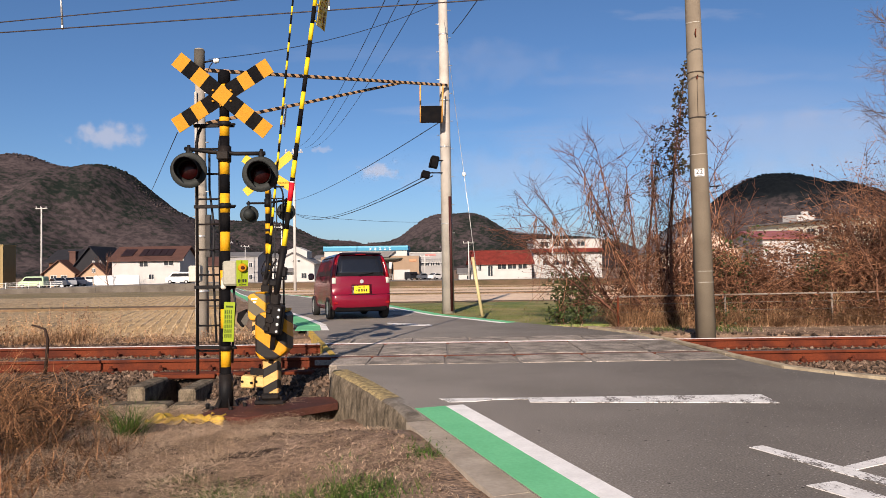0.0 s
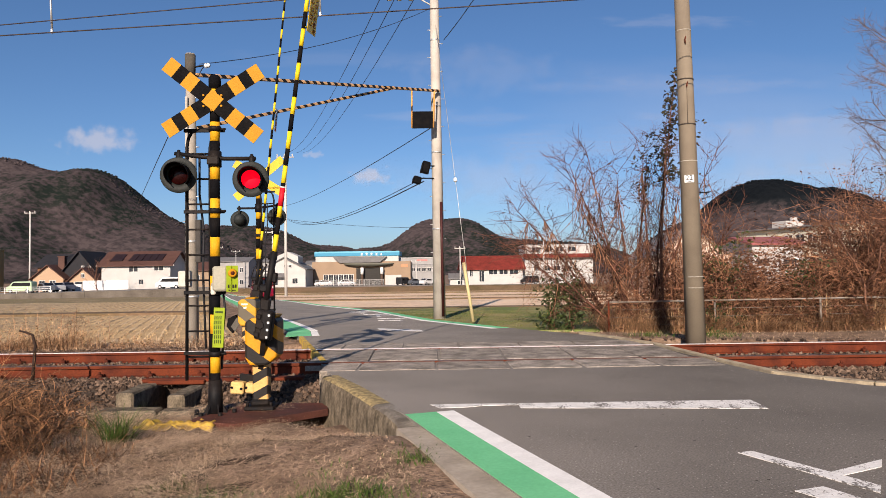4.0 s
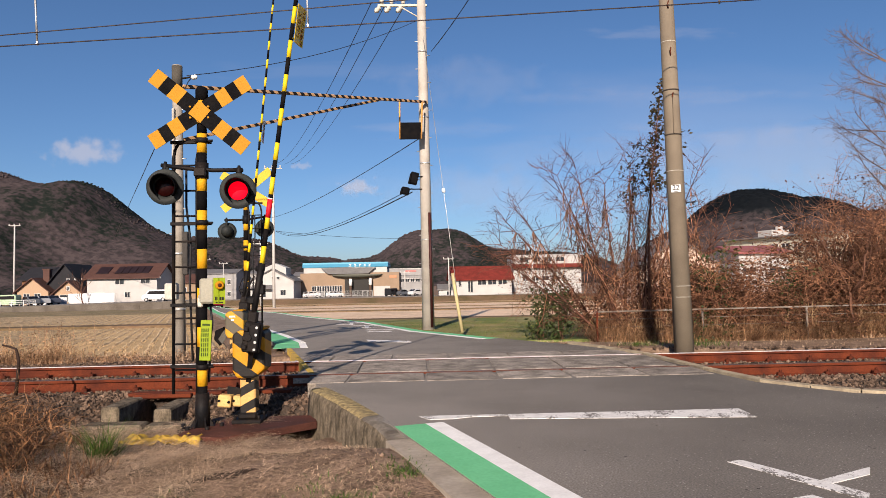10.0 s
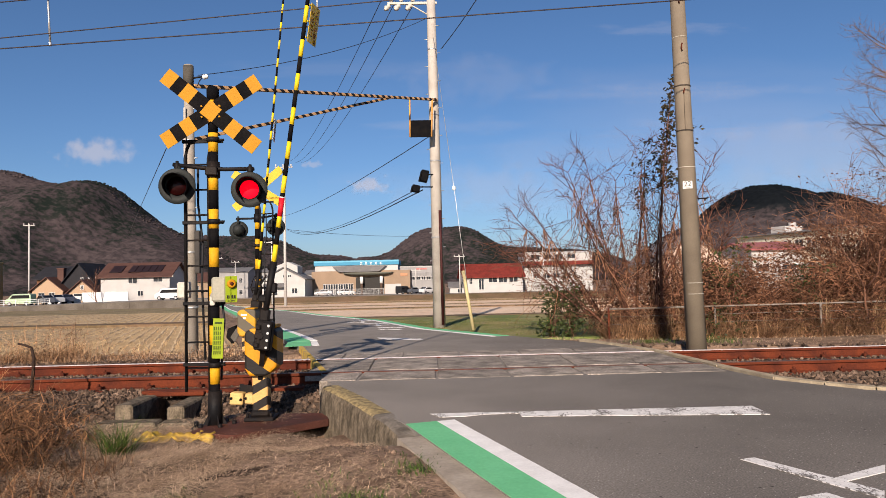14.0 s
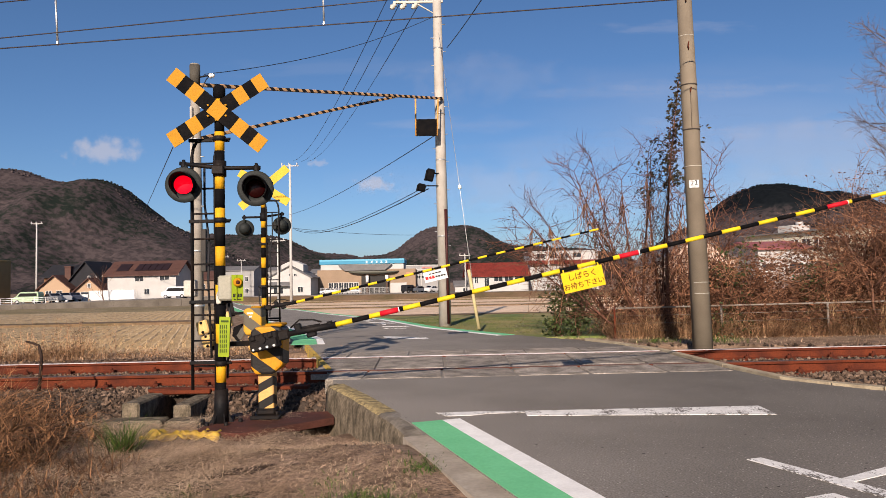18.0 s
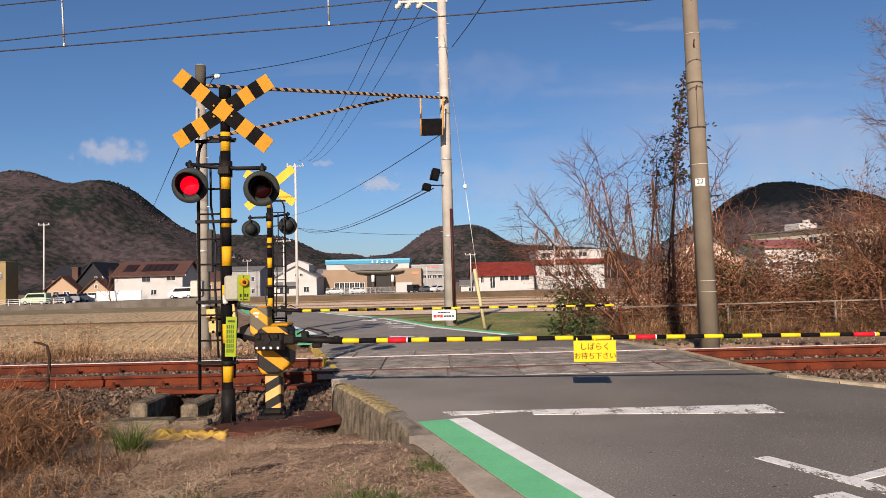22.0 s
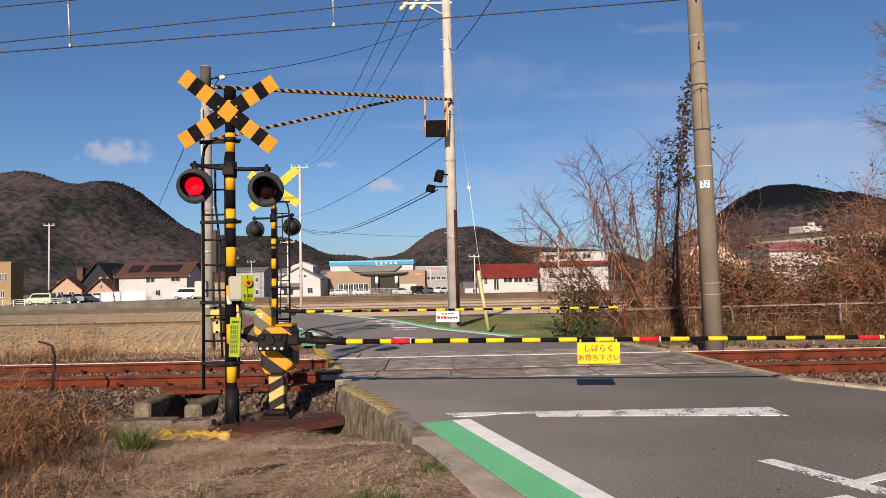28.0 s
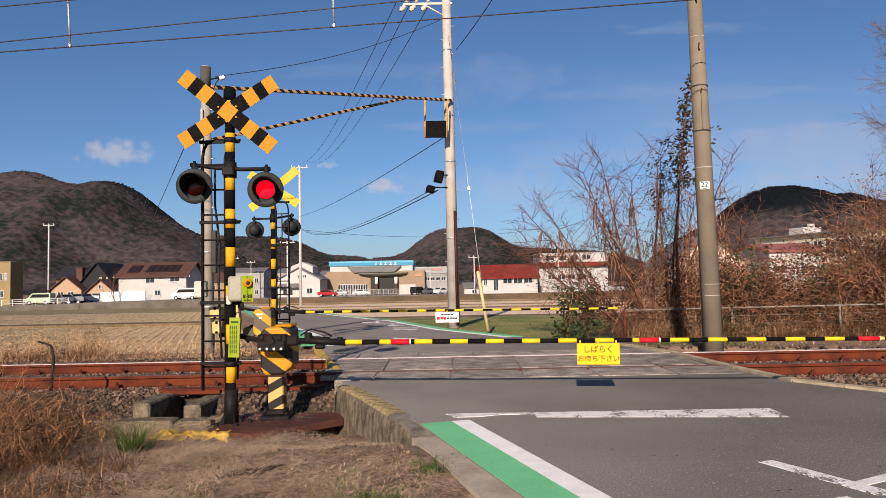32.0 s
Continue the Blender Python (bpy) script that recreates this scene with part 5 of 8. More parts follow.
# ---- the car that drives away ----
def build_car():
    car = thing("kei_car", (0, 0, 0), "dark red boxy kei car with a yellow plate", "car")
    paintm = mat("dark_red_metallic", (0.17, 0.004, 0.018), 0.2, 0.1, var=0.05, bump=0, spec=0.6)
    darkm = mat("dark_trim_and_roof_reflection", (0.012, 0.006, 0.010), 0.2, 0.1, var=0.05, bump=0, spec=0.6)
    glass = mat("tinted_glass", (0.010, 0.011, 0.014), 0.05, var=0.05, bump=0, spec=0.6)
    rubber = mat("tyre_rubber", (0.02, 0.02, 0.02), 0.85)
    redl = mat("tail_lamp_red", (0.26, 0.004, 0.008), 0.2, var=0.05, bump=0, spec=0.5)
    # local space: the rear face looks along -y, width along x
    levels = ((0.22, 0.64, 0.10), (0.27, 0.70, 0.0), (0.36, 0.728, -0.045), (0.55, 0.737, -0.05), (0.60, 0.735, -0.03), (0.64, 0.733, 0.012), (0.80, 0.735, 0.012), (0.96, 0.728, 0.02), (1.02, 0.715, 0.03), (1.25, 0.675, 0.075),
              (1.43, 0.63, 0.125), (1.51, 0.595, 0.15), (1.56, 0.53, 0.19), (1.595, 0.40, 0.26), (1.61, 0.0, 0.4))
    levels = tuple((z, w * 0.965, y) for z, w, y in levels)

    def skin(z):
        """Half width of the body at a height, and where its tail stands there."""
        for (a, w, y), (b, w2, y2) in zip(levels, levels[1:]):
            if z <= b:
                u = max(0.0, (z - a) / (b - a))
                return w + (w2 - w) * u, y + (y2 - y) * u
        return levels[-1][1:]

    def roofline(y):
        pts = ((0.0, 1.61), (1.8, 1.62), (2.2, 1.45), (2.65, 1.04), (3.1, 0.97), (3.3, 0.86), (3.39, 0.6))
        for (a, h), (b, k) in zip(pts, pts[1:]):
            if y <= b:
                return h + (k - h) * (y - a) / (b - a)
        return 0.6
    m = Mesh()
    across, along = (0.0, 0.35, 0.65, 0.85, 0.95), (0.05, 0.2, 0.6, 1.1, 1.7, 2.1, 2.4, 2.7, 3.0, 3.2, 3.33, 3.39)
    rows = []
    for z, w, yr in levels:
        half = [(w * u, yr + 0.05 * u ** 5 + 0.01 * u * u, z) for u in across]
        half += [(w * (0.985 if y < 0.1 else 1.0 - 0.10 * smooth(2.5, 3.39, y)), y + max(yr, 0) * (1 - y / 3.39), min(z, roofline(y))) for y in along]
        half.append((0.0, 3.41, min(z, 0.6)))
        rows.append([(-x, y, zz) for x, y, zz in half[::-1]] + half[1:])
    n = len(rows[0])
    m.v = [q for r in rows for q in r]
    for j in range(len(rows) - 1):
        for i in range(n - 1):
            m.f.append((j * n + i, j * n + i + 1, (j + 1) * n + i + 1, (j + 1) * n + i))
            # roof faces get dark violet: the sky's reflection put in as colour
            m.i.append(1 if levels[j][0] > 1.55 else 0)
            m.s.append(True)
    part("body", m, [paintm, darkm], car, "glossy dark red body, its roof coloured dark violet like reflected sky")

    def panel(name, z0, z1, u0, u1, material, label, off=0.012, n=8):
        """A patch on the tail between two heights and two shares of the half width."""
        m = Mesh()
        for j in range(5):
            z = z0 + (z1 - z0) * j / 4
            w, yr = skin(z)
            for i in range(n + 1):
                u = u0 + (u1 - u0) * i / n
                m.v.append((w * u, yr + 0.05 * abs(u) ** 5 + 0.01 * u * u - off, z))
        for j in range(4):
            for i in range(n):
                m.f.append((j * (n + 1) + i, j * (n + 1) + i + 1, (j + 1) * (n + 1) + i + 1, (j + 1) * (n + 1) + i))
        m.i, m.s = [0] * len(m.f), [True] * len(m.f)
        o = part(name, m, material, car, label)
        sd = o.modifiers.new("thick", "SOLIDIFY")
        sd.thickness, sd.offset = 0.012, -1
        return o
    panel("rear_window", 1.03, 1.51, -0.87, 0.87, glass, "dark tinted rear window")
    panel("bumper_crease", 0.585, 0.60, -0.97, 0.97, darkm, "dark joint above the bumper", 0.004)
    # flat patch: the shade of the plate's recess is put into its red
    panel("plate_recess", 0.60, 0.83, -0.34, 0.34, mat("shaded_red", (0.05, 0.002, 0.006), 0.3, var=0.05, bump=0, spec=0.5), "darker red patch giving the shade of the plate's recess", 0.004)
    m = Mesh()
    m.cyl((-0.05, 0.01, 1.03), (0.3, 0.02, 1.10), 0.012, n=6)
    part("wiper", m, black, car)
    for s in (-1, 1):
        m = Mesh()
        for q in (((0.3, 1.05), (1.05, 1.05), (1.05, 1.5), (0.4, 1.5)), ((1.13, 1.05), (2.4, 1.05), (1.85, 1.5), (1.13, 1.5))):
            m.prism([(s * (skin(z)[0] - 0.004), y, z) for y, z in q], (s * 0.012, 0, 0))
        part("side_window", m, glass, car)
        m = Mesh()
        m.prism([(s * 0.7355, 0.95, 0.32), (s * 0.7355, 0.962, 0.32), (s * 0.7355, 0.962, 1.0), (s * 0.7355, 0.95, 1.0)], (s * 0.004, 0, 0))
        m.box((s * 0.74, 1.12, 0.9), (0.02, 0.16, 0.03), 0, 0.006)
        part("door_handle", m, black, car)
        m = Mesh()
        panel("tail_lamp", 1.0, 1.46, s * 0.90, s * 1.0, redl, "tall slim red tail lamp", 0.016, 2)
        panel("reversing_lamp", 0.86, 0.995, s * 0.86, s * 0.985, boxwhite, "small white reversing lamp", 0.014, 2)
        m = Mesh()
        m.box((s * 0.84, 2.45, 1.05), (0.15, 0.1, 0.18), 0, 0.04)
        part("door_mirror", m, darkm, car)
        m = Mesh()
        m.box((s * 0.62, -0.03, 0.40), (0.10, 0.03, 0.05), 0, 0.012)
        part("reflector", m, redl, car)
        for y in (0.55, 2.85):
            m = Mesh()
            m.lathe([(-0.075, 0.17), (-0.08, 0.25), (-0.05, 0.27), (0.05, 0.27), (0.08, 0.25), (0.075, 0.17)], (0, 0, 0), (1, 0, 0), 24)
            wh = part("wheel", m, rubber, car, "black tyre with a silver rim", (s * 0.66, y, 0.27))
            m = Mesh()
            m.lathe([(0.07 * s, 0.18), (0.06 * s, 0.15), (0.045 * s, 0.05), (0.05 * s, 0.0)], (0, 0, 0), (1, 0, 0), 16)
            part("rim", m, galv, wh)
    m = Mesh()
    m.box((0, -0.015, 0.71), (0.36, 0.02, 0.18), 0, 0.004)
    pl = part("licence_plate", m, mat("plate_yellow", (0.85, 0.62, 0.03), 0.4, var=0.04), car, "yellow licence plate")
    m = Mesh()
    m.box((-0.05, -0.027, 0.768), (0.07, 0.004, 0.022))
    m.box((0.05, -0.027, 0.768), (0.06, 0.004, 0.022))
    for x in (-0.125, -0.07, 0.0, 0.055, 0.11):
        m.box((x, -0.027, 0.695), (0.034 if x > -0.1 else 0.022, 0.004, 0.07 if x > -0.1 else 0.03))
    part("lettering", m, ink, pl)
    m = Mesh()
    m.cyl((0, -0.012, 0.90), (0, 0.0, 0.90), 0.045, n=16)
    part("badge", m, galv, car)
    m = Mesh()
    m.box((0, 0.085, 1.548), (0.26, 0.03, 0.028), 0, 0.01)
    part("brake_lamp", m, redl, car)
    m = Mesh()
    m.box((0, 0.15, 1.562), (1.0, 0.16, 0.04), 0, 0.018)
    part("spoiler", m, darkm, car, "dark roof spoiler over the rear window")
    m = Mesh()
    m.box((0, 0.06, 0.25), (1.24, 0.16, 0.12), 0, 0.03)
    part("underrun", m, black, car, "black lower bumper edge")
    m = Mesh()
    m.cyl((0.0, 0.5, 1.63), (0.0, 0.44, 1.78), 0.008, n=5)
    part("aerial", m, black, car)
    return car


def build_small_car(name, label, col, van=False, size=1.0):
    """A compact car seen from afar; size scales it against 4.1 m."""
    car = thing(name, (0, 0, 0), label, "car")
    pm = mat("car_paint_" + label.split()[0] + label.split()[1], col, 0.3, 0.1, var=0.05, bump=0)
    glass = mat("tinted_glass", (0.010, 0.011, 0.014), 0.05, var=0.05, bump=0, spec=0.6)
    rubber = mat("tyre_rubber", (0.02, 0.02, 0.02), 0.85)
    hub = mat("wheel_silver", (0.35, 0.35, 0.36), 0.4, 0.6, var=0.05, bump=0)
    if van:
        side = [(-2.0, 0.3), (2.0, 0.3), (2.05, 0.7), (1.95, 0.98), (1.55, 1.12), (1.0, 1.74), (0.7, 1.82), (-1.8, 1.82), (-1.95, 1.6)]
        win = [(-1.75, 1.12), (1.25, 1.12), (0.85, 1.62), (-1.72, 1.62)]
    else:
        side = [(-2.05, 0.32), (2.05, 0.32), (2.08, 0.7), (1.85, 0.86), (1.0, 0.98), (0.35, 1.45), (-0.9, 1.48), (-1.6, 1.05), (-2.05, 0.98)]
        win = [(-1.35, 1.02), (0.85, 1.02), (0.28, 1.38), (-0.85, 1.40)]
    side, win = [[(x * size, z * size) for x, z in line] for line in (side, win)]
    m = Mesh()
    m.prism([(x, -0.8 * size, z) for x, z in side], (0, 1.6 * size, 0))
    o = part("body", m, pm, car)
    bv = o.modifiers.new("edge", "BEVEL")
    bv.width, bv.segments = 0.08, 2
    for y in (-0.8 * size - 0.01, 0.8 * size):
        m = Mesh()
        m.prism([(x, y, z) for x, z in win], (0, 0.012, 0))
        part("side_window", m, glass, car)
    panes = (("windscreen", (1.48, 1.20), (1.04, 1.69)), ("rear_window", (-1.86, 1.68), (-1.93, 1.25))) if van else (("windscreen", (0.90, 1.05), (0.40, 1.41)), ("rear_window", (-0.98, 1.43), (-1.52, 1.10)))
    for name_of, (xa, za), (xb, zb) in panes:
        out = Vector((za - zb, 0, xb - xa)).normalized()
        out = out * (0.03 if out.x * xa > 0 else -0.03)
        m = Mesh()
        m.prism([(xa * size, -0.66 * size, za * size), (xb * size, -0.66 * size, zb * size), (xb * size + out.x, -0.66 * size, zb * size + out.z), (xa * size + out.x, -0.66 * size, za * size + out.z)], (0, 1.32 * size, 0))
        part(name_of, m, glass, car)
    for x in (-1.25 * size, 1.3 * size):
        for y in (-0.72 * size, 0.72 * size):
            m = Mesh()
            m.lathe([(-0.1, 0.0), (-0.1, 0.3 * size), (0.1, 0.3 * size), (0.1, 0.0)], (x, y, 0.31 * size), (0, 1, 0), 16)
            wheel = part("wheel", m, rubber, car)
            m = Mesh()
            m.cyl((x, y + math.copysign(0.08, y), 0.31 * size), (x, y + math.copysign(0.115, y), 0.31 * size), 0.19 * size, n=12)
            part("hubcap", m, hub, wheel)
    return car


# ---- hills ----
def forest_material(name, cols, cell, crest=None):
    """Woods in patches of evergreen and bare crowns; crest: heights between which pines take over."""
    m = mat(name, cols[0], 1.0, scale=0.02, fine=0.5, var=0.2, bump=0)
    n, l = m.node_tree.nodes, m.node_tree.links
    crowns, ramp = n.new("ShaderNodeTexNoise"), n.new("ShaderNodeValToRGB")
    crowns.inputs["Scale"].default_value, crowns.inputs["Detail"].default_value, crowns.inputs["Roughness"].default_value = cell * 0.42, 4, 0.62
    tc, nz = n.new("ShaderNodeTexCoord"), n.new("ShaderNodeTexNoise")
    nz.inputs["Scale"].default_value, nz.inputs["Detail"].default_value, nz.inputs["Roughness"].default_value = 0.011, 6, 0.62
    l.new(tc.outputs["Object"], nz.inputs["Vector"])
    l.new(tc.outputs["Object"], crowns.inputs["Vector"])
    tone = n.new("ShaderNodeMapRange")
    tone.inputs[1].default_value, tone.inputs[2].default_value = 0.40, 0.60
    tone.inputs[3].default_value, tone.inputs[4].default_value = -0.24, 0.40
    l.new(crowns.outputs["Fac"], tone.inputs[0])
    mr = n.new("ShaderNodeMapRange")
    mr.inputs[1].default_value, mr.inputs[2].default_value = 0.40, 0.60
    mr.inputs[4].default_value = 0.80
    l.new(nz.outputs["Fac"], mr.inputs[0])
    ad = n.new("ShaderNodeMath")
    ad.operation = "ADD"
    l.new(tone.outputs[0], ad.inputs[0])
    l.new(mr.outputs[0], ad.inputs[1])
    bp = n.new("ShaderNodeBump")
    bp.inputs["Strength"].default_value, bp.inputs["Distance"].default_value = 0.4, 0.4
    l.new(crowns.outputs["Fac"], bp.inputs["Height"])
    l.new(bp.outputs[0], n["Principled BSDF"].inputs["Normal"])
    fac = ad.outputs[0]
    if crest:
        sp, jit, cr, mu = n.new("ShaderNodeSeparateXYZ"), n.new("ShaderNodeMath"), n.new("ShaderNodeMapRange"), n.new("ShaderNodeMath")
        l.new(tc.outputs["Object"], sp.inputs[0])
        jit.operation, jit.inputs[1].default_value = "MULTIPLY_ADD", 40.0
        l.new(nz.outputs["Fac"], jit.inputs[0])
        l.new(sp.outputs["Z"], jit.inputs[2])
        cr.inputs[1].default_value, cr.inputs[2].default_value = crest[0] + 20, crest[1] + 20
        cr.inputs[3].default_value, cr.inputs[4].default_value = 1.0, 0.08
        l.new(jit.outputs[0], cr.inputs[0])
        mu.operation = "MULTIPLY"
        l.new(fac, mu.inputs[0])
        l.new(cr.outputs[0], mu.inputs[1])
        fac = mu.outputs[0]
    l.new(fac, ramp.inputs[0])
    ramp.color_ramp.elements[0].color, ramp.color_ramp.elements[1].color = (*cols[0], 1), (*cols[-1], 1)
    for k, c in enumerate(cols[1:-1]):
        e = ramp.color_ramp.elements.new((k + 1) / (len(cols) - 1))
        e.color = (*c, 1)
    l.new(ramp.outputs[0], n["Principled BSDF"].inputs["Base Color"])
    n["Principled BSDF"].inputs["Specular IOR Level"].default_value = 0.05
    return m


def build_hill(label, y, deep, bumps, cols, seed, size, crest=None):
    """A wooded slope with spurs and hollows, its crowns as small swellings, and loose crowns along its crest."""
    x0, x1 = min(b[0] - 2 * b[1] for b in bumps), max(b[0] + 2 * b[1] for b in bumps)
    cell = 1.5 * size

    def height(x, yy):
        h = sum(a * math.exp(-((x - c) / w) ** 2) for c, w, a in bumps)
        s = math.exp(-((yy - y) / deep) ** 2)
        rough = (0.75 * noise.noise(Vector((x / 62, yy / 210, seed))) + 0.28 * noise.noise(Vector((x / 24, yy / 60, seed)))) * h * (1 - s)
        return -6 - 0.6 * size * s + h * s + rough * s

    m = Mesh()
    nx, ny = 380, 150
    for j in range(ny + 1):
        for i in range(nx + 1):
            x, yy = x0 + (x1 - x0) * i / nx, y + deep * (-2.0 + 2.3 * j / ny)
            swell = noise.noise(Vector((x / cell, yy / cell, seed))) + 0.5 * noise.noise(Vector((x / cell * 2.3, yy / cell * 2.3, seed + 9)))
            m.v.append((x, yy, height(x, yy) + 0.55 * size * swell))
    m.f = [(j * (nx + 1) + i, j * (nx + 1) + i + 1, (j + 1) * (nx + 1) + i + 1, (j + 1) * (nx + 1) + i) for j in range(ny) for i in range(nx)]
    m.i, m.s = [0] * len(m.f), [True] * len(m.f)
    woods = forest_material("woods_" + str(seed), cols, 1 / size, crest)
    tagged(m.ob("hill", woods), label, "hill", kind="structure")
    rnd = random.Random(seed)
    m = Mesh()
    for _ in range(int((x1 - x0) / size * 3)):
        x, yy = rnd.uniform(x0, x1), y + deep * rnd.uniform(-0.16, 0.1)
        z = height(x, yy)
        if z < 4:
            continue
        r, big = size * rnd.uniform(0.25, 0.6), rnd.uniform(0.6, 1.0)
        m.add([Vector((q.x * r, q.y * r, q.z * r * big)) * rnd.uniform(0.8, 1.2) + Vector((x, yy, z + 0.25 * size)) for q in ICO_V], ICO_F, 0, True)
    tagged(m.ob("hill_woods", woods), "winter woods of brown and dark green crowns", "woods", kind="stuff")


ICO_T = (1 + 5 ** 0.5) / 2
ICO_V = [Vector(p).normalized() for p in ((-1, ICO_T, 0), (1, ICO_T, 0), (-1, -ICO_T, 0), (1, -ICO_T, 0), (0, -1, ICO_T), (0, 1, ICO_T), (0, -1, -ICO_T), (0, 1, -ICO_T), (ICO_T, 0, -1), (ICO_T, 0, 1), (-ICO_T, 0, -1), (-ICO_T, 0, 1))]
ICO_F = [(0, 11, 5), (0, 5, 1), (0, 1, 7), (0, 7, 10), (0, 10, 11), (1, 5, 9), (5, 11, 4), (11, 10, 2), (10, 7, 6), (7, 1, 8), (3, 9, 4), (3, 4, 2), (3, 2, 6), (3, 6, 8), (3, 8, 9), (4, 9, 5), (2, 4, 11), (6, 2, 10), (8, 6, 7), (9, 8, 1)]
# Browns pulled towards mauve: the haze of distance is mixed into these colours.
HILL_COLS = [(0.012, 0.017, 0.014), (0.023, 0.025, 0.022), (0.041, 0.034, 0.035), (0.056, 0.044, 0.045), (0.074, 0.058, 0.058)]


def build_hills():
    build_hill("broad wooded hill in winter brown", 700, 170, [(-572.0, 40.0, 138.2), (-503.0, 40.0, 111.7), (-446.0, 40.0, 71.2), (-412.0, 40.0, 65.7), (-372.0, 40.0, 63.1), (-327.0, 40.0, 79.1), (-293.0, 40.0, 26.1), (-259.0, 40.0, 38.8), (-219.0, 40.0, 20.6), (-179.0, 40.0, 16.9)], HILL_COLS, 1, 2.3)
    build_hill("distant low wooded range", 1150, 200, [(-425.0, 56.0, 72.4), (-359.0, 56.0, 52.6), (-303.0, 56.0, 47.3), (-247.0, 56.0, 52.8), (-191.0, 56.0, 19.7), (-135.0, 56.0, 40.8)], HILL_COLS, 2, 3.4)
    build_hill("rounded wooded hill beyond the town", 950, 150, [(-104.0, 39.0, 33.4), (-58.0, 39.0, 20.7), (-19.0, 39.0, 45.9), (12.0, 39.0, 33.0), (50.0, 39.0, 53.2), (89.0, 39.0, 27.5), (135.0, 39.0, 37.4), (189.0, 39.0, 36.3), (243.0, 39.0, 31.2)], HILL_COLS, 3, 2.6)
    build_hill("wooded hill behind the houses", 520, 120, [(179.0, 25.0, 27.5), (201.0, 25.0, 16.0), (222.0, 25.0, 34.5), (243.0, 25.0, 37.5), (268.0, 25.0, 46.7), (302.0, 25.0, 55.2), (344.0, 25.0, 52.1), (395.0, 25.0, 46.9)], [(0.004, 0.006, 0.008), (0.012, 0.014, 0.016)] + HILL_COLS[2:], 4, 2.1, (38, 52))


# ---- fields ----
def field(name, pts, material, label, lift=0.05, cols=24):
    """A field laid over the sloping plain; pts go round its four corners."""
    a, b, c, d = [Vector(p) for p in pts]
    m = Mesh()
    n = cols
    vs = []
    for j in range(n + 1):
        for i in range(n + 1):
            u, w = i / n, j / n
            p = (a * (1 - u) + b * u) * (1 - w) + (d * (1 - u) + c * u) * w
            vs.append((p.x, p.y, min(road_z(p.y), 0) - 0.14 + lift))
    m.add(vs, [(j * (n + 1) + i, j * (n + 1) + i + 1, (j + 1) * (n + 1) + i + 1, (j + 1) * (n + 1) + i) for j in range(n) for i in range(n)], 0, True)
    # its front edge drops to the ground
    o = len(m.v)
    for i in range(n + 1):
        x, y, z = m.v[i]
        m.v += [(x, y, z), (x, y - 0.1, z - 0.4)]
    for i in range(n):
        m.f.append((o + 2 * i + 1, o + 2 * i + 3, o + 2 * i + 2, o + 2 * i))
        m.i.append(0)
        m.s.append(False)
    return structure(name, m, material, label, "field")


bank = mat("brown_bank", (0.165, 0.105, 0.062), 0.97, col2=(0.10, 0.075, 0.036), scale=0.3, fine=5, var=0.25, bump=0.1)
verge = mat("dry_verge", (0.26, 0.195, 0.11), 0.97, col2=(0.15, 0.125, 0.062), scale=0.4, fine=4, var=0.3, bump=0.1)
paddy = mat("pale_paddy", (0.72, 0.54, 0.385), 0.95, col2=(0.58, 0.42, 0.28), scale=0.35, fine=3, var=0.2, bump=0.05)
turf = mat("patchy_turf", (0.125, 0.155, 0.042), 0.95, col2=(0.27, 0.215, 0.095), scale=0.5, fine=12, var=0.25, bump=0.1)


railgrey = mat("railing_grey", (0.36, 0.355, 0.35), 0.6, 0.2, var=0.1)


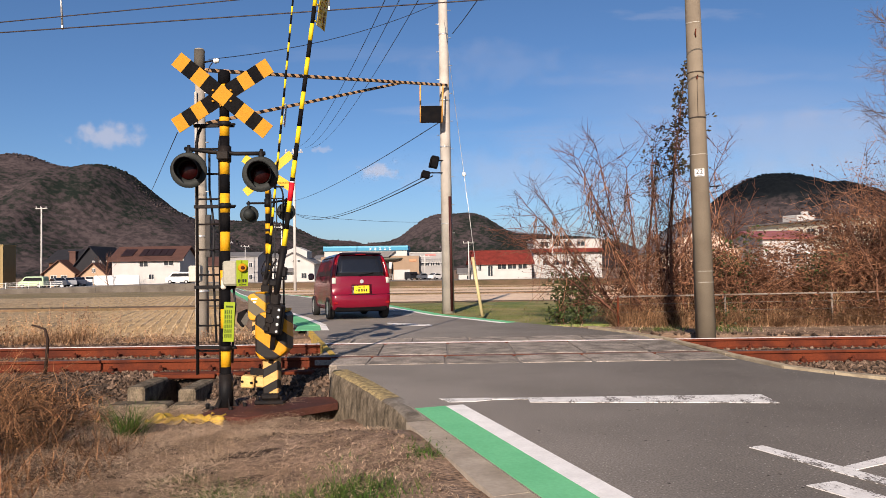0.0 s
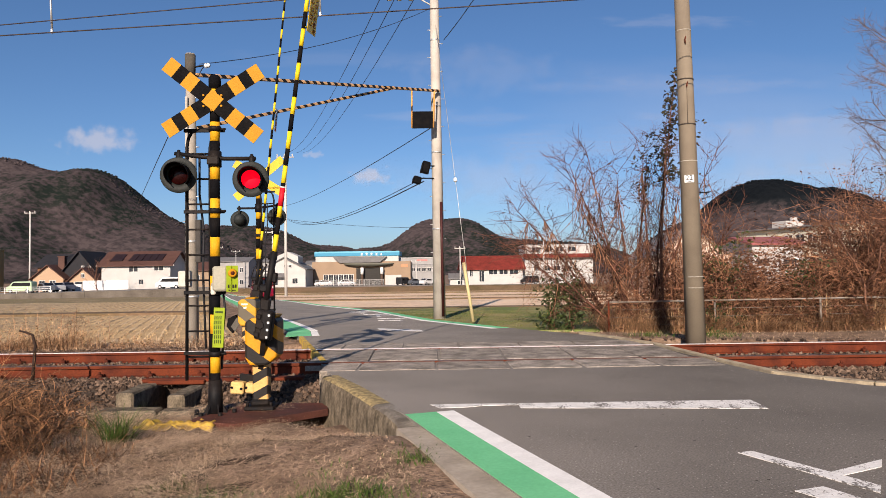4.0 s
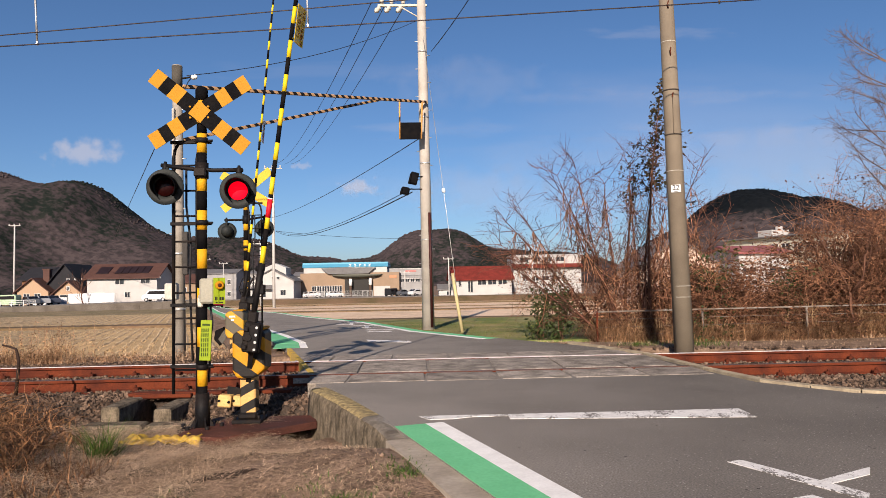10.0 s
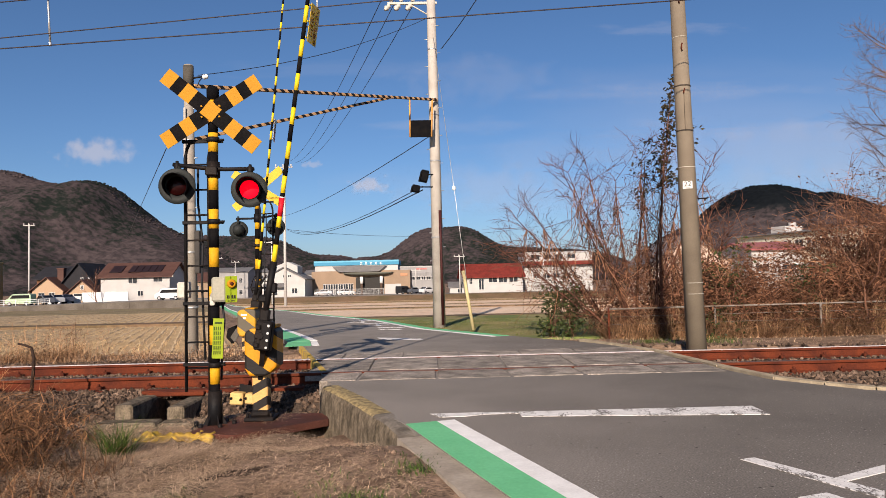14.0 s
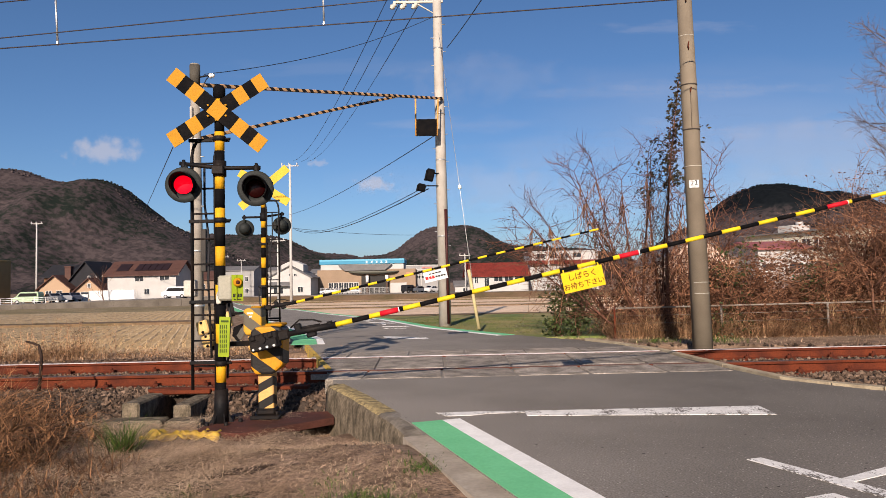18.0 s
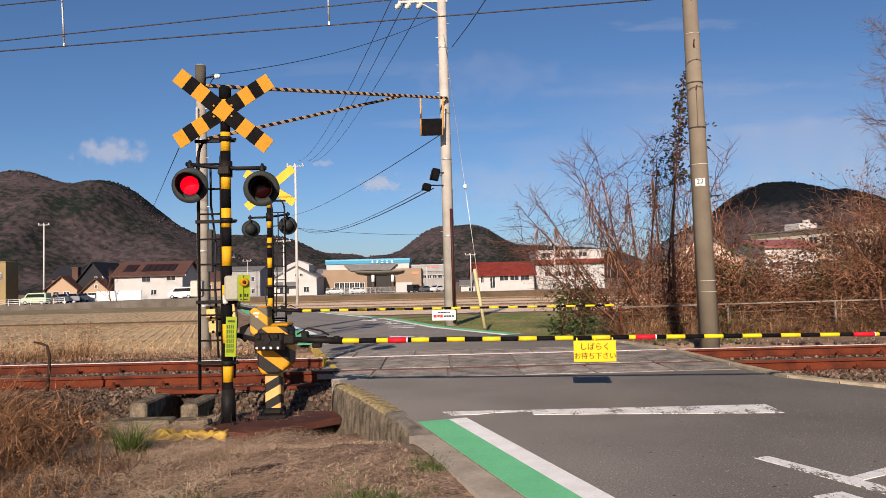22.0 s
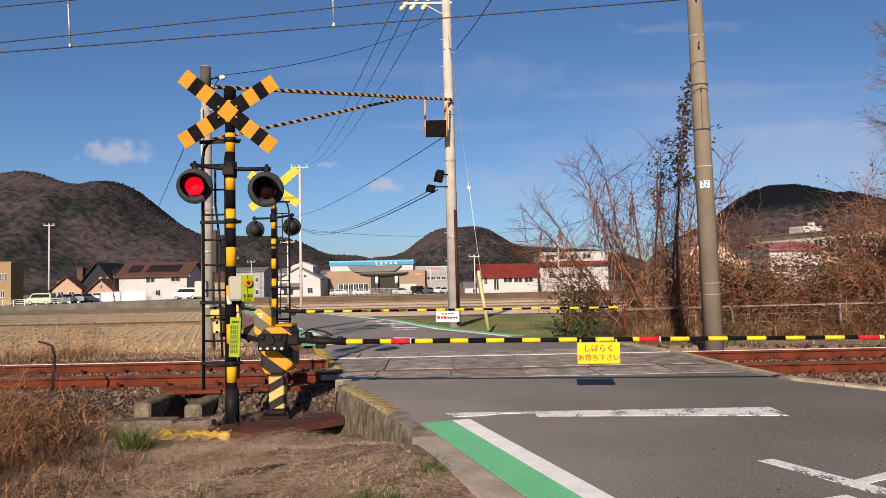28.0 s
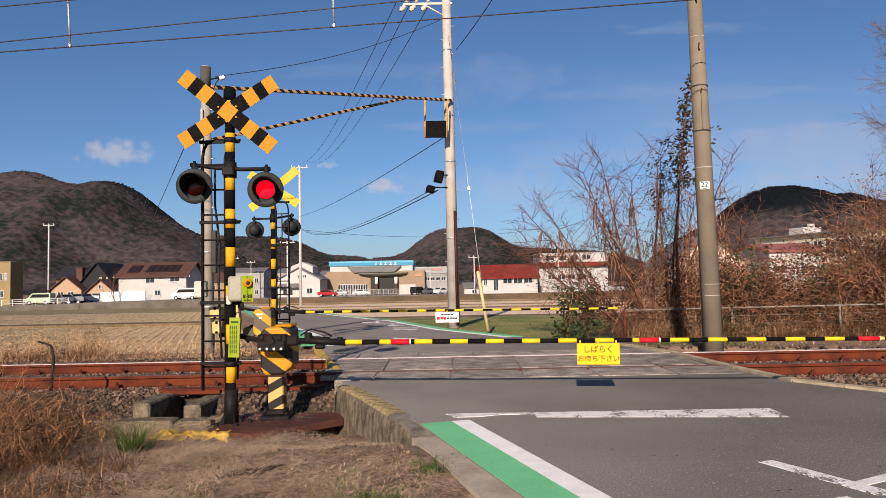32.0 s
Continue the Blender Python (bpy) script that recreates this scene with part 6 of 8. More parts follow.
def build_fields():
    strawsoil = mat("straw_soil", (0.52, 0.365, 0.19), 0.97, col2=(0.40, 0.275, 0.14), scale=0.8, fine=12, var=0.25, bump=0.3)
    pale, brown = "harvested rice field with pale stubble", "brown grassy bank between fields"
    for y0, y1, material, name, lab, lift in ((14.4, 29.5, strawsoil, "rice_field", pale, -0.045), (29.5, 31.6, bank, "field_bank", brown, 0.06), (31.6, 56.0, strawsoil, "rice_field", pale, 0.04), (56.0, 92.0, verge, "field_bank", "brown-green grassy bank below the wall", 0.05)):
        field(name, [(-1.6 * y0 - 25, y0), (edge(0, y0) - 0.9, y0), (edge(0, y1) - 0.9, y1), (-1.6 * y1 - 25, y1)], material, lab, lift)
    field("grass_verge", [(edge(1, 15.0) + 0.15, 15.0), (7, 15.0), (7.5, 31.0), (edge(1, 31.0) + 0.15, 31.0)], turf, "short green and yellow grass beside the road", 0.05)
    for y0, y1, material, name, lab, lift in ((31.0, 33.0, bank, "field_bank", brown, 0.06), (33.0, 50.0, paddy, "rice_field", pale, 0.04), (50.0, 52.5, bank, "field_bank", brown, 0.12), (52.5, 66.0, paddy, "rice_field", pale, 0.05),
                                              (66.0, 68.0, bank, "field_bank", brown, 0.10), (68.0, 92.0, paddy, "rice_field", pale, 0.06), (92.0, 96.0, bank, "field_bank", brown, 0.18), (96.0, 119.0, stubble, "rice_field", pale, 0.08)):
        field(name, [(edge(1, y0) + 0.3, y0), (25 + 0.5 * y0, y0), (25 + 0.5 * y1, y1), (edge(1, y1) + 0.3, y1)], material, lab, lift)
    # ridges left by the drills, paler than the soil between them
    rows, shift = Mesh(), random.Random(5)
    for y0, y1, ox, count, gap, dz in ((14.55, 29.2, -3.6, 190, 0.30, -0.183), (31.9, 55.6, -9.8, 150, 0.42, -0.098)):
        for row in range(count):
            last = None
            for k in range(26):
                y = y0 + k * (y1 - y0) / 25
                x = ox - row * gap - 0.338 * (y - y0) + shift.gauss(0, 0.012)
                w = gap * 0.28 + shift.uniform(-0.03, 0.03)
                z = road_z(y) + dz
                cur = [(x - w, y, z - 0.01), (x, y, z + 0.02 + shift.uniform(-0.010, 0.012)), (x + w, y, z - 0.01)]
                if last and x < edge(0, y) - 1.0:
                    rows.add(last + cur, [(0, 1, 4, 3), (1, 2, 5, 4)], 0, False)
                last = cur
    tagged(rows.ob("stubble_rows", stubble), "straight rows of pale rice stubble", "stubble", kind="stuff")
    # rows of cut stalks nearest the track
    rnd = random.Random(21)
    m = Mesh()
    d = Vector((-0.32, 0.947, 0))
    for row in range(150):
        ox = -4.8 - row * 0.30
        for k in range(95):
            p = Vector((ox, 14.7, 0)) + d * (k * 0.21 + rnd.uniform(-0.05, 0.05))
            if p.y > 29.3 or p.x > edge(0, p.y) - 0.7 or rnd.random() < 0.25:
                continue
            z = road_z(p.y) - 0.187
            for _ in range(6 if p.y < 20 else 3):
                a = rnd.uniform(0, 6.3)
                h, w = rnd.uniform(0.04, 0.10) * (1.0 if p.y < 18 else 0.7), rnd.uniform(0.004, 0.009)
                q = p + Vector((rnd.gauss(0, 0.04), rnd.gauss(0, 0.04), 0))
                s = Vector((math.cos(a) * w, math.sin(a) * w, 0))
                t = Vector((rnd.gauss(0, 0.04), rnd.gauss(0, 0.04), h))
                m.add([(q.x - s.x, q.y - s.y, z), (q.x + s.x, q.y + s.y, z), (q.x + t.x, q.y + t.y, z + h)], [(0, 1, 2)])
    tagged(m.ob("rice_stalks", mat("cut_stalks", (0.46, 0.32, 0.17), 0.95, scale=1, fine=9, var=0.15, bump=0, pick=0.4)), "rows of pale cut rice stalks", "stubble", kind="stuff")
    # road across the plain and the walls beside it
    m = Mesh()
    m.box((-20, 125.5, -1.95), (170, 6.0, 1.3))
    structure("cross_road", m, asphalt, "grey asphalt road across the plain", "road")
    m = Mesh()
    m.prism([(-105, 118.6, -2.5), (-105, 122.49, -2.5), (-105, 122.49, -1.33), (-105, 121.3, -1.45), (-105, 119.6, -2.05)], (170, 0, 0))
    structure("road_bank", m, bank, "brown earth bank below the cross road", "bank")
    m, k = Mesh(), -115
    while k < -29.5:
        top = -1.1 + 0.0165 * (k + 59)
        m.box((k + 1.495, 93.0, (top - 2.43) / 2), (2.988, 0.2, top + 2.43), 0, 0.006)
        k += 3.0
    structure("field_wall", m, mat("weathered_wall", (0.135, 0.117, 0.097), 0.95, col2=(0.085, 0.072, 0.058), scale=0.6, fine=10, var=0.2), "low weathered concrete wall behind the fields", "wall")
    # yard behind the wall, rising to one side
    m = Mesh()
    m.prism([(-70, 93.12, -2.6), (-33, 93.12, -2.6), (-33, 93.12, -0.80), (-70, 93.12, -1.39)], (0, 18.7, 0))
    structure("yard", m, mat("yard_gravel", (0.24, 0.22, 0.20), 0.95, scale=1, fine=12, var=0.15), "pale gravel yard behind the low wall", "ground")
    # white railing on the wall
    f = thing("wall_railing", (-59.5, 93.0, -1.12), "white metal railing on top of the wall", "railing")
    for k in range(7):
        m = Mesh()
        m.box((k * 1.5, 0, 0.42 + 0.0165 * k * 1.5), (0.06, 0.06, 0.84))
        part("post", m, signwhite, f)
    for z in (0.3, 0.55, 0.8):
        m = Mesh()
        m.prism([(0, -0.02, z - 0.02), (9.0, -0.02, z + 0.13), (9.0, -0.02, z + 0.17), (0, -0.02, z + 0.02)], (0, 0.04, 0))
        part("rail", m, signwhite, f)
    # pale railing before the shop
    f = thing("roadside_railing", (-21.5, 128.75, -1.33), "pale metal railing before the shop", "railing")
    for k in range(15):
        m = Mesh()
        m.box((k * 0.9, 0, 0.6), (0.07, 0.06, 1.2))
        part("post", m, railgrey, f)
    for z in (0.3, 1.17):
        m = Mesh()
        m.box((6.3, 0, z), (12.6, 0.04, 0.05))
        part("rail", m, railgrey, f)
    m = Mesh()
    for k in range(84):
        m.box((k * 0.15, 0, 0.73), (0.025, 0.025, 0.86))
    part("pickets", m, railgrey, f)


# ---- buildings ----
wallwhite = mat("white_render", (0.43, 0.42, 0.405), 0.85, col2=(0.385, 0.375, 0.36), scale=0.7, fine=12, var=0.05, bump=0.05)
palegrey = mat("pale_grey_wall", (0.29, 0.285, 0.28), 0.85, col2=(0.25, 0.245, 0.24), scale=0.7, fine=12, var=0.06, bump=0.05)
walltan = mat("tan_tile_wall", (0.265, 0.19, 0.13), 0.85, col2=(0.235, 0.168, 0.115), scale=0.6, fine=8, var=0.08, bump=0.05)
wallyel = mat("cream_yellow_wall", (0.25, 0.185, 0.09), 0.85, scale=0.6, var=0.06)
roofbrown = mat("brown_roof", (0.085, 0.043, 0.034), 0.7, scale=1, fine=6, var=0.12)
roofdark = mat("dark_slate_roof", (0.022, 0.022, 0.026), 0.8, scale=1, fine=6, var=0.15)
roofred = mat("red_tile_roof", (0.17, 0.028, 0.02), 0.8, scale=1, fine=5, var=0.2)
roofgrey = mat("grey_roof", (0.15, 0.145, 0.145), 0.7, scale=1, fine=6, var=0.12)
bluefascia = mat("blue_fascia", (0.05, 0.23, 0.36), 0.6, var=0.04)
timber = mat("brown_timber", (0.20, 0.10, 0.05), 0.8, var=0.15)
solar = mat("solar_panel", (0.022, 0.013, 0.014), 0.5, var=0.1)
paneglass = mat("window_glass", (0.03, 0.035, 0.042), 0.08, var=0.1, bump=0)
framewhite = mat("window_frame", (0.55, 0.54, 0.52), 0.6, var=0.05)


def build_window(parent, x, y, z, w, h, frame=framewhite):
    m = Mesh()
    t = 0.07
    m.box((x, y, z + h / 2), (w + t, 0.1, t))
    m.box((x, y, z - h / 2), (w + t, 0.14, t))
    m.box((x - w / 2, y, z), (t, 0.1, h - t))
    m.box((x + w / 2, y, z), (t, 0.1, h - t))
    m.box((x, y, z), (t * 0.8, 0.08, h - t))
    o = part("window", m, frame, parent)
    m = Mesh()
    m.box((x, y + 0.03, z), (w - t, 0.03, h - t))
    part("pane", m, paneglass, o)


def build_house(loc, w, d, h, rh, wall, roof, label, rz=0.0, gable="x", over=0.5, windows=(), name="house"):
    """Walls with a gable roof; the ridge runs along x or y. Windows are (x, z, w, h) on the front."""
    b = thing(name, loc, label, "house", "houses", rz)
    m = Mesh()
    if gable == "x":
        m.prism([(-w / 2, 0, -1), (-w / 2, d, -1), (-w / 2, d, h), (-w / 2, d / 2, h + rh), (-w / 2, 0, h)], (w, 0, 0))
    elif gable == "y":
        m.prism([(-w / 2, 0, -1), (w / 2, 0, -1), (w / 2, 0, h), (0, 0, h + rh), (-w / 2, 0, h)][::-1], (0, d, 0))
    else:
        m.box((0, d / 2, h / 2 - 0.5), (w, d, h + 1))
    part("wall", m, wall, b)
    m = Mesh()
    t = 0.18
    if gable == "x":
        s = rh / (d / 2)
        for a, q in ((-over, d / 2), (d + over, d / 2)):
            za = h - s * over
            m.prism([(-w / 2 - over, a, za), (-w / 2 - over, q, h + rh), (-w / 2 - over, q, h + rh + t), (-w / 2 - over, a, za + t)][:: 1 if a < q else -1], (w + 2 * over, 0, 0))
    elif gable == "y":
        s = rh / (w / 2)
        for sg in (-1, 1):
            za = h - s * over
            m.prism([(sg * (w / 2 + over), -over, za), (0, -over, h + rh), (0, -over, h + rh + t), (sg * (w / 2 + over), -over, za + t)][::sg], (0, d + 2 * over, 0))
    else:
        m.box((0, d / 2, h + 0.1), (w + 2 * over, d + 2 * over, 0.25), 0, 0.05)
    part("roof", m, roof, b)
    for x, z, ww, hh in windows:
        build_window(b, x, -0.03, z, ww, hh)
    return b


def base_of(x, y, dz=0.0):
    return (x, y, road_z(y) - 0.1 + dz)


def build_town():
    # houses behind the low wall
    tanrender = mat("tan_render", (0.38, 0.265, 0.175), 0.85, var=0.08)
    build_house(base_of(-80.1, 120), 9.6, 3.6, 8.0, 0, wallyel, wallyel, "cream-yellow flat-roofed corner building", 0, "flat", 0.1, [(3.2, 5.6, 0.5, 1.2), (4.0, 5.6, 0.4, 1.2), (3.4, 2.6, 0.6, 1.2)])
    build_house(base_of(-68.0, 127), 6.6, 8, 5.5, 2.0, timber, roofdark, "timber house wing with a dark slate roof", 0, "x", 0.6, [(-1.6, 4.6, 1.0, 0.8), (1.0, 4.6, 1.0, 0.8)], "house_wing")
    h = build_house(base_of(-61.3, 122), 8.6, 9, 2.5, 5.2, roofdark, roofdark, "house with a steep dark slate-clad gable", 0, "y", 0.5, [(0.6, 5.0, 0.4, 0.5), (1.9, 5.0, 0.4, 0.5)])
    build_house(base_of(-59.2, 119), 4.6, 3, 2.7, 2.0, tanrender, roofbrown, "small gabled timber porch of a house", 0, "y", 0.5, [(0, 3.5, 0.5, 0.7), (0, 1.9, 2.8, 1.1)], "porch")
    h = build_house(base_of(-65.6, 120), 5.2, 6, 3.2, 2.1, tanrender, roofbrown, "gabled timber wing with a brick chimney", 0, "y", 0.5, [(-1.0, 2.3, 1.0, 0.9), (0.8, 2.3, 1.0, 0.9)], "house_wing")
    m = Mesh()
    m.box((0.9, 3, 4.8), (1.1, 1.0, 4.2), 0, 0.05)
    m.box((0.9, 3, 6.9), (1.3, 1.2, 0.2), 0, 0.03)
    part("chimney", m, roofbrown, h, "brown brick chimney")
    h = build_house(base_of(-50.7, 120), 11.7, 8, 5.3, 2.2, wallwhite, roofbrown, "white two-storey house with solar panels", 0, "x", 0.6,
                    [(-0.4, 4.6, 1.5, 1.1), (3.9, 4.7, 1.6, 1.0), (0.9, 2.3, 0.9, 0.9), (-3.8, 2.2, 1.6, 1.0)])
    for k, x in enumerate((-4.2, -3.2, -1.0, 0.15, 1.3, 2.45, 3.6)):
        m = Mesh()
        t = Matrix.Rotation(math.atan(2.2 / 4), 3, "X")
        m.box((x, 1.75, 5.3 + 1.75 * 0.55 + 0.28), (1.05, 2.5, 0.08), 0, 0.01, t)
        part("solar_panel", m, solar, h, "dark solar panel")
    m = Mesh()
    m.box((0, -0.35, 5.1), (13.2, 0.12, 0.25))
    part("gutter", m, boxwhite, h)
    build_house(base_of(-43.0, 128), 4.5, 6, 4.4, 1.4, walltan, roofbrown, "small house with a brown roof", 0, "x", 0.4, [(0, 3.0, 1.0, 1.0)])
    # white wall and parked cars
    for x0, x1, y in ((-61.5, -55.9, 112.0), (-55.85, -48.6, 112.4)):
        m = Mesh()
        top = -0.14 if x0 < -60 else 0.42
        m.box(((x0 + x1) / 2, y, (top - 2.2) / 2), (x1 - x0, 0.2, top + 2.2), 0, 0.03)
        structure("garden_wall", m, mat("bright_white_render", (0.62, 0.61, 0.60), 0.85, var=0.04), "white rendered garden wall", "wall")
    for x, y, lab, col, van, rz in ((-60.7, 104, "pale green minivan parked behind the wall", (0.34, 0.44, 0.29), True, 180), (-58.3, 105.9, "dark grey estate parked behind the wall", (0.10, 0.11, 0.13), False, 140),
                                    (-57.9, 108.0, "silver grey saloon parked behind the wall", (0.40, 0.41, 0.43), False, 140), (-57.4, 110.0, "dark blue saloon parked behind the wall", (0.06, 0.07, 0.10), False, 140),
                                    (-38.9, 104, "white minivan parked behind the wall", (0.70, 0.70, 0.69), True, 180)):
        c = build_small_car("parked_car", lab, col, van, 0.95)
        c.location, c.rotation_euler = (x, y, -1.39 + 0.01595 * (x + 70)), (0, 0, radians(rz))
    for x, y, lab, col, van, rz in ((-20.3, 131, "white hatchback parked before the shop", (0.6, 0.6, 0.6), False, 180), (-16.0, 131, "white saloon parked behind the railing", (0.6, 0.6, 0.6), False, 0),
                                    (-5.4, 131, "black minivan parked before the shop", (0.02, 0.02, 0.022), True, 60), (-3.4, 132.4, "dark grey saloon parked beside the minivan", (0.06, 0.062, 0.07), False, 40), (-0.9, 131.6, "white saloon parked at the end of the forecourt", (0.6, 0.6, 0.6), False, 50)):
        c = build_small_car("parked_car", lab, col, van, 0.82)
        c.location, c.rotation_euler = (x, y, -1.33), (0, 0, radians(rz))
    # white gabled house and the flats behind it
    h = build_house(base_of(-27.1, 128), 7.8, 9, 4.4, 2.05, wallwhite, roofgrey, "white gabled two-storey house beside the shop", 0, "y", 0.4, [(0.2, 4.9, 0.6, 0.5), (1.1, 4.9, 0.6, 0.5), (-2.0, 2.0, 1.8, 1.1), (2.0, 2.2, 1.0, 1.0)])
    m = Mesh()
    m.prism([(-2.0, 2.5, 5.4), (2.1, 2.5, 5.4), (2.1, 2.5, 6.8), (0.1, 2.5, 7.65), (-2.0, 2.5, 6.8)][::-1], (0, 5, 0))
    part("clerestory", m, wallwhite, h, "raised white clerestory gable")
    m = Mesh()
    m.prism([(-3.6, -1.2, 2.9), (0.4, -1.2, 2.9), (0.4, 0, 3.5), (-3.6, 0, 3.5)], (0, 0, 0.15))
    part("canopy", m, roofgrey, h)
    for k, (x, y, w, hh) in enumerate(((-47.5, 165, 8.5, 6.6), (-39.0, 175, 7.0, 6.6), (-30, 190, 9, 6.0))):
        build_house(base_of(x, y), w, 9, hh, 1.0, palegrey, roofgrey, "pale two-storey flats with small windows", 0, "x", 0.3, [(-w * 0.3 + j * w * 0.2, z, 0.8, 1.1) for j in range(4) for z in (1.8, 4.6)])
    # raised forecourt on which the cars stand
    m = Mesh()
    m.box((-11.5, 132.2, -1.83), (31, 7.2, 1.0))
    structure("forecourt", m, asphalt, "grey paved forecourt before the shop", "pavement")
    # shop with a blue fascia
    s = thing("shop", base_of(-13.75, 136), "tan single-storey shop with a blue fascia", "shop")
    m = Mesh()
    m.box((0, 6, 2.6), (19.2, 12, 6.4), 0, 0.05)
    part("wall", m, walltan, s)
    m = Mesh()
    m.box((-0.85, 5.2, 6.4), (16.2, 10, 1.2), 0, 0.03)
    part("parapet", m, wallwhite, s)
    m = Mesh()
    m.box((-0.85, 5.2, 7.18), (16.6, 10.4, 0.60), 0, 0.03)
    m.box((-0.85, 5.2, 7.65), (16.56, 10.36, 0.34), 1, 0.03)
    part("fascia", m, [bluefascia, mat("light_blue_trim", (0.12, 0.36, 0.50), 0.6, var=0.04)], s, "bright blue fascia with a lighter top band")
    for k in range(5):
        m = Mesh()
        m.box((0.1 + k * 0.95, -0.03, 7.40), (0.45, 0.06, 0.09))
        m.box((0.1 + k * 0.95, -0.03, 7.06), (0.45, 0.06, 0.09))
        m.box((0.1 + k * 0.95, -0.03, 7.23), (0.12, 0.05, 0.42))
        part("fascia_mark", m, signwhite, s)
    m = Mesh()
    m.prism([(-4.2, -0.6, 5.6), (3.6, -0.6, 5.6), (5.0, -0.6, 6.75), (-5.5, -0.6, 6.75)][::-1], (0, 3, 0))
    part("upper_canopy", m, roofgrey, s, "grey flared canopy")
    m = Mesh()
    m.lathe([(0, 2.4), (0.35, 4.7), (0.6, 4.9), (0.62, 0.0)], (1.45, -1.0, 4.85), (0, 0, 1), 28)
    m.v = [(x, -0.3 + (y + 1.0) * 0.32, z) for x, y, z in m.v]
    part("porch_roof", m, mat("porch_grey", (0.13, 0.13, 0.105), 0.7, var=0.06), s, "rounded porch roof")
    for x in (0.25, 4.05):
        m = Mesh()
        m.cyl((x, -1.1, -0.5), (x, -1.1, 4.8), 0.26, n=14)
        col = part("column", m, mat("dark_column", (0.08, 0.05, 0.035), 0.7), s)
        m = Mesh()
        m.cyl((x, -1.1, 3.3), (x, -1.1, 4.6), 0.31, n=14)
        part("column_head", m, signwhite, col)
    m = Mesh()
    m.box((1.7, -0.02, 2.1), (5.4, 0.1, 4.8))
    part("entrance", m, mat("dark_entrance", (0.02, 0.018, 0.016), 0.4, var=0.1), s, "dark glazed entrance")
    for k in range(6):
        build_window(s, -6.9 + k * 0.98, -0.03, 2.0, 0.9, 2.6)
    m = Mesh()
    m.box((6.2, -0.04, 2.0), (3.2, 0.08, 2.2), 0, 0.02)
    part("shutter", m, wallwhite, s, "pale roller shutter")
    m = Mesh()
    m.box((8.4, -0.05, 4.9), (1.4, 0.08, 0.5), 0, 0.02)
    part("wall_sign", m, mat("faded_orange_sign", (0.45, 0.22, 0.12), 0.6, var=0.08), s, "small faded orange wall sign")
    h = build_house(base_of(-3.0, 158), 9.5, 10, 6.7, 0, palegrey, wallwhite, "white commercial building with a parapet rail", 0, "flat", 0.1, [(-3.6 + k * 1.2, 4.2, 0.9, 0.8) for k in range(7)])
    m = Mesh()
    for k in range(24):
        m.box((-3.9 + k * 0.36, -0.4, 5.0), (0.06, 0.06, 1.0))
    for z in (4.5, 5.5):
        m.box((0.2, -0.4, z), (8.6, 0.06, 0.08))
    part("balustrade", m, railgrey, h, "grey balcony balustrade")
    m = Mesh()
    m.box((0.8, -0.08, 6.3), (2.4, 0.08, 0.35))
    part("wall_sign", m, mat("pale_red_lettering", (0.5, 0.2, 0.18), 0.6), h)
    # red-roofed house
    h = build_house(base_of(11.3, 126), 10.6, 8, 4.0, 2.2, wallwhite, roofred, "white house with a red tiled roof", 4, "x", 0.5, [(-0.2, 3.35, 1.6, 0.95), (1.7, 3.35, 1.6, 0.95), (3.6, 3.35, 1.6, 0.95), (-2.3, 2.6, 0.9, 2.0), (-4.2, 3.2, 0.6, 1.2)])
    m = Mesh()
    m.prism([(-5.4, -0.3, 3.7), (-2.9, -0.3, 3.7), (-4.6, 3.9, 6.2), (-5.5, 3.9, 6.2)], (0, 0, 0.16))
    part("side_roof", m, roofred, h, "red side slope of the roof")
    h = build_house(base_of(4.6, 127), 2.6, 5, 2.2, 0.8, wallwhite, roofgrey, "low white annexe beside the red roof", 0, "x", 0.3, [(0.5, 1.5, 0.8, 0.7)])
    h = build_house(base_of(24.2, 132), 13.0, 9, 8.3, 0, wallwhite, wallwhite, "white flat-roofed building with a red band", 0, "flat", 0.2, [(-4.4 + k * 2.3, 7.6, 1.6, 0.9) for k in range(4)] + [(-4.2 + k * 1.9, 4.0, 1.3, 0.9) for k in range(4)])
    m = Mesh()
    m.prism([(-6.9, -1.0, 6.0), (6.7, -1.0, 6.0), (6.7, 0, 6.6), (-6.9, 0, 6.6)], (0, 0, 0.16))
    part("lean_to_roof", m, roofred, h, "red lean-to roof band")
    # buildings behind the thicket
    h = build_house((22.5, 60, -1.0), 6.8, 7, 3.2, 2.3, mat("pinkish_render", (0.55, 0.42, 0.34), 0.85, var=0.06), roofgrey, "pinkish gabled house behind the thicket", 0, "y", 0.4, [(0.3, 1.9, 1.0, 1.0)])
    h = build_house((34.1, 68, -0.6), 5.0, 8, 4.0, 0.75, wallwhite, mat("faded_pink_roof", (0.26, 0.085, 0.085), 0.6, scale=1, fine=6, var=0.1), "white house with a red metal roof", 0, "x", 0.4, [(-1.5, 2.2, 1.4, 0.8), (1.2, 2.2, 1.4, 0.8)])
    h = build_house((49.5, 95.5, -2.0), 20.0, 9, 8.45, 0, mat("pale_concrete_wall", (0.52, 0.50, 0.40), 0.85, var=0.06), roofgrey, "long pale flat-roofed school building", -75, "flat", 0.6, [(-8.4 + k * 2.1, z, 1.5, 1.3) for k in range(9) for z in (3.6, 6.9)])
    m = Mesh()
    m.box((-2.2, 1.9, 9.1), (2.8, 3.0, 1.05), 0, 0.05)
    m.cyl((-1.6, 2.4, 9.6), (-1.6, 2.4, 10.15), 0.5, n=14)
    part("roof_housing", m, wallwhite, h, "white housing and tank on the roof")


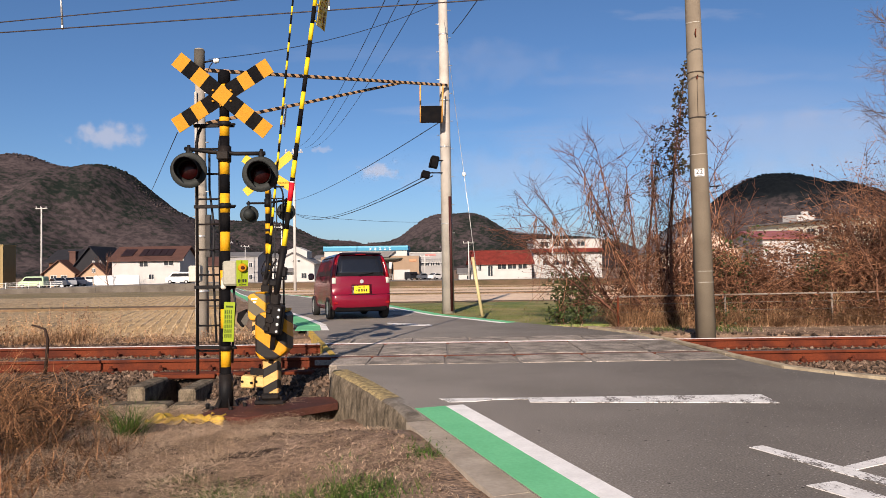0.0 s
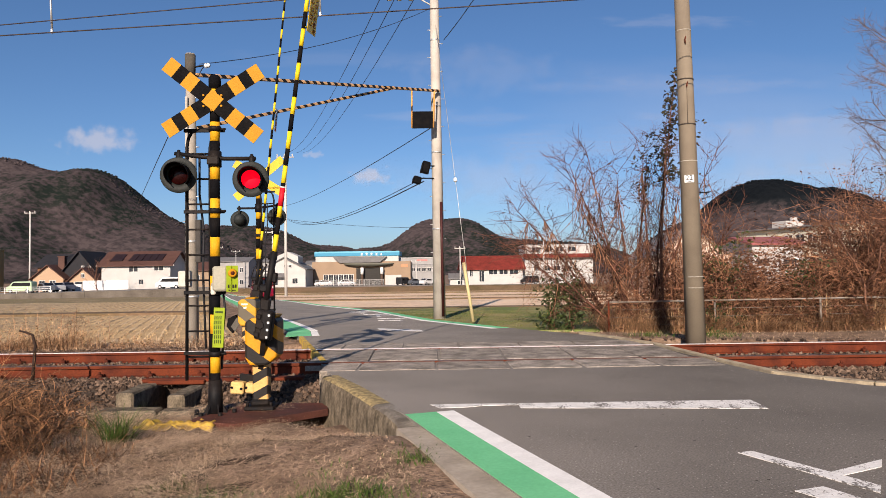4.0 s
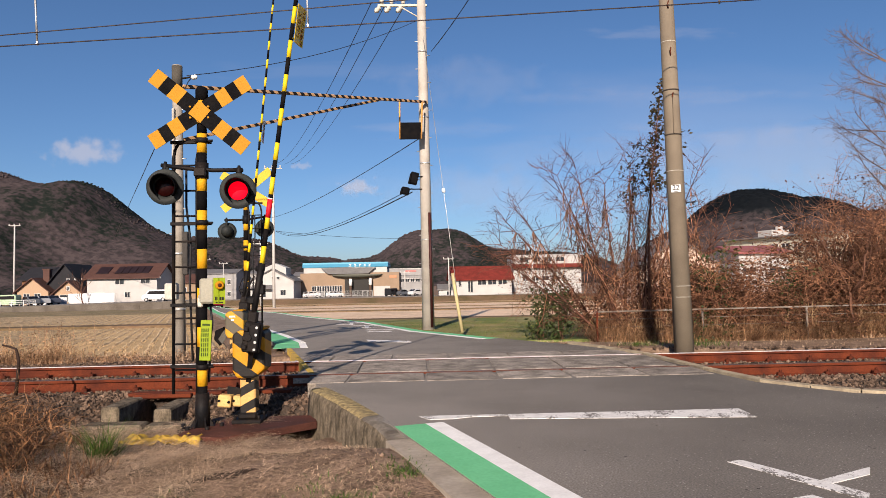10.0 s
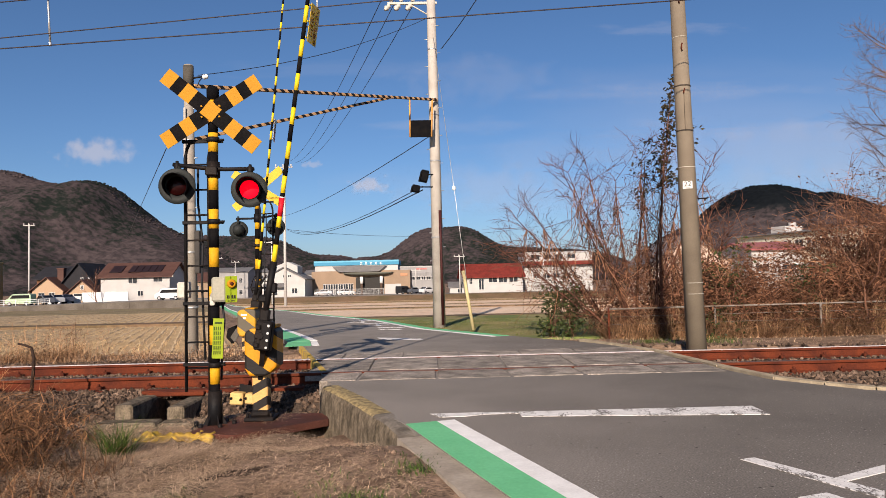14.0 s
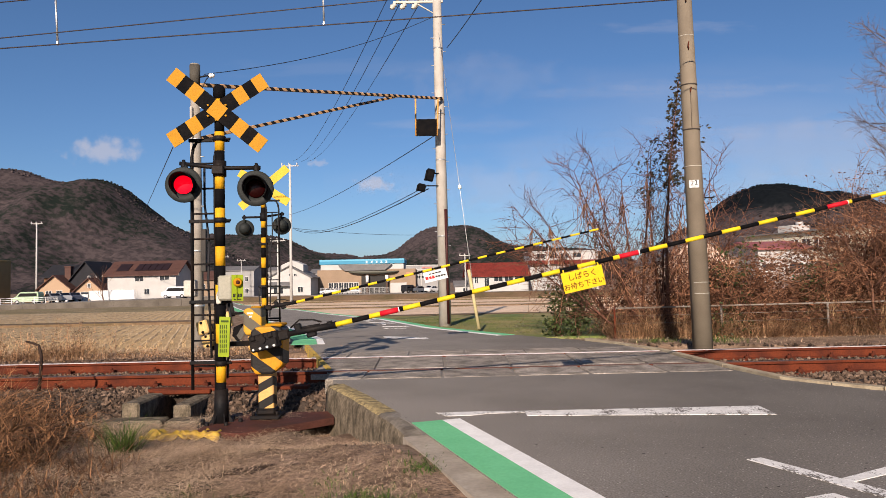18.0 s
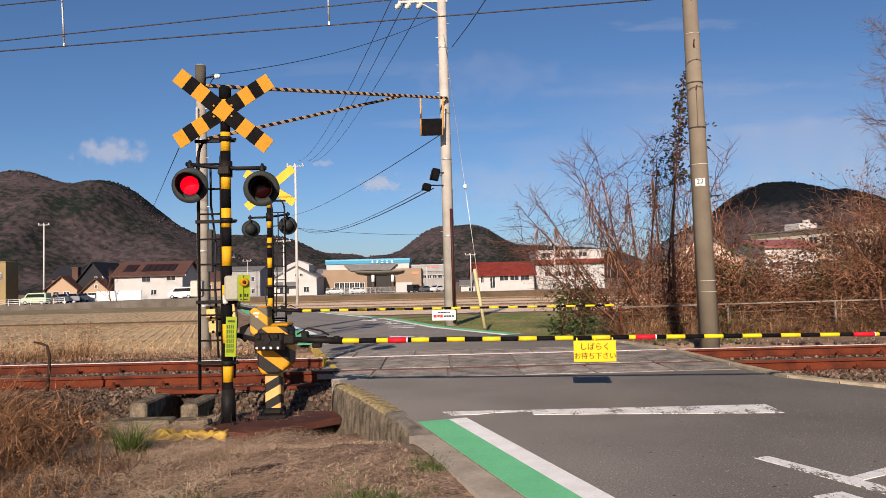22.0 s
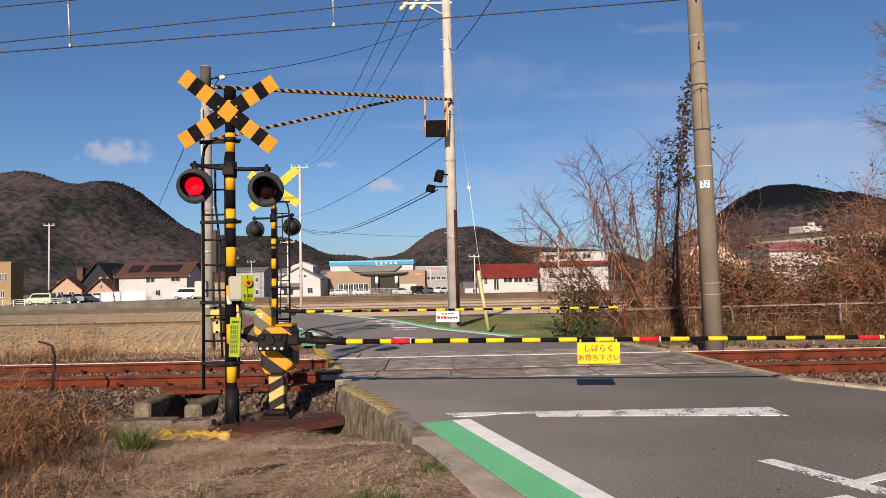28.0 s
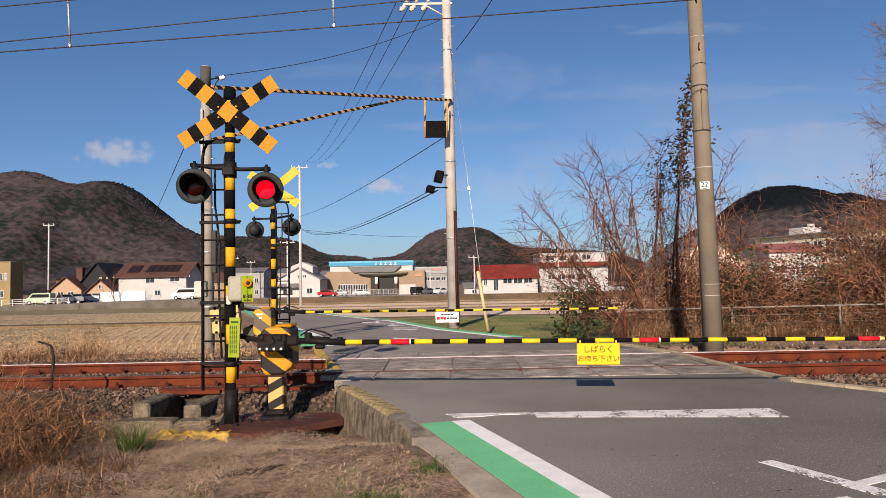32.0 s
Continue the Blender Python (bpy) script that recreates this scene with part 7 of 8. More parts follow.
def build_site():
    # rusty plates that bridge the ditch
    for pts, top, lab in (([(-2.35, 6.72), (-1.86, 6.55), (-1.08, 7.22), (-1.16, 7.56), (-2.2, 7.6)], -0.262, "rusty steel plate under the barrier machine"),
                          ([(-2.75, 6.98), (-2.36, 6.75), (-2.2, 7.58), (-2.7, 7.5)], -0.335, "rusty steel plate under the signal post")):
        m = Mesh()
        m.prism([(x, y, top - 0.075) for x, y in pts], (0, 0, 0.075))
        o = tagged(m.ob("steel_plate", rustplate), lab, "steel plate", "steel plates")
        bv = o.modifiers.new("edge", "BEVEL")
        bv.width, bv.segments = 0.008, 2
    # concrete blocks of the cable trough with their sill
    for x, y, z, sx, sy, sz in ((-3.295, 7.84, -0.29, 0.19, 0.68, 0.34), (-2.75, 7.84, -0.32, 0.185, 0.68, 0.34), (-3.16, 7.33, -0.38, 0.62, 0.24, 0.25), (-2.60, 7.35, -0.395, 0.47, 0.24, 0.25)):
        m = Mesh()
        m.box((x, y, z), (sx, sy, sz), 0, 0.02)
        tagged(m.ob("concrete_block", mossy), "weathered grey concrete block beside the ballast", "concrete block", "concrete blocks")
    m = Mesh()
    m.box((-3.02, 8.36, -0.13), (0.66, 0.22, 0.05), 0, 0.01)
    m.box((-2.5, 8.40, -0.12), (1.9, 0.16, 0.04), 0, 0.008)
    tagged(m.ob("trough_cover", rust), "rusty steel cover over the cable trough", "steel cover")
    # crumpled yellow sheet at the post's foot
    rnd = random.Random(31)
    m = Mesh()
    nx, ny = 22, 10
    vs = []
    for j in range(ny + 1):
        for i in range(nx + 1):
            u, v = i / nx, j / ny
            x = -2.80 + 0.74 * u + 0.03 * noise.noise(Vector((u * 5, v * 5, 1)))
            y = 6.56 + 0.24 * v - 0.03 * u + 0.06 * noise.noise(Vector((u * 4, v * 3, 2)))
            z = ground_z(x, y) + 0.012 + 0.10 * abs(noise.noise(Vector((u * 7, v * 4, 3)))) + 0.05 * abs(noise.noise(Vector((u * 19, v * 11, 7)))) + 0.025 * math.sin(math.pi * v) * (0.3 + u)
            vs.append((x, y, z))
    m.add(vs, [(j * (nx + 1) + i, j * (nx + 1) + i + 1, (j + 1) * (nx + 1) + i + 1, (j + 1) * (nx + 1) + i) for j in range(ny) for i in range(nx)], 0, True)
    o = tagged(m.ob("crumpled_sheet", mat("yellow_plastic", (0.50, 0.325, 0.045), 0.6, col2=(0.27, 0.165, 0.05), scale=9, var=0.2)), "crumpled yellow plastic sheet at the post's foot", "plastic sheet")
    sd = o.modifiers.new("thick", "SOLIDIFY")
    sd.thickness = 0.006
    # bent rusty rod
    m = Mesh()
    m.tube([(-4.49, 7.9, -0.02), (-4.47, 7.9, 0.2), (-4.46, 7.9, 0.36), (-4.49, 7.9, 0.48), (-4.56, 7.9, 0.51), (-4.64, 7.9, 0.53)], 0.019, 6, r1=0.011)
    tagged(m.ob("rusty_rod", mat("dark_rusty_rod", (0.035, 0.02, 0.014), 0.8, var=0.2)), "bent rusty rod standing in the weeds", "rod")
    # pipe fence before the thicket
    f = thing("pipe_fence", (3.66, 14.4, -0.15), "weathered grey pipe fence before the thicket", "fence")
    for k in range(6):
        m = Mesh()
        m.cyl((k * 2.22, 0, -0.2), (k * 2.22, 0, 0.62), 0.022, n=8)
        part("post", m, fencegrey if k else rust, f)
    m = Mesh()
    m.cyl((-0.03, 0, 0.60), (11.2, 0, 0.66), 0.018, n=8)
    part("top_rail", m, fencegrey, f)
    for z in (0.12, 0.28, 0.44):
        m = Mesh()
        m.cyl((0, 0, z), (11.2, 0, z + 0.05), 0.004, n=4)
        part("fence_wire", m, fencegrey, f)


def build_clouds():
    def cloud(x, y, z, w, h, dens, seed, name="cloud", streak=1.0):
        m = bpy.data.materials.new("cloud_vapour")
        m.use_nodes = True
        n, l = m.node_tree.nodes, m.node_tree.links
        n.remove(n["Principled BSDF"])
        out = n["Material Output"]
        em, tr, mx = n.new("ShaderNodeEmission"), n.new("ShaderNodeBsdfTransparent"), n.new("ShaderNodeMixShader")
        em.inputs["Color"].default_value, em.inputs["Strength"].default_value = (0.80, 0.78, 0.82, 1), 0.5
        tc, nz, mp = n.new("ShaderNodeTexCoord"), n.new("ShaderNodeTexNoise"), n.new("ShaderNodeMapping")
        mp.inputs["Location"].default_value = (seed * 3.1, seed, 0)
        mp.inputs["Scale"].default_value = (1.0 * w / h / streak, 1, 1)
        nz.inputs["Scale"].default_value, nz.inputs["Detail"].default_value = 1.1, 4
        l.new(tc.outputs["Object"], mp.inputs[0])
        l.new(mp.outputs[0], nz.inputs["Vector"])
        ln = n.new("ShaderNodeVectorMath")
        ln.operation = "LENGTH"
        l.new(tc.outputs["Object"], ln.inputs[0])
        a, b = n.new("ShaderNodeMath"), n.new("ShaderNodeMapRange")
        a.operation = "SUBTRACT"
        l.new(nz.outputs["Fac"], a.inputs[0])
        c = n.new("ShaderNodeMath")
        c.operation = "MULTIPLY"
        c.inputs[1].default_value = 0.55
        l.new(ln.outputs["Value"], c.inputs[0])
        l.new(c.outputs[0], a.inputs[1])
        b.inputs[1].default_value, b.inputs[2].default_value, b.inputs[4].default_value = 0.02, 0.42, dens
        b.interpolation_type = "SMOOTHSTEP"
        l.new(a.outputs[0], b.inputs[0])
        l.new(b.outputs[0], mx.inputs[0])
        l.new(tr.outputs[0], mx.inputs[1])
        l.new(em.outputs[0], mx.inputs[2])
        l.new(mx.outputs[0], out.inputs["Surface"])
        k = Mesh()
        k.add([(-1, -1, 0), (1, -1, 0), (1, 1, 0), (-1, 1, 0)], [(0, 1, 2, 3)])
        o = tagged(k.ob(name, m), "small soft white cloud in the blue sky", "cloud", kind="structure")
        o.matrix_world = Matrix.Translation((x, y, z)) @ Matrix.Rotation(radians(90), 4, "X") @ Matrix.Diagonal((w, h, 1, 1))
        o.visible_shadow = False
    for (x, y, z), w, h, d, s in (((-1430.19, 3000.0, 588.07), 225, 80, 0.55, 1), ((-258.76, 3000.0, 415.26), 110, 52, 0.6, 2), ((-504.98, 3000.0, 511.7), 60, 24, 0.35, 3), ((1471.03, 3000.0, 521.92), 800, 190, 0.17, 4),
                                  ((252.27, 3000.0, 870.6), 520, 130, 0.1, 5), ((289.78, 3000.0, 398.79), 500, 120, 0.18, 6)):
        cloud(x, y, z, w, h, d, s)
    # thin streaks of high cirrus
    for x, z, w, h, d, s in ((1150, 830, 900, 60, 0.16, 7), (1500, 640, 1000, 80, 0.22, 8), (650, 560, 900, 110, 0.20, 9), (1900, 430, 1100, 110, 0.26, 10), (100, 690, 500, 60, 0.13, 11), (900, 330, 1300, 120, 0.16, 12), (1080, 1120, 500, 40, 0.12, 13), (-300, 960, 900, 60, 0.06, 14), (1500, 620, 1500, 480, 0.13, 15), (800, 420, 1300, 260, 0.12, 16)):
        cloud(x, 3100.0, z, w, h, d, s, "cloud", 4.5)


# ---- vegetation ----
def limb(m, p, d, ln, r, depth, rnd, spread=0.55, rise=0.12, tips=None, n=5):
    """A branch that bends, thins and forks."""
    pts, q = [p.copy()], p.copy()
    dd = d.normalized()
    seg = 4 if depth else 3
    for _ in range(seg):
        dd = (dd + Vector((rnd.gauss(0, 0.14), rnd.gauss(0, 0.14), rnd.gauss(rise * 0.5, 0.1)))).normalized()
        q = q + dd * (ln / seg)
        pts.append(q.copy())
    m.tube(pts, r, n if depth > 1 else 3, r1=r * 0.55)
    if depth:
        for k in range(rnd.randint(2, 4)):
            a = pts[rnd.randint(1, seg)] if k else pts[-1]
            nd = (dd + Vector((rnd.gauss(0, spread), rnd.gauss(0, spread), rnd.gauss(rise, spread * 0.6)))).normalized()
            limb(m, a, nd, ln * rnd.uniform(0.55, 0.85), r * 0.55, depth - 1, rnd, spread, rise, tips, n)
    elif tips is not None:
        tips.append((pts[-1], dd))


def leaves(m, c, n, spread, size, rnd):
    for _ in range(n):
        p = c + Vector((rnd.gauss(0, spread), rnd.gauss(0, spread), rnd.gauss(0, spread)))
        e = Euler((rnd.uniform(0, 6), rnd.uniform(0, 6), rnd.uniform(0, 6))).to_matrix()
        s = size * rnd.uniform(0.6, 1.3)
        m.add([p + e @ Vector(v) for v in ((-s * 0.5, 0, 0), (0, -s, 0.1 * s), (s * 0.5, 0, 0), (0, s, 0.1 * s))], [(0, 1, 2, 3)])


def build_tree(loc, h, r, seed, label, depth=4, lean=(0, 0), leaf=0, leafmat=None, stems=1, spread=0.55):
    rnd = random.Random(seed)
    t = thing("bare_tree", loc, label, "tree", "trees")
    m, tips = Mesh(), []
    for k in range(stems):
        d = Vector((lean[0] + rnd.gauss(0, 0.25 if stems > 1 else 0.03), lean[1] + rnd.gauss(0, 0.15 if stems > 1 else 0.03), 1))
        limb(m, Vector((rnd.gauss(0, 0.1 * stems), rnd.gauss(0, 0.1 * stems), -0.2)), d, h * 0.42, r * (1 if stems == 1 else rnd.uniform(0.5, 1)), depth, rnd, spread, 0.2, tips)
    part("trunk", m, twig, t, "thin brown trunk and bare branches")
    if leaf:
        m = Mesh()
        for p, d in tips:
            if rnd.random() < 0.6:
                leaves(m, p, leaf, 0.07, 0.028, rnd)
        part("crown", m, leafmat or deadleaf, t, "sparse withered leaves")
    return t


def stem(rnd, p, d, ln, wander, up, n=10):
    """Points of one wandering stem."""
    pts, q, d = [], Vector(p), Vector(d).normalized()
    for _ in range(n + 1):
        pts.append(q.copy())
        q = q + d * (ln / n)
        d = (d + Vector((rnd.gauss(0, wander), rnd.gauss(0, wander * 0.7), up + rnd.gauss(0, wander * 0.6)))).normalized()
    return pts


def twigs(m, rnd, pts, first, each, ln, r, tips, depth=2, droop=0.0):
    """Side branches along a stem, each forking again."""
    for k in range(first, len(pts)):
        along = (pts[k] - pts[k - 1]).normalized()
        for _ in range(each):
            d = (along * 0.9 + Vector((rnd.gauss(0, 0.75), rnd.gauss(0, 0.7), rnd.gauss(0.1 - droop, 0.5)))).normalized()
            side = stem(rnd, pts[k], d, ln * rnd.uniform(0.45, 1.1), 0.16, -0.02, 4)
            m.tube(side, r, 3, r1=r * 0.35)
            tips.append(side[-1])
            if depth > 1:
                twigs(m, rnd, side, 2, 2, ln * 0.5, r * 0.6, tips, depth - 1, droop)


def build_fan_tree():
    """The wide bare tree by the fence: limbs fan out low and to one side, hung with withered vines."""
    rnd = random.Random(70)
    t = thing("bare_tree", (4.62, 15.2, -0.25), "wide bare tree hung with withered vines", "tree", "trees")
    m, tips, dark, hang = Mesh(), [], Mesh(), Mesh()
    for ang, ln, r in ((-56, 2.9, 0.026), (-51, 3.1, 0.026), (-45, 3.3, 0.03), (-38, 3.7, 0.036), (-33, 3.4, 0.026), (-27, 3.7, 0.03), (-20, 4.1, 0.036), (-14, 3.7, 0.028), (-8, 4.0, 0.03), (-3, 4.4, 0.045), (2, 4.0, 0.03), (6, 4.2, 0.036), (12, 4.0, 0.032), (18, 3.4, 0.026), (26, 3.2, 0.026), (38, 2.9, 0.022)):
        a = radians(ang)
        pts = stem(rnd, (0.35 * math.sin(a) + rnd.gauss(0, 0.12), rnd.gauss(0, 0.25), -0.1), (math.sin(a), rnd.gauss(0, 0.12), math.cos(a)), ln, 0.045, 0.0, 11)
        m.tube(pts, r, 6, r1=0.006)
        twigs(m, rnd, pts, 3, 3, 0.8, 0.008, tips, 2)
        # vines wound round the middle of the limb
        for k in range(4, 10):
            if rnd.random() < (0.9 if ang in (-38, -47, -3, 4, 11) else 0.45):
                for _ in range(16):
                    leaves(dark, pts[k] + Vector((rnd.gauss(0, 0.05), rnd.gauss(0, 0.05), rnd.uniform(-0.18, 0.18))), 2, 0.07, 0.030, rnd)
        for _ in range(42 if ang > -40 else 4):
            q = pts[rnd.randint(3, 10)]
            v = stem(rnd, q, (rnd.gauss(0, 0.3), rnd.gauss(0, 0.3), -1), rnd.uniform(0.4, 1.5), 0.22, -0.03, 6)
            hang.tube(v, 0.0085, 3, r1=0.004)
            for p in v[2:]:
                if rnd.random() < 0.5:
                    leaves(hang, p, 1, 0.04, 0.022, rnd)
    for p in tips:
        if rnd.random() < 0.22:
            leaves(dark, p, 1, 0.03, 0.022, rnd)
    part("trunk", m, mat("reddish_bark", (0.155, 0.066, 0.042), 0.9, col2=(0.075, 0.036, 0.026), scale=3, var=0.2, bump=0.2, pick=0.4), t, "brown trunks and spreading bare branches")
    part("vine_leaves", dark, mat("dark_vine_leaf", (0.05, 0.028, 0.016), 0.8, col2=(0.03, 0.026, 0.012), scale=2, var=0.2, bump=0, pick=0.5), t, "dark withered vine leaves")
    part("hanging_vines", hang, vine, t, "red-brown hanging vines")


def build_grey_tree():
    """A tall tree of fine pinkish-grey twigs that reaches in from beside the thicket."""
    rnd = random.Random(41)
    t = thing("bare_tree", (11.6, 16.6, -0.25), "tall bare tree with fine pinkish-grey twigs", "tree", "trees")
    m, tips = Mesh(), []
    trunk = stem(rnd, (0, 0, -0.1), (0.02, 0, 1), 6.6, 0.03, 0.02, 12)
    m.tube(trunk, 0.09, 8, r1=0.02)
    for k in range(5, 13):
        for sgn in (-1, 1, -1):
            a = radians(rnd.uniform(48, 82))
            pts = stem(rnd, trunk[k], (sgn * math.sin(a), rnd.gauss(0, 0.5), math.cos(a)), rnd.uniform(1.3, 2.0) * (1.15 - 0.04 * k), 0.1, 0.03, 7)
            m.tube(pts, 0.018, 5, r1=0.005)
            twigs(m, rnd, pts, 2, 3, 0.5, 0.0055, tips, 2)
    part("trunk", m, mat("pinkish_twig", (0.20, 0.135, 0.11), 0.9, col2=(0.12, 0.08, 0.065), scale=3, var=0.2, bump=0.1, pick=0.3), t, "fine pinkish-grey branches")


def build_ivy_tree():
    """The tall thin tree beside the pole, its top wrapped in ivy."""
    rnd = random.Random(77)
    t = thing("ivy_tree", (5.0, 15.0, -0.25), "thin tall tree with ivy round its top", "tree", "trees")
    m, lv, tips = Mesh(), Mesh(), []
    main = stem(rnd, (0, 0, -0.1), (-0.028, 0, 1), 5.75, 0.014, 0.0, 16)
    m.tube(main, 0.04, 6, r1=0.007)
    twigs(m, rnd, main, 7, 1, 0.5, 0.006, tips, 1)
    for k in range(10, 17):
        f = (k - 9) / 7
        for _ in range(int(40 - 24 * f)):
            c = main[k] + Vector((rnd.gauss(0.05 * math.sin(k * 2.1), 0.10 * (1 - 0.7 * f)), rnd.gauss(0, 0.07), rnd.uniform(-0.2, 0.2)))
            leaves(lv, c, 4, 0.055, 0.045, rnd)
    # loose strands that swing out to both sides
    for k, dx in ((12, -0.8), (11, -0.9), (13, 0.45), (12, 0.5), (10, -0.7), (10, 0.6), (14, 0.3), (9, -0.5)):
        pts = stem(rnd, main[k], (dx, rnd.gauss(0, 0.2), 0.15), rnd.uniform(0.5, 0.9), 0.15, -0.16, 6)
        m.tube(pts, 0.006, 4, r1=0.003)
        for p in pts[1:]:
            if rnd.random() < 0.75:
                leaves(lv, p, 9, 0.075, 0.042, rnd)
    part("trunk", m, twig, t, "thin brown stems")
    part("ivy", lv, mat("withered_ivy", (0.032, 0.030, 0.014), 0.7, col2=(0.045, 0.03, 0.016), scale=3, var=0.2, bump=0, pick=0.5), t, "dark brownish ivy leaves")


def build_thicket(loc, w, d, h, seed, stems, label, material=None):
    """A tangle of arching stems with side twigs and some dead leaves."""
    rnd = random.Random(seed)
    t = thing("thicket", loc, label, "shrub", "thickets")
    m, tips = Mesh(), []
    for _ in range(stems):
        p = Vector((rnd.uniform(-w / 2, w / 2), rnd.uniform(-d / 2, d / 2), -0.15))
        hh = h * rnd.uniform(0.35, 1.0)
        dd = Vector((rnd.gauss(0, 0.35), rnd.gauss(0, 0.3), 1)).normalized()
        pts, q = [p.copy()], p
        bend = Vector((rnd.gauss(0, 0.2), rnd.gauss(0, 0.15), -0.10))
        for k in range(6):
            q = q + dd * (hh / 5.2)
            pts.append(q.copy())
            dd = (dd + bend * (k / 2.2) + Vector((rnd.gauss(0, 0.15), rnd.gauss(0, 0.15), 0))).normalized()
        r = rnd.uniform(0.005, 0.012)
        m.tube(pts, r, 3, r1=r * 0.4)
        for k in range(2, 7):
            for _ in range(rnd.randint(1, 3)):
                e = (dd + Vector((rnd.gauss(0, 0.8), rnd.gauss(0, 0.8), rnd.gauss(0.0, 0.6)))).normalized()
                f = pts[k] + e * rnd.uniform(0.15, 0.5)
                g = f + (e + Vector((rnd.gauss(0, 0.5), rnd.gauss(0, 0.5), rnd.gauss(-0.1, 0.5)))).normalized() * rnd.uniform(0.1, 0.35)
                m.tube([pts[k], f, g], r * 0.6, 3, r1=r * 0.25)
                tips += [f, g]
    part("bramble", m, material or vine, t, "tangled red-brown bare stems")
    m = Mesh()
    for p in tips:
        if rnd.random() < 0.5 and p.z < h * (0.55 + 0.3 * rnd.random()):
            leaves(m, p, 5, 0.08, 0.036, rnd)
    part("foliage", m, deadleaf, t, "withered brown leaves")
    return t


def build_silver_grass(loc, n, h, seed):
    """A clump of tall pale grass that arches outwards."""
    rnd = random.Random(seed)
    m = Mesh()
    for _ in range(n):
        a, w, ln = rnd.uniform(0, 6.28), rnd.uniform(0.004, 0.009), h * rnd.uniform(0.6, 1.25)
        p, d = Vector((rnd.gauss(0, 0.1), rnd.gauss(0, 0.1), -0.05)), Vector((math.cos(a) * 0.3, math.sin(a) * 0.3, 1)).normalized()
        out = Vector((math.cos(a), math.sin(a), 0))
        row = []
        for k in range(7):
            s = Vector((-out.y, out.x, 0)) * w * (1 - k / 7.5)
            row += [p - s, p + s]
            p = p + d * (ln / 6)
            d = (d + out * 0.16 * k * 0.5 + Vector((rnd.gauss(0, 0.05), rnd.gauss(0, 0.05), -0.06 * k))).normalized()
        m.add(row, [(2 * k, 2 * k + 1, 2 * k + 3, 2 * k + 2) for k in range(6)])
    o = tagged(m.ob("silver_grass", mat("pale_silver_grass", (0.46, 0.31, 0.17), 0.9, col2=(0.28, 0.17, 0.09), scale=2, fine=30, var=0.15, bump=0, pick=0.4)), "clump of tall arching withered silver grass", "grass clump", "grass clumps")
    o.location = loc
    return o


def build_bush(loc, w, h, seed, n, label, material, size=0.05):
    rnd = random.Random(seed)
    t = thing("evergreen_bush", loc, label, "shrub")
    m = Mesh()
    blobs = []
    for _ in range(14):
        a = Vector((rnd.gauss(0, w / 3), rnd.gauss(0, w / 4), rnd.uniform(0.1, 1) * h))
        m.tube([(a.x * 0.2, a.y * 0.2, -0.1), a * 0.6, a], 0.012, 4, r1=0.004)
        blobs.append(a)
    part("framework", m, twig, t)
    m = Mesh()
    for k in range(n):
        leaves(m, rnd.choice(blobs), 1, 0.13, size, rnd)
    part("foliage", m, material, t, "dark green glossy leaves")
    return t


def blades(m, rnd, x, y, z, h, w, lean=0.35, bend=0.5):
    """One dry blade: two tapering pieces that droop."""
    a = rnd.uniform(0, 2 * math.pi)
    d = Vector((math.cos(a), math.sin(a), 0))
    s = Vector((-d.y, d.x, 0)) * w
    p0 = Vector((x, y, z))
    p1 = p0 + Vector((0, 0, h * 0.55)) + d * h * lean * rnd.random()
    p2 = p1 + Vector((0, 0, h * (0.45 - bend * rnd.random() * 0.6))) + d * h * bend * rnd.uniform(0.3, 1)
    m.add([p0 - s, p0 + s, p1 + s * 0.8, p1 - s * 0.8, p2], [(0, 1, 2, 3), (3, 2, 4)])


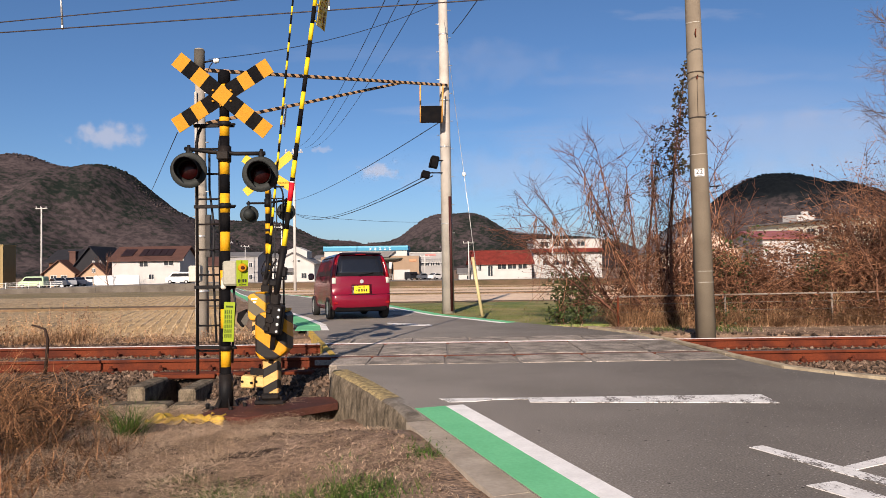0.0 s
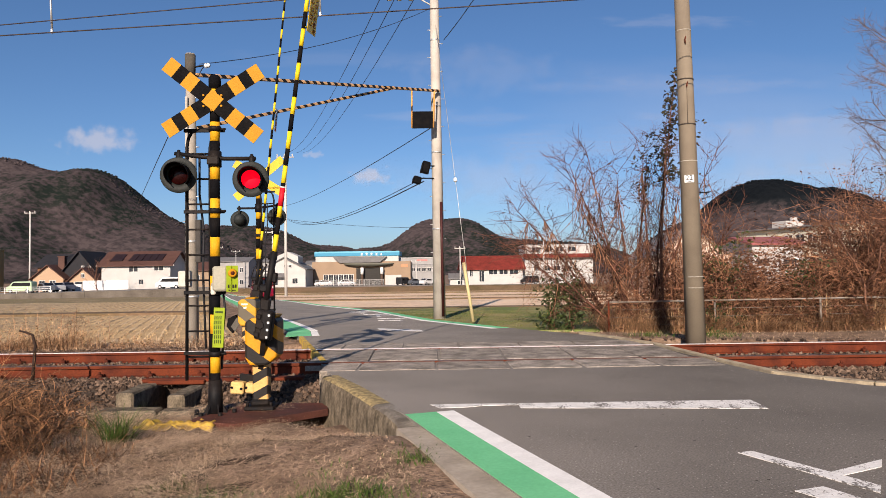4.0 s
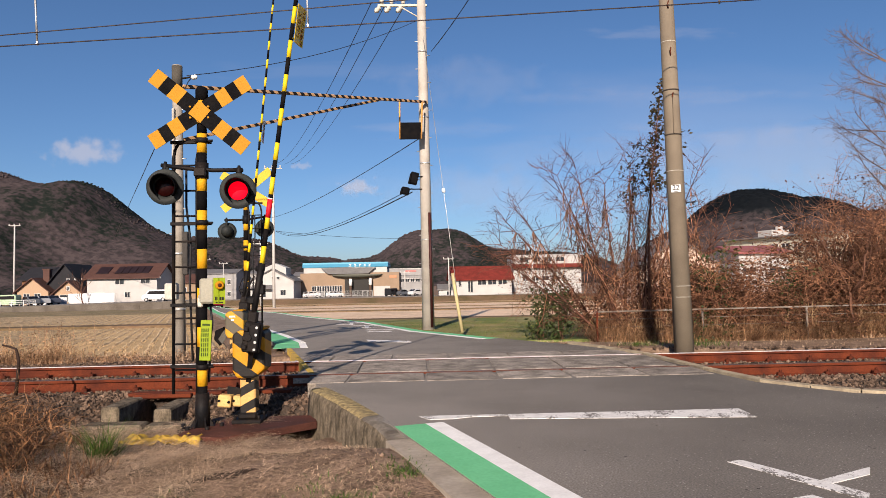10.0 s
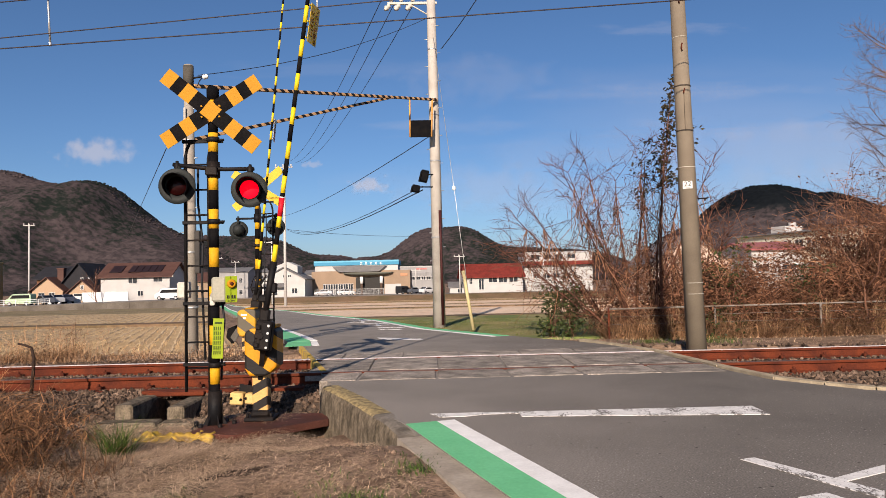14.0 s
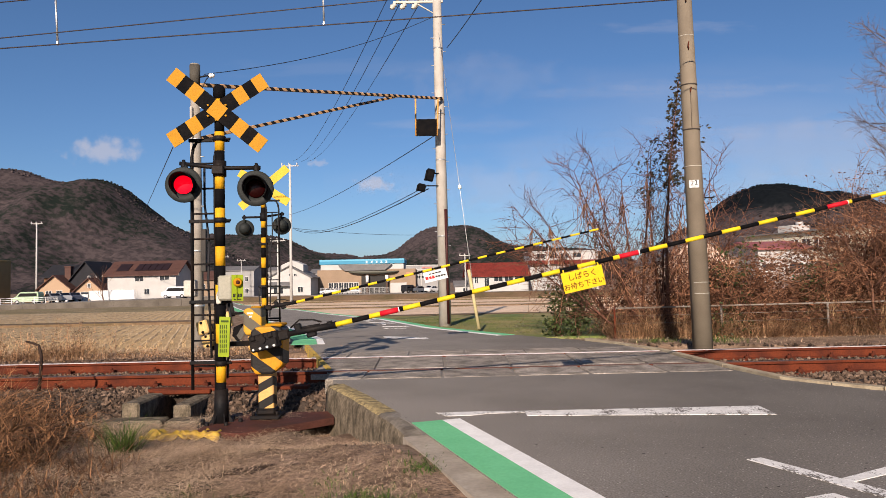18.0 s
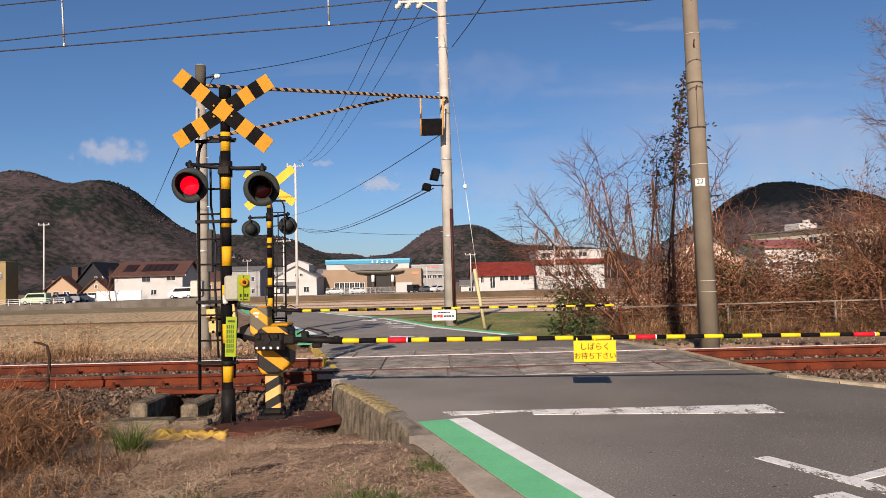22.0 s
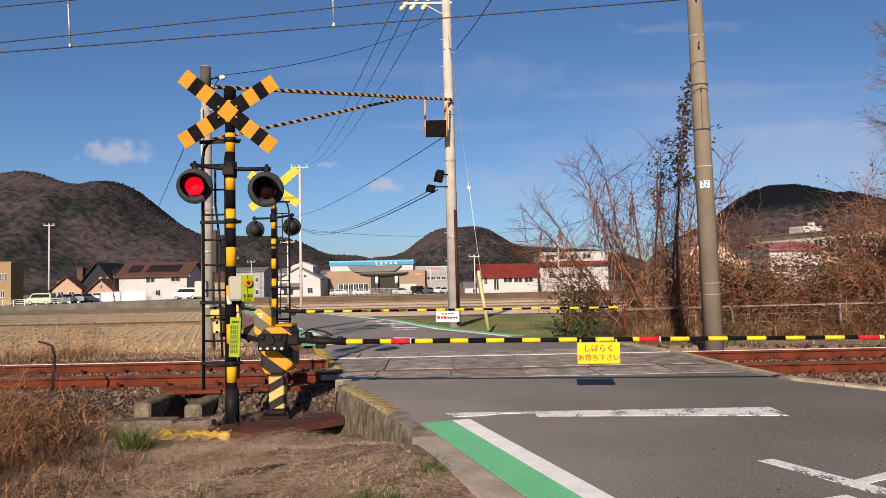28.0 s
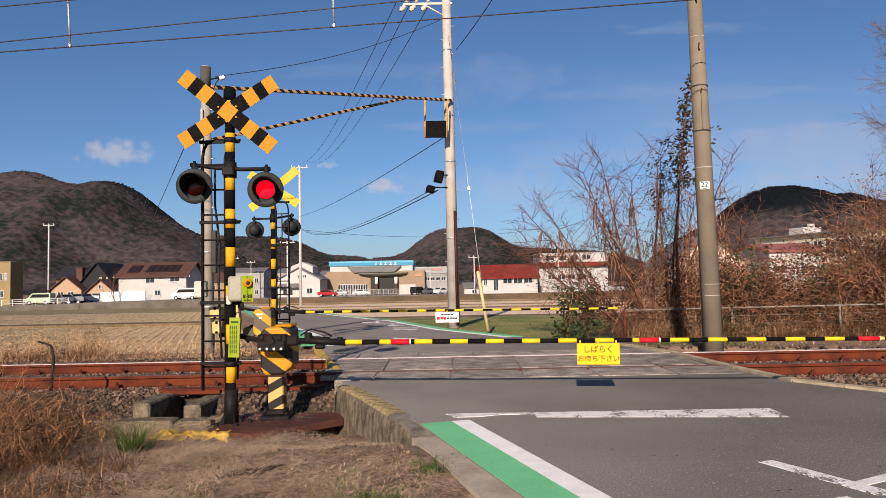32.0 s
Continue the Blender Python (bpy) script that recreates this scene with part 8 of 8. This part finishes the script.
def build_grass():
    rnd = random.Random(12)
    m = Mesh()
    # flattened straw over the verge
    for _ in range(92000):
        y = 2.6 + 4.9 * rnd.random() ** 0.8
        x = edge(0, y) - 0.35 - 5.2 * rnd.random()
        if y > 6.2 and x > -1.5 and rnd.random() < 0.8:
            continue
        bare = smooth(-1.9, -0.5, x)
        dens = 0.55 + 0.9 * noise.noise(Vector((x * 0.9, y * 0.9, 5))) - 0.45 * bare
        if rnd.random() > dens + 0.3:
            continue
        z = ground_z(x, y) + 0.003
        a = rnd.uniform(0, 2 * math.pi)
        ln, w = rnd.uniform(0.05, 0.26) * (1 - 0.55 * bare), rnd.uniform(0.0006, 0.0016) 
        d = Vector((math.cos(a), math.sin(a), rnd.uniform(-0.03, 0.13) * (1 - 0.7 * bare))) * ln
        s = Vector((-math.sin(a), math.cos(a), 0)) * w
        p = Vector((x, y, z + rnd.uniform(0, 0.055) * (1 - 0.75 * bare)))
        bow = s.normalized() * ln * rnd.gauss(0, 0.12)
        q, r = p + d * 0.36 + bow + Vector((0, 0, rnd.uniform(0, 0.015))), p + d * 0.7 + bow
        m.add([p - s, p + s, q + s, q - s, r + s, r - s, p + d], [(0, 1, 2, 3), (3, 2, 4, 5), (5, 4, 6)])
    for _ in range(110):
        cx, cy = rnd.uniform(-4.2, -1.1), rnd.uniform(3.0, 6.6)
        if cy > 6.0 and cx > -1.9:
            continue
        for _ in range(rnd.randint(25, 80)):
            x, y = cx + rnd.gauss(0, 0.09), cy + rnd.gauss(0, 0.09)
            blades(m, rnd, x, y, ground_z(x, y) - 0.005, rnd.uniform(0.03, 0.12), rnd.uniform(0.0008, 0.002), 1.4, 1.5)
    tagged(m.ob("straw_litter", straw), "flattened pale dry straw on the verge", "dry grass", kind="stuff")
    m = Mesh()
    for _ in range(4200):
        y = rnd.uniform(2.8, 7.6)
        x = edge(0, y) - 0.3 - 4.5 * rnd.random()
        r = 0.004 + 0.014 * rnd.random() ** 3
        c = Vector((x, y, ground_z(x, y) + r * 0.2))
        m.add([c + Vector(p) * r * rnd.uniform(0.6, 1.3) for p in ((1, 0, 0), (-1, 0, 0), (0, 1, 0), (0, -1, 0), (0, 0, 1), (0, 0, -1))], [(0, 2, 4), (2, 1, 4), (1, 3, 4), (3, 0, 4), (2, 0, 5), (1, 2, 5), (3, 1, 5), (0, 3, 5)])
    tagged(m.ob("soil_clods", mat("soil_clod", (0.17, 0.115, 0.08), 0.97, scale=9, var=0.2, pick=0.4)), "small dry clods and pebbles of brown soil", "soil", kind="stuff")
    m = Mesh()
    # tall withered weeds on the verge and along the ballast
    for _ in range(5000):
        x = -2.45 - 3.6 * rnd.random()
        y = rnd.uniform(3.6, 7.9)
        x0 = 3.0 - 0.45 * smooth(4.4, 3.4, y) + 0.1 * smooth(5.2, 6.2, y) + 0.75 * smooth(6.5, 7.1, y)
        den = min(1.0, max(0.0, (-x - x0 + 0.7 * noise.noise(Vector((x * 1.6, y * 1.6, 2)))) / 0.7))
        if rnd.random() > den:
            continue
        # a thin stem that wanders and droops
        p = Vector((x, y, ground_z(x, y) - 0.02))
        d = Vector((rnd.gauss(0, 0.5), rnd.gauss(0, 0.5), 1)).normalized()
        ln = (0.25 + 0.65 * den * rnd.random()) * (1.0 if rnd.random() < 0.85 else 1.35)
        pts = [p]
        for k in range(6):
            p = p + d * (ln / 6)
            g = ground_z(p.x, p.y) + 0.01
            if p.z < g:
                p.z = g
            pts.append(p.copy())
            d = (d + Vector((rnd.gauss(0, 0.32), rnd.gauss(0, 0.32), rnd.gauss(-0.17, 0.22)))).normalized()
        m.tube(pts, rnd.uniform(0.0018, 0.0055), 3, r1=0.0012)
        if rnd.random() < 0.5:
            leaves(m, pts[rnd.randint(2, 5)], 2, 0.03, 0.011, rnd)
    for _ in range(9500):
        x = rnd.uniform(-6, -2.3)
        y = rnd.uniform(3.2, 7.7)
        n = noise.noise(Vector((x * 1.3, y * 1.3, 9)))
        if n < -0.12 or (y > 6.7 and x > -3.7) or (y > 5.7 and x > -3.1):
            continue
        blades(m, rnd, x, y, ground_z(x, y) - 0.01, rnd.uniform(0.06, 0.26) * (1.0 + 0.8 * max(n, 0)), rnd.uniform(0.0018, 0.005), 1.2, 1.3)
    # broad curled leaves in clumps
    for _ in range(12000):
        x, y = rnd.uniform(-6, -2.5), rnd.uniform(3.2, 7.4)
        x0 = 3.05 - 0.45 * smooth(4.4, 3.4, y) + 0.1 * smooth(5.2, 6.2, y) + 0.75 * smooth(6.5, 7.1, y)
        n = noise.noise(Vector((x * 2.1, y * 2.1, 6)))
        if -x < x0 + 0.25 * n or n < -0.05:
            continue
        p = Vector((x, y, ground_z(x, y) + rnd.uniform(0, 0.16 + 0.25 * n)))
        a, ln, w = rnd.uniform(0, 6.28), rnd.uniform(0.10, 0.30), rnd.uniform(0.003, 0.0095)
        d = Vector((math.cos(a), math.sin(a), rnd.uniform(0.1, 1.4))).normalized()
        s = Vector((-math.sin(a), math.cos(a), rnd.gauss(0, 0.4))) * w
        row = [p - s, p + s]
        for k in range(4):
            p = p + d * (ln / 4)
            d = (d + Vector((rnd.gauss(0, 0.3), rnd.gauss(0, 0.3), -0.45))).normalized()
            row += [p - s * (0.95 - 0.22 * k), p + s * (0.95 - 0.22 * k)]
        m.add(row, [(2 * k, 2 * k + 1, 2 * k + 3, 2 * k + 2) for k in range(4)])
    # bowed golden grass nearest the camera
    for _ in range(2600):
        x, y = -2.75 - 1.5 * rnd.random(), rnd.uniform(3.3, 5.6)
        if noise.noise(Vector((x * 1.9, y * 1.9, 14))) < -0.05 or x > -2.5 - 0.12 * (y - 3.3) - 0.12 * (y - 3.3):
            continue
        blades(m, rnd, x, y, ground_z(x, y) - 0.01, rnd.uniform(0.15, 0.5), rnd.uniform(0.002, 0.005), 0.7, 1.1)
    tagged(m.ob("withered_weeds", reed), "tangled reddish-brown withered weeds", "dry grass", kind="stuff")
    m = Mesh()
    for _ in range(9500):
        x = -2.9 - 13 * rnd.random()
        y = 12.3 + 2.4 * rnd.random()
        n = noise.noise(Vector((x * 0.7, y * 0.5, 4)))
        if x > edge(0, y) - 0.4 or n < -0.3:
            continue
        blades(m, rnd, x, y, ground_z(x, y) - 0.02, rnd.uniform(0.04, 0.17) + max(0, n) * 0.35 * rnd.random(), rnd.uniform(0.0015, 0.0038), 1.2, 1.3)
    for _ in range(3800):
        y = rnd.uniform(12.2, 16.0)
        x = edge(1, y) + 0.3 + 9 * rnd.random()
        n = noise.noise(Vector((x * 0.7, y * 0.5, 7)))
        blades(m, rnd, x, y, ground_z(x, y) - 0.02, rnd.uniform(0.03, 0.10) + max(0, n) * 0.2 * rnd.random(), rnd.uniform(0.002, 0.004), 1.2, 1.2)
    tagged(m.ob("dry_grass", straw), "pale dry grass beside the track", "dry grass", kind="stuff")
    # brown weeds behind the far rail and before the thicket
    m = Mesh()
    for cx, cy, sx, n, h in ((-6.75, 12.9, 0.30, 650, 0.85), (-7.4, 12.8, 0.45, 700, 0.6), (-8.6, 12.9, 0.7, 800, 0.36), (-10.2, 12.9, 1.2, 800, 0.36), (-5.2, 12.8, 1.2, 700, 0.24), (-5.6, 13.2, 0.4, 200, 0.25), (-4.1, 13.1, 0.3, 160, 0.25), (-3.6, 12.4, 0.25, 220, 0.3)):
        for _ in range(n):
            x, y = cx + rnd.gauss(0, sx), cy + rnd.gauss(0, 0.25)
            if y < 12.2:
                continue
            if rnd.random() < 0.08:
                p = Vector((x, y, ground_z(x, y) - 0.02))
                q = p + Vector((rnd.gauss(0, 0.08), rnd.gauss(0, 0.05), h * rnd.uniform(0.4, 0.95)))
                m.tube([p, (p + q) / 2 + Vector((rnd.gauss(0, 0.03), 0, 0)), q], 0.004, 3, r1=0.002)
                for k in range(5):
                    leaves(m, p + (q - p) * rnd.uniform(0.4, 1), 2, 0.03, 0.016, rnd)
            else:
                blades(m, rnd, x, y, ground_z(x, y) - 0.02, h * rnd.uniform(0.15, 0.6), rnd.uniform(0.002, 0.005), 0.9, 1.1)
    for _ in range(20000):
        y = rnd.uniform(14.3, 15.2)
        x = 3.7 + 8.8 * rnd.random()
        h = rnd.uniform(0.2, 0.95) * (0.55 + 0.5 * noise.noise(Vector((x * 1.1, y, 3))) + 0.25)
        blades(m, rnd, x, y, ground_z(x, y) - 0.02, max(h, 0.1), rnd.uniform(0.003, 0.0065), 0.8, 1.1)
    tagged(m.ob("rank_weeds", rank), "rank brown withered weeds and grass tangle", "dry grass", kind="stuff")
    # dark litter sheet whose colour stands in for shade below the weeds
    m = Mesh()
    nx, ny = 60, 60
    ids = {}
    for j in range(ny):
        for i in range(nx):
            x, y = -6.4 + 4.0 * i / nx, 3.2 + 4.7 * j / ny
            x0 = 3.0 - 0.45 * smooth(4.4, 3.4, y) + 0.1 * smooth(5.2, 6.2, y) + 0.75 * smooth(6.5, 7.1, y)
            # the ellipse carries the same dark colour over a shaded hollow
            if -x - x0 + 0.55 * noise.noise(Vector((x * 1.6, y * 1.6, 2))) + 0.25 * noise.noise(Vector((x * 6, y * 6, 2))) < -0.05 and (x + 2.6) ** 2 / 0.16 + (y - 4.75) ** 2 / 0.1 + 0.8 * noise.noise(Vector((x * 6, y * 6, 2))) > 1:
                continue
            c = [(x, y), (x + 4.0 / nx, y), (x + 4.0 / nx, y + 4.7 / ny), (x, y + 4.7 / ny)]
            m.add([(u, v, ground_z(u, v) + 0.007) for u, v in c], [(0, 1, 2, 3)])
    # scattered dark spots: dirt, and shade between the straw put in as colour
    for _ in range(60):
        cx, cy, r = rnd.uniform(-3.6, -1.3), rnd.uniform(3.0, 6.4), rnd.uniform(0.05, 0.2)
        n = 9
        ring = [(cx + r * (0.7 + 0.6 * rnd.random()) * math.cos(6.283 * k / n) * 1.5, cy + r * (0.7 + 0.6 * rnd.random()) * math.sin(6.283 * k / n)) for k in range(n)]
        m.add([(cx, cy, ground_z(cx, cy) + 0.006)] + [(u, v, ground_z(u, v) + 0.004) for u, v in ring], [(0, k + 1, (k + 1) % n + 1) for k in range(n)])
    tagged(m.ob("leaf_litter", litter_shade), "dark brown litter sheet coloured as shade under the weeds", "leaf litter", kind="stuff")
    m = Mesh()
    for cx, cy, n, r, h in ((-2.67, 5.95, 260, 0.045, 0.36), (-1.67, 4.5, 260, 0.10, 0.06), (-0.1, 4.55, 60, 0.12, 0.04), (-0.62, 4.25, 70, 0.10, 0.05), (-3.1, 6.6, 90, 0.14, 0.1), (-3.2, 5.9, 60, 0.12, 0.1), (-1.42, 4.0, 1700, 0.16, 0.065), (-0.52, 3.67, 1700, 0.16, 0.06), (-1.0, 3.75, 700, 0.16, 0.05), (-0.12, 4.3, 160, 0.07, 0.05), (5.0, 12.7, 300, 0.3, 0.16), (3.95, 12.6, 200, 0.2, 0.12)):
        for _ in range(n):
            x, y = cx + rnd.gauss(0, r), cy + rnd.gauss(0, r)
            blades(m, rnd, x, y, ground_z(x, y) - 0.01, h * rnd.uniform(0.5, 1.2), rnd.uniform(0.0018, 0.0042), 0.8, 0.7)
    tagged(m.ob("grass_tufts", tuft), "dark green tufts of fresh grass", "grass", kind="stuff")
    m = Mesh()
    for _ in range(7000):
        y = rnd.uniform(16.0, 27)
        x = edge(1, y) + 0.3 + 5 * rnd.random()
        blades(m, rnd, x, y, road_z(y) - 0.1, rnd.uniform(0.02, 0.055), rnd.uniform(0.004, 0.010), 0.5, 0.5)
    tagged(m.ob("green_grass", grassgreen), "short green winter grass tufts", "grass", kind="stuff")


# ---- building everything ----
build_ground()
build_road()
build_markings()
build_track()
build_crossing()
near_signal, near_discs = build_signal((-2.2, 7.1, -0.33), 0, True, True, "yellow and black level crossing signal with crossbuck and ladder")
far_signal, far_discs = build_signal((-3.37, 13.6, -0.22), 180, True, False, "far crossing signal seen from behind")
near_barrier, near_boom, near_base, near_board = build_barrier((-1.78, 7.3, -0.26), (-1.72, 6.98, 0.545), -5.5, -1, (3.17, 0.398, 0.20, signyel), "striped barrier machine with a long banded boom")
far_barrier, far_boom, far_base, far_board = build_barrier((-3.365, 12.75, -0.26), (-3.34, 13.05, 0.60), -4.0, 1, (3.36, 0.43, 0.19, signwhite), "far striped barrier machine with a banded boom", True, (), 6.45)
brownink = mat("brown_ink", (0.13, 0.045, 0.008), 0.6, bump=0)
letters("しばらく", 0.072, near_board, (3.17, -0.0395, -0.085), brownink)
letters("お待ち下さい", 0.066, near_board, (3.17, -0.0395, -0.172), brownink)
for x, z, w, h, material in ((-0.09, -0.075, 0.05, 0.022, ink), (-0.03, -0.075, 0.05, 0.022, ink), (0.03, -0.075, 0.05, 0.022, ink), (0.09, -0.075, 0.05, 0.022, ink),
                          (-0.165, -0.14, 0.055, 0.055, redink), (-0.10, -0.14, 0.045, 0.045, redink), (-0.045, -0.14, 0.05, 0.055, redink), (0.015, -0.145, 0.04, 0.035, ink), (0.065, -0.145, 0.04, 0.035, ink), (0.115, -0.145, 0.04, 0.035, ink), (0.165, -0.145, 0.04, 0.035, ink)):
    bar = Mesh()
    bar.box((3.36 + x, -0.0395, z), (w, 0.003, h))
    part("lettering", bar, material, far_board)
build_poles()
build_wires()
car = build_car()
dark_van = build_small_car("black_wagon", "black wagon driving along the cross road", (0.012, 0.012, 0.014), True, 0.82)
silver_car = build_small_car("silver_saloon", "silver saloon driving along the cross road", (0.33, 0.335, 0.35), False, 0.86)
red_car = build_small_car("red_hatchback", "bright red hatchback driving along the cross road", (0.30, 0.01, 0.015), False, 0.86)
build_hills()
build_fields()
build_town()
build_site()
build_clouds()
build_ivy_tree()
build_tree((-52.0, 110.5, -2.2), 6.5, 0.09, 35, "small bare garden tree before a white house", 4, (0, 0), 0, None, 2, 0.5)
build_fan_tree()
build_grey_tree()
build_tree((9.3, 15.4, -0.25), 3.3, 0.045, 5, "bare tree with pale spreading branches", 4, (-0.25, 0), 2, None, 3, 0.6)
build_tree((10.2, 15.6, -0.25), 3.2, 0.04, 25, "bare tree with dark leaves on its twigs", 4, (0.0, 0), 5, None, 3, 0.55)
THICKET = [(3.6, 0.9), (4.2, 1.5), (4.8, 1.8), (5.5, 1.9), (5.9, 2.5), (6.6, 2.4), (6.95, 1.15), (8.05, 1.05), (8.3, 1.65), (9.1, 1.8), (9.45, 2.9), (10.0, 3.6), (12.6, 3.8)]


def thicket_height(x):
    for (a, h), (b, k) in zip(THICKET, THICKET[1:]):
        if x <= b:
            return h + (k - h) * max(0.0, (x - a) / (b - a))
    return THICKET[-1][1]


for k in range(36):
    row, col = k // 12, k % 12
    xx, yy = 4.4 + col * (0.69 + 0.04 * row), 15.25 + row * 0.95
    if col < 2 and row:
        continue
    thin = col < 3
    build_thicket((xx, yy, -0.25), 1.0, 1.1, thicket_height(xx * 15.3 / yy) * (1.0 + 0.03 * row), 40 + k, (20 if row == 0 else 12) if thin else 45 if 3 < col < 6 else 58,
                  "sparse bare brambles behind the fence" if thin else "dense red-brown bramble thicket behind the fence")
for x, y, n, h, sd in ((8.35, 14.75, 90, 1.15, 1), (8.8, 14.9, 80, 1.05, 2), (9.3, 14.7, 80, 1.1, 3), (7.1, 14.8, 60, 0.9, 4), (4.5, 14.7, 45, 0.7, 8), (5.1, 14.75, 45, 0.8, 9), (5.6, 14.7, 40, 0.6, 10), (3.95, 14.75, 40, 0.5, 11), (6.3, 14.8, 50, 0.8, 5), (9.9, 14.8, 90, 1.2, 6), (7.7, 14.7, 60, 0.85, 7)):
    build_silver_grass((x, y, -0.22), n, h, sd)
build_bush((6.35, 14.95, -0.2), 0.6, 1.9, 22, 520, "dark climbing leaves in the thicket", leafgreen, 0.045)
build_bush((8.15, 14.95, -0.2), 0.5, 1.55, 23, 360, "dark climbing leaves in the thicket", leafgreen, 0.045)
build_bush((5.9, 14.6, -0.2), 0.7, 0.45, 24, 260, "low dark green leaves under the fence", leafgreen, 0.04)
build_bush((2.60, 15.2, -0.2), 0.22, 1.15, 2, 440, "slender dark evergreen bush beside the road", leafgreen)
build_bush((3.02, 15.2, -0.2), 0.36, 0.95, 3, 620, "dark evergreen bush beside the road", leafgreen)
build_grass()


def motions():
    # signal lamps take turns, each for 0.61 s
    half, first = 0.6105, 3.715
    for (d0, base0), (d1, base1) in ((near_discs), (far_discs)):
        for disc, base, phase in ((d0, base0, 1), (d1, base1, 0)):
            rows, on = [(0.0, base @ pose(0, 0, 0, 0, 0, 179.9))], False
            k = 0
            while first + k * half < 31.9:
                t = first + k * half
                want = k % 2 == phase
                if want != on:
                    for j in range(4):
                        a = 179.9 - 59.96 * j if want else 59.96 * j
                        rows.append((t + (j - 1.5) / 60, base @ pose(0, 0, 0, 0, 0, a)))
                    on = want
                k += 1
            rows.append((32.0, base @ pose(0, 0, 0, 0, 0, 0.0 if on else 179.9)))
            walk(disc, rows)
    near_rows = [(0, 82), (13.9, 82), (14.15, 80), (14.5, 71), (15.0, 62.5), (15.5, 54.5), (16.0, 46.5), (16.5, 38.2), (17.0, 29.5), (17.5, 20.6), (18.0, 12.4), (18.5, 4.6), (18.8, 0.6), (19.0, -0.2), (32.0, -0.2)]
    far_rows = [(0, 84), (14.2, 84), (14.5, 82), (15.0, 70), (15.5, 60), (16.0, 51), (16.5, 41.5), (17.0, 32.4), (17.5, 22.5), (18.0, 12.4), (18.5, 3.5), (18.8, 0.2), (19.0, -0.2), (32.0, -0.2)]

    def swing(a):
        """The boom's turn on its shaft for a slant a of the pole."""
        return -a + math.cos(radians(a)) * math.degrees((ROOT[0] * math.sin(radians(a)) - ROOT[2] * (math.cos(radians(a)) - 1)) / 3.3)
    walk(near_boom, [(t, near_base @ pose(0, 0, 0, 0, swing(a), 0)) for t, a in near_rows])
    walk(far_boom, [(t, far_base @ pose(0, 0, 0, 0, swing(a), 0)) for t, a in far_rows])
    hang = [(0, 81, 97), (14.5, 80, 96), (15.0, 74, 88), (15.5, 66, 80), (16.0, 56, 70), (16.5, 45, 58), (17.0, 30, 36), (17.5, 16, 16), (18.0, 7, 6), (18.5, 2, 2), (19.0, 0, 0), (32.0, 0, 0)]
    for board, base, rows, col in ((near_board, near_base, near_rows, 1), (far_board, far_base, far_rows, 2)):
        out = []
        for t, a in rows:
            i = max(k for k in range(len(hang)) if hang[k][0] <= t)
            j = min(i + 1, len(hang) - 1)
            u = (t - hang[i][0]) / max(hang[j][0] - hang[i][0], 1e-6)
            roll = hang[i][col] + (hang[j][col] - hang[i][col]) * u
            out.append((t, base @ pose(0, 0, 0, 0, swing(a), 0) @ Matrix.Translation(ROOT) @ pose(0, 0, 0, roll, 0, 0)))
        walk(board, out)
    drive = [(0.0, -1.87, 16.45), (0.3, -2.42, 18.7), (0.6, -3.0, 20.6), (0.9, -3.66, 22.7), (1.2, -4.27, 24.9), (1.5, -4.9, 27.0), (1.8, -5.7, 29.5), (2.1, -6.7, 32.5), (3.0, -9.3, 41.0), (3.5, -10.6, 45.3), (5.5, -14.8, 57.5), (6.0, -15.5, 59.5), (8.0, -19.5, 71.0), (12.0, -33.0, 111.0), (15.0, -39.0, 130.0), (32.0, -39.5, 131.5)]
    rows = []
    for k, (t, x, y) in enumerate(drive):
        a, b = drive[max(k - 1, 0)], drive[min(k + 1, len(drive) - 1)]
        yaw = 18.5 if y < 60 else math.degrees(math.atan2(-(b[1] - a[1]), b[2] - a[2]))
        rows.append((t, pose(x, y, road_z(y), math.degrees(math.atan(-0.02)), 0, yaw)))
    walk(car, rows)
    zr = -1.3
    walk(dark_van, [(t, pose(x, 124.2, zr, 0, 0, 180)) for t, x in ((0.0, 68.0), (5.5, -1.5), (6.1, -9.1), (6.7, -16.8), (7.3, -24.4), (12.0, -84.0), (14.0, -96.0), (32.0, -98.0))])
    walk(silver_car, [(t, pose(x, 124.3, zr, 0, 0, 0)) for t, x in ((0.0, -104.0), (18.0, -98.0), (25.5, -32.5), (27.5, -12.9), (27.8, -9.9), (28.2, -5.9), (28.5, -2.9), (28.8, -0.2), (32.0, 30.5))])
    walk(red_car, [(t, pose(x, 126.8, zr, 0, 0, 0)) for t, x in ((0.0, -98.0), (20.0, -94.0), (27.0, -52.0), (29.0, -38.5), (30.0, -32.6), (31.0, -27.4), (32.0, -21.6))])


motions()
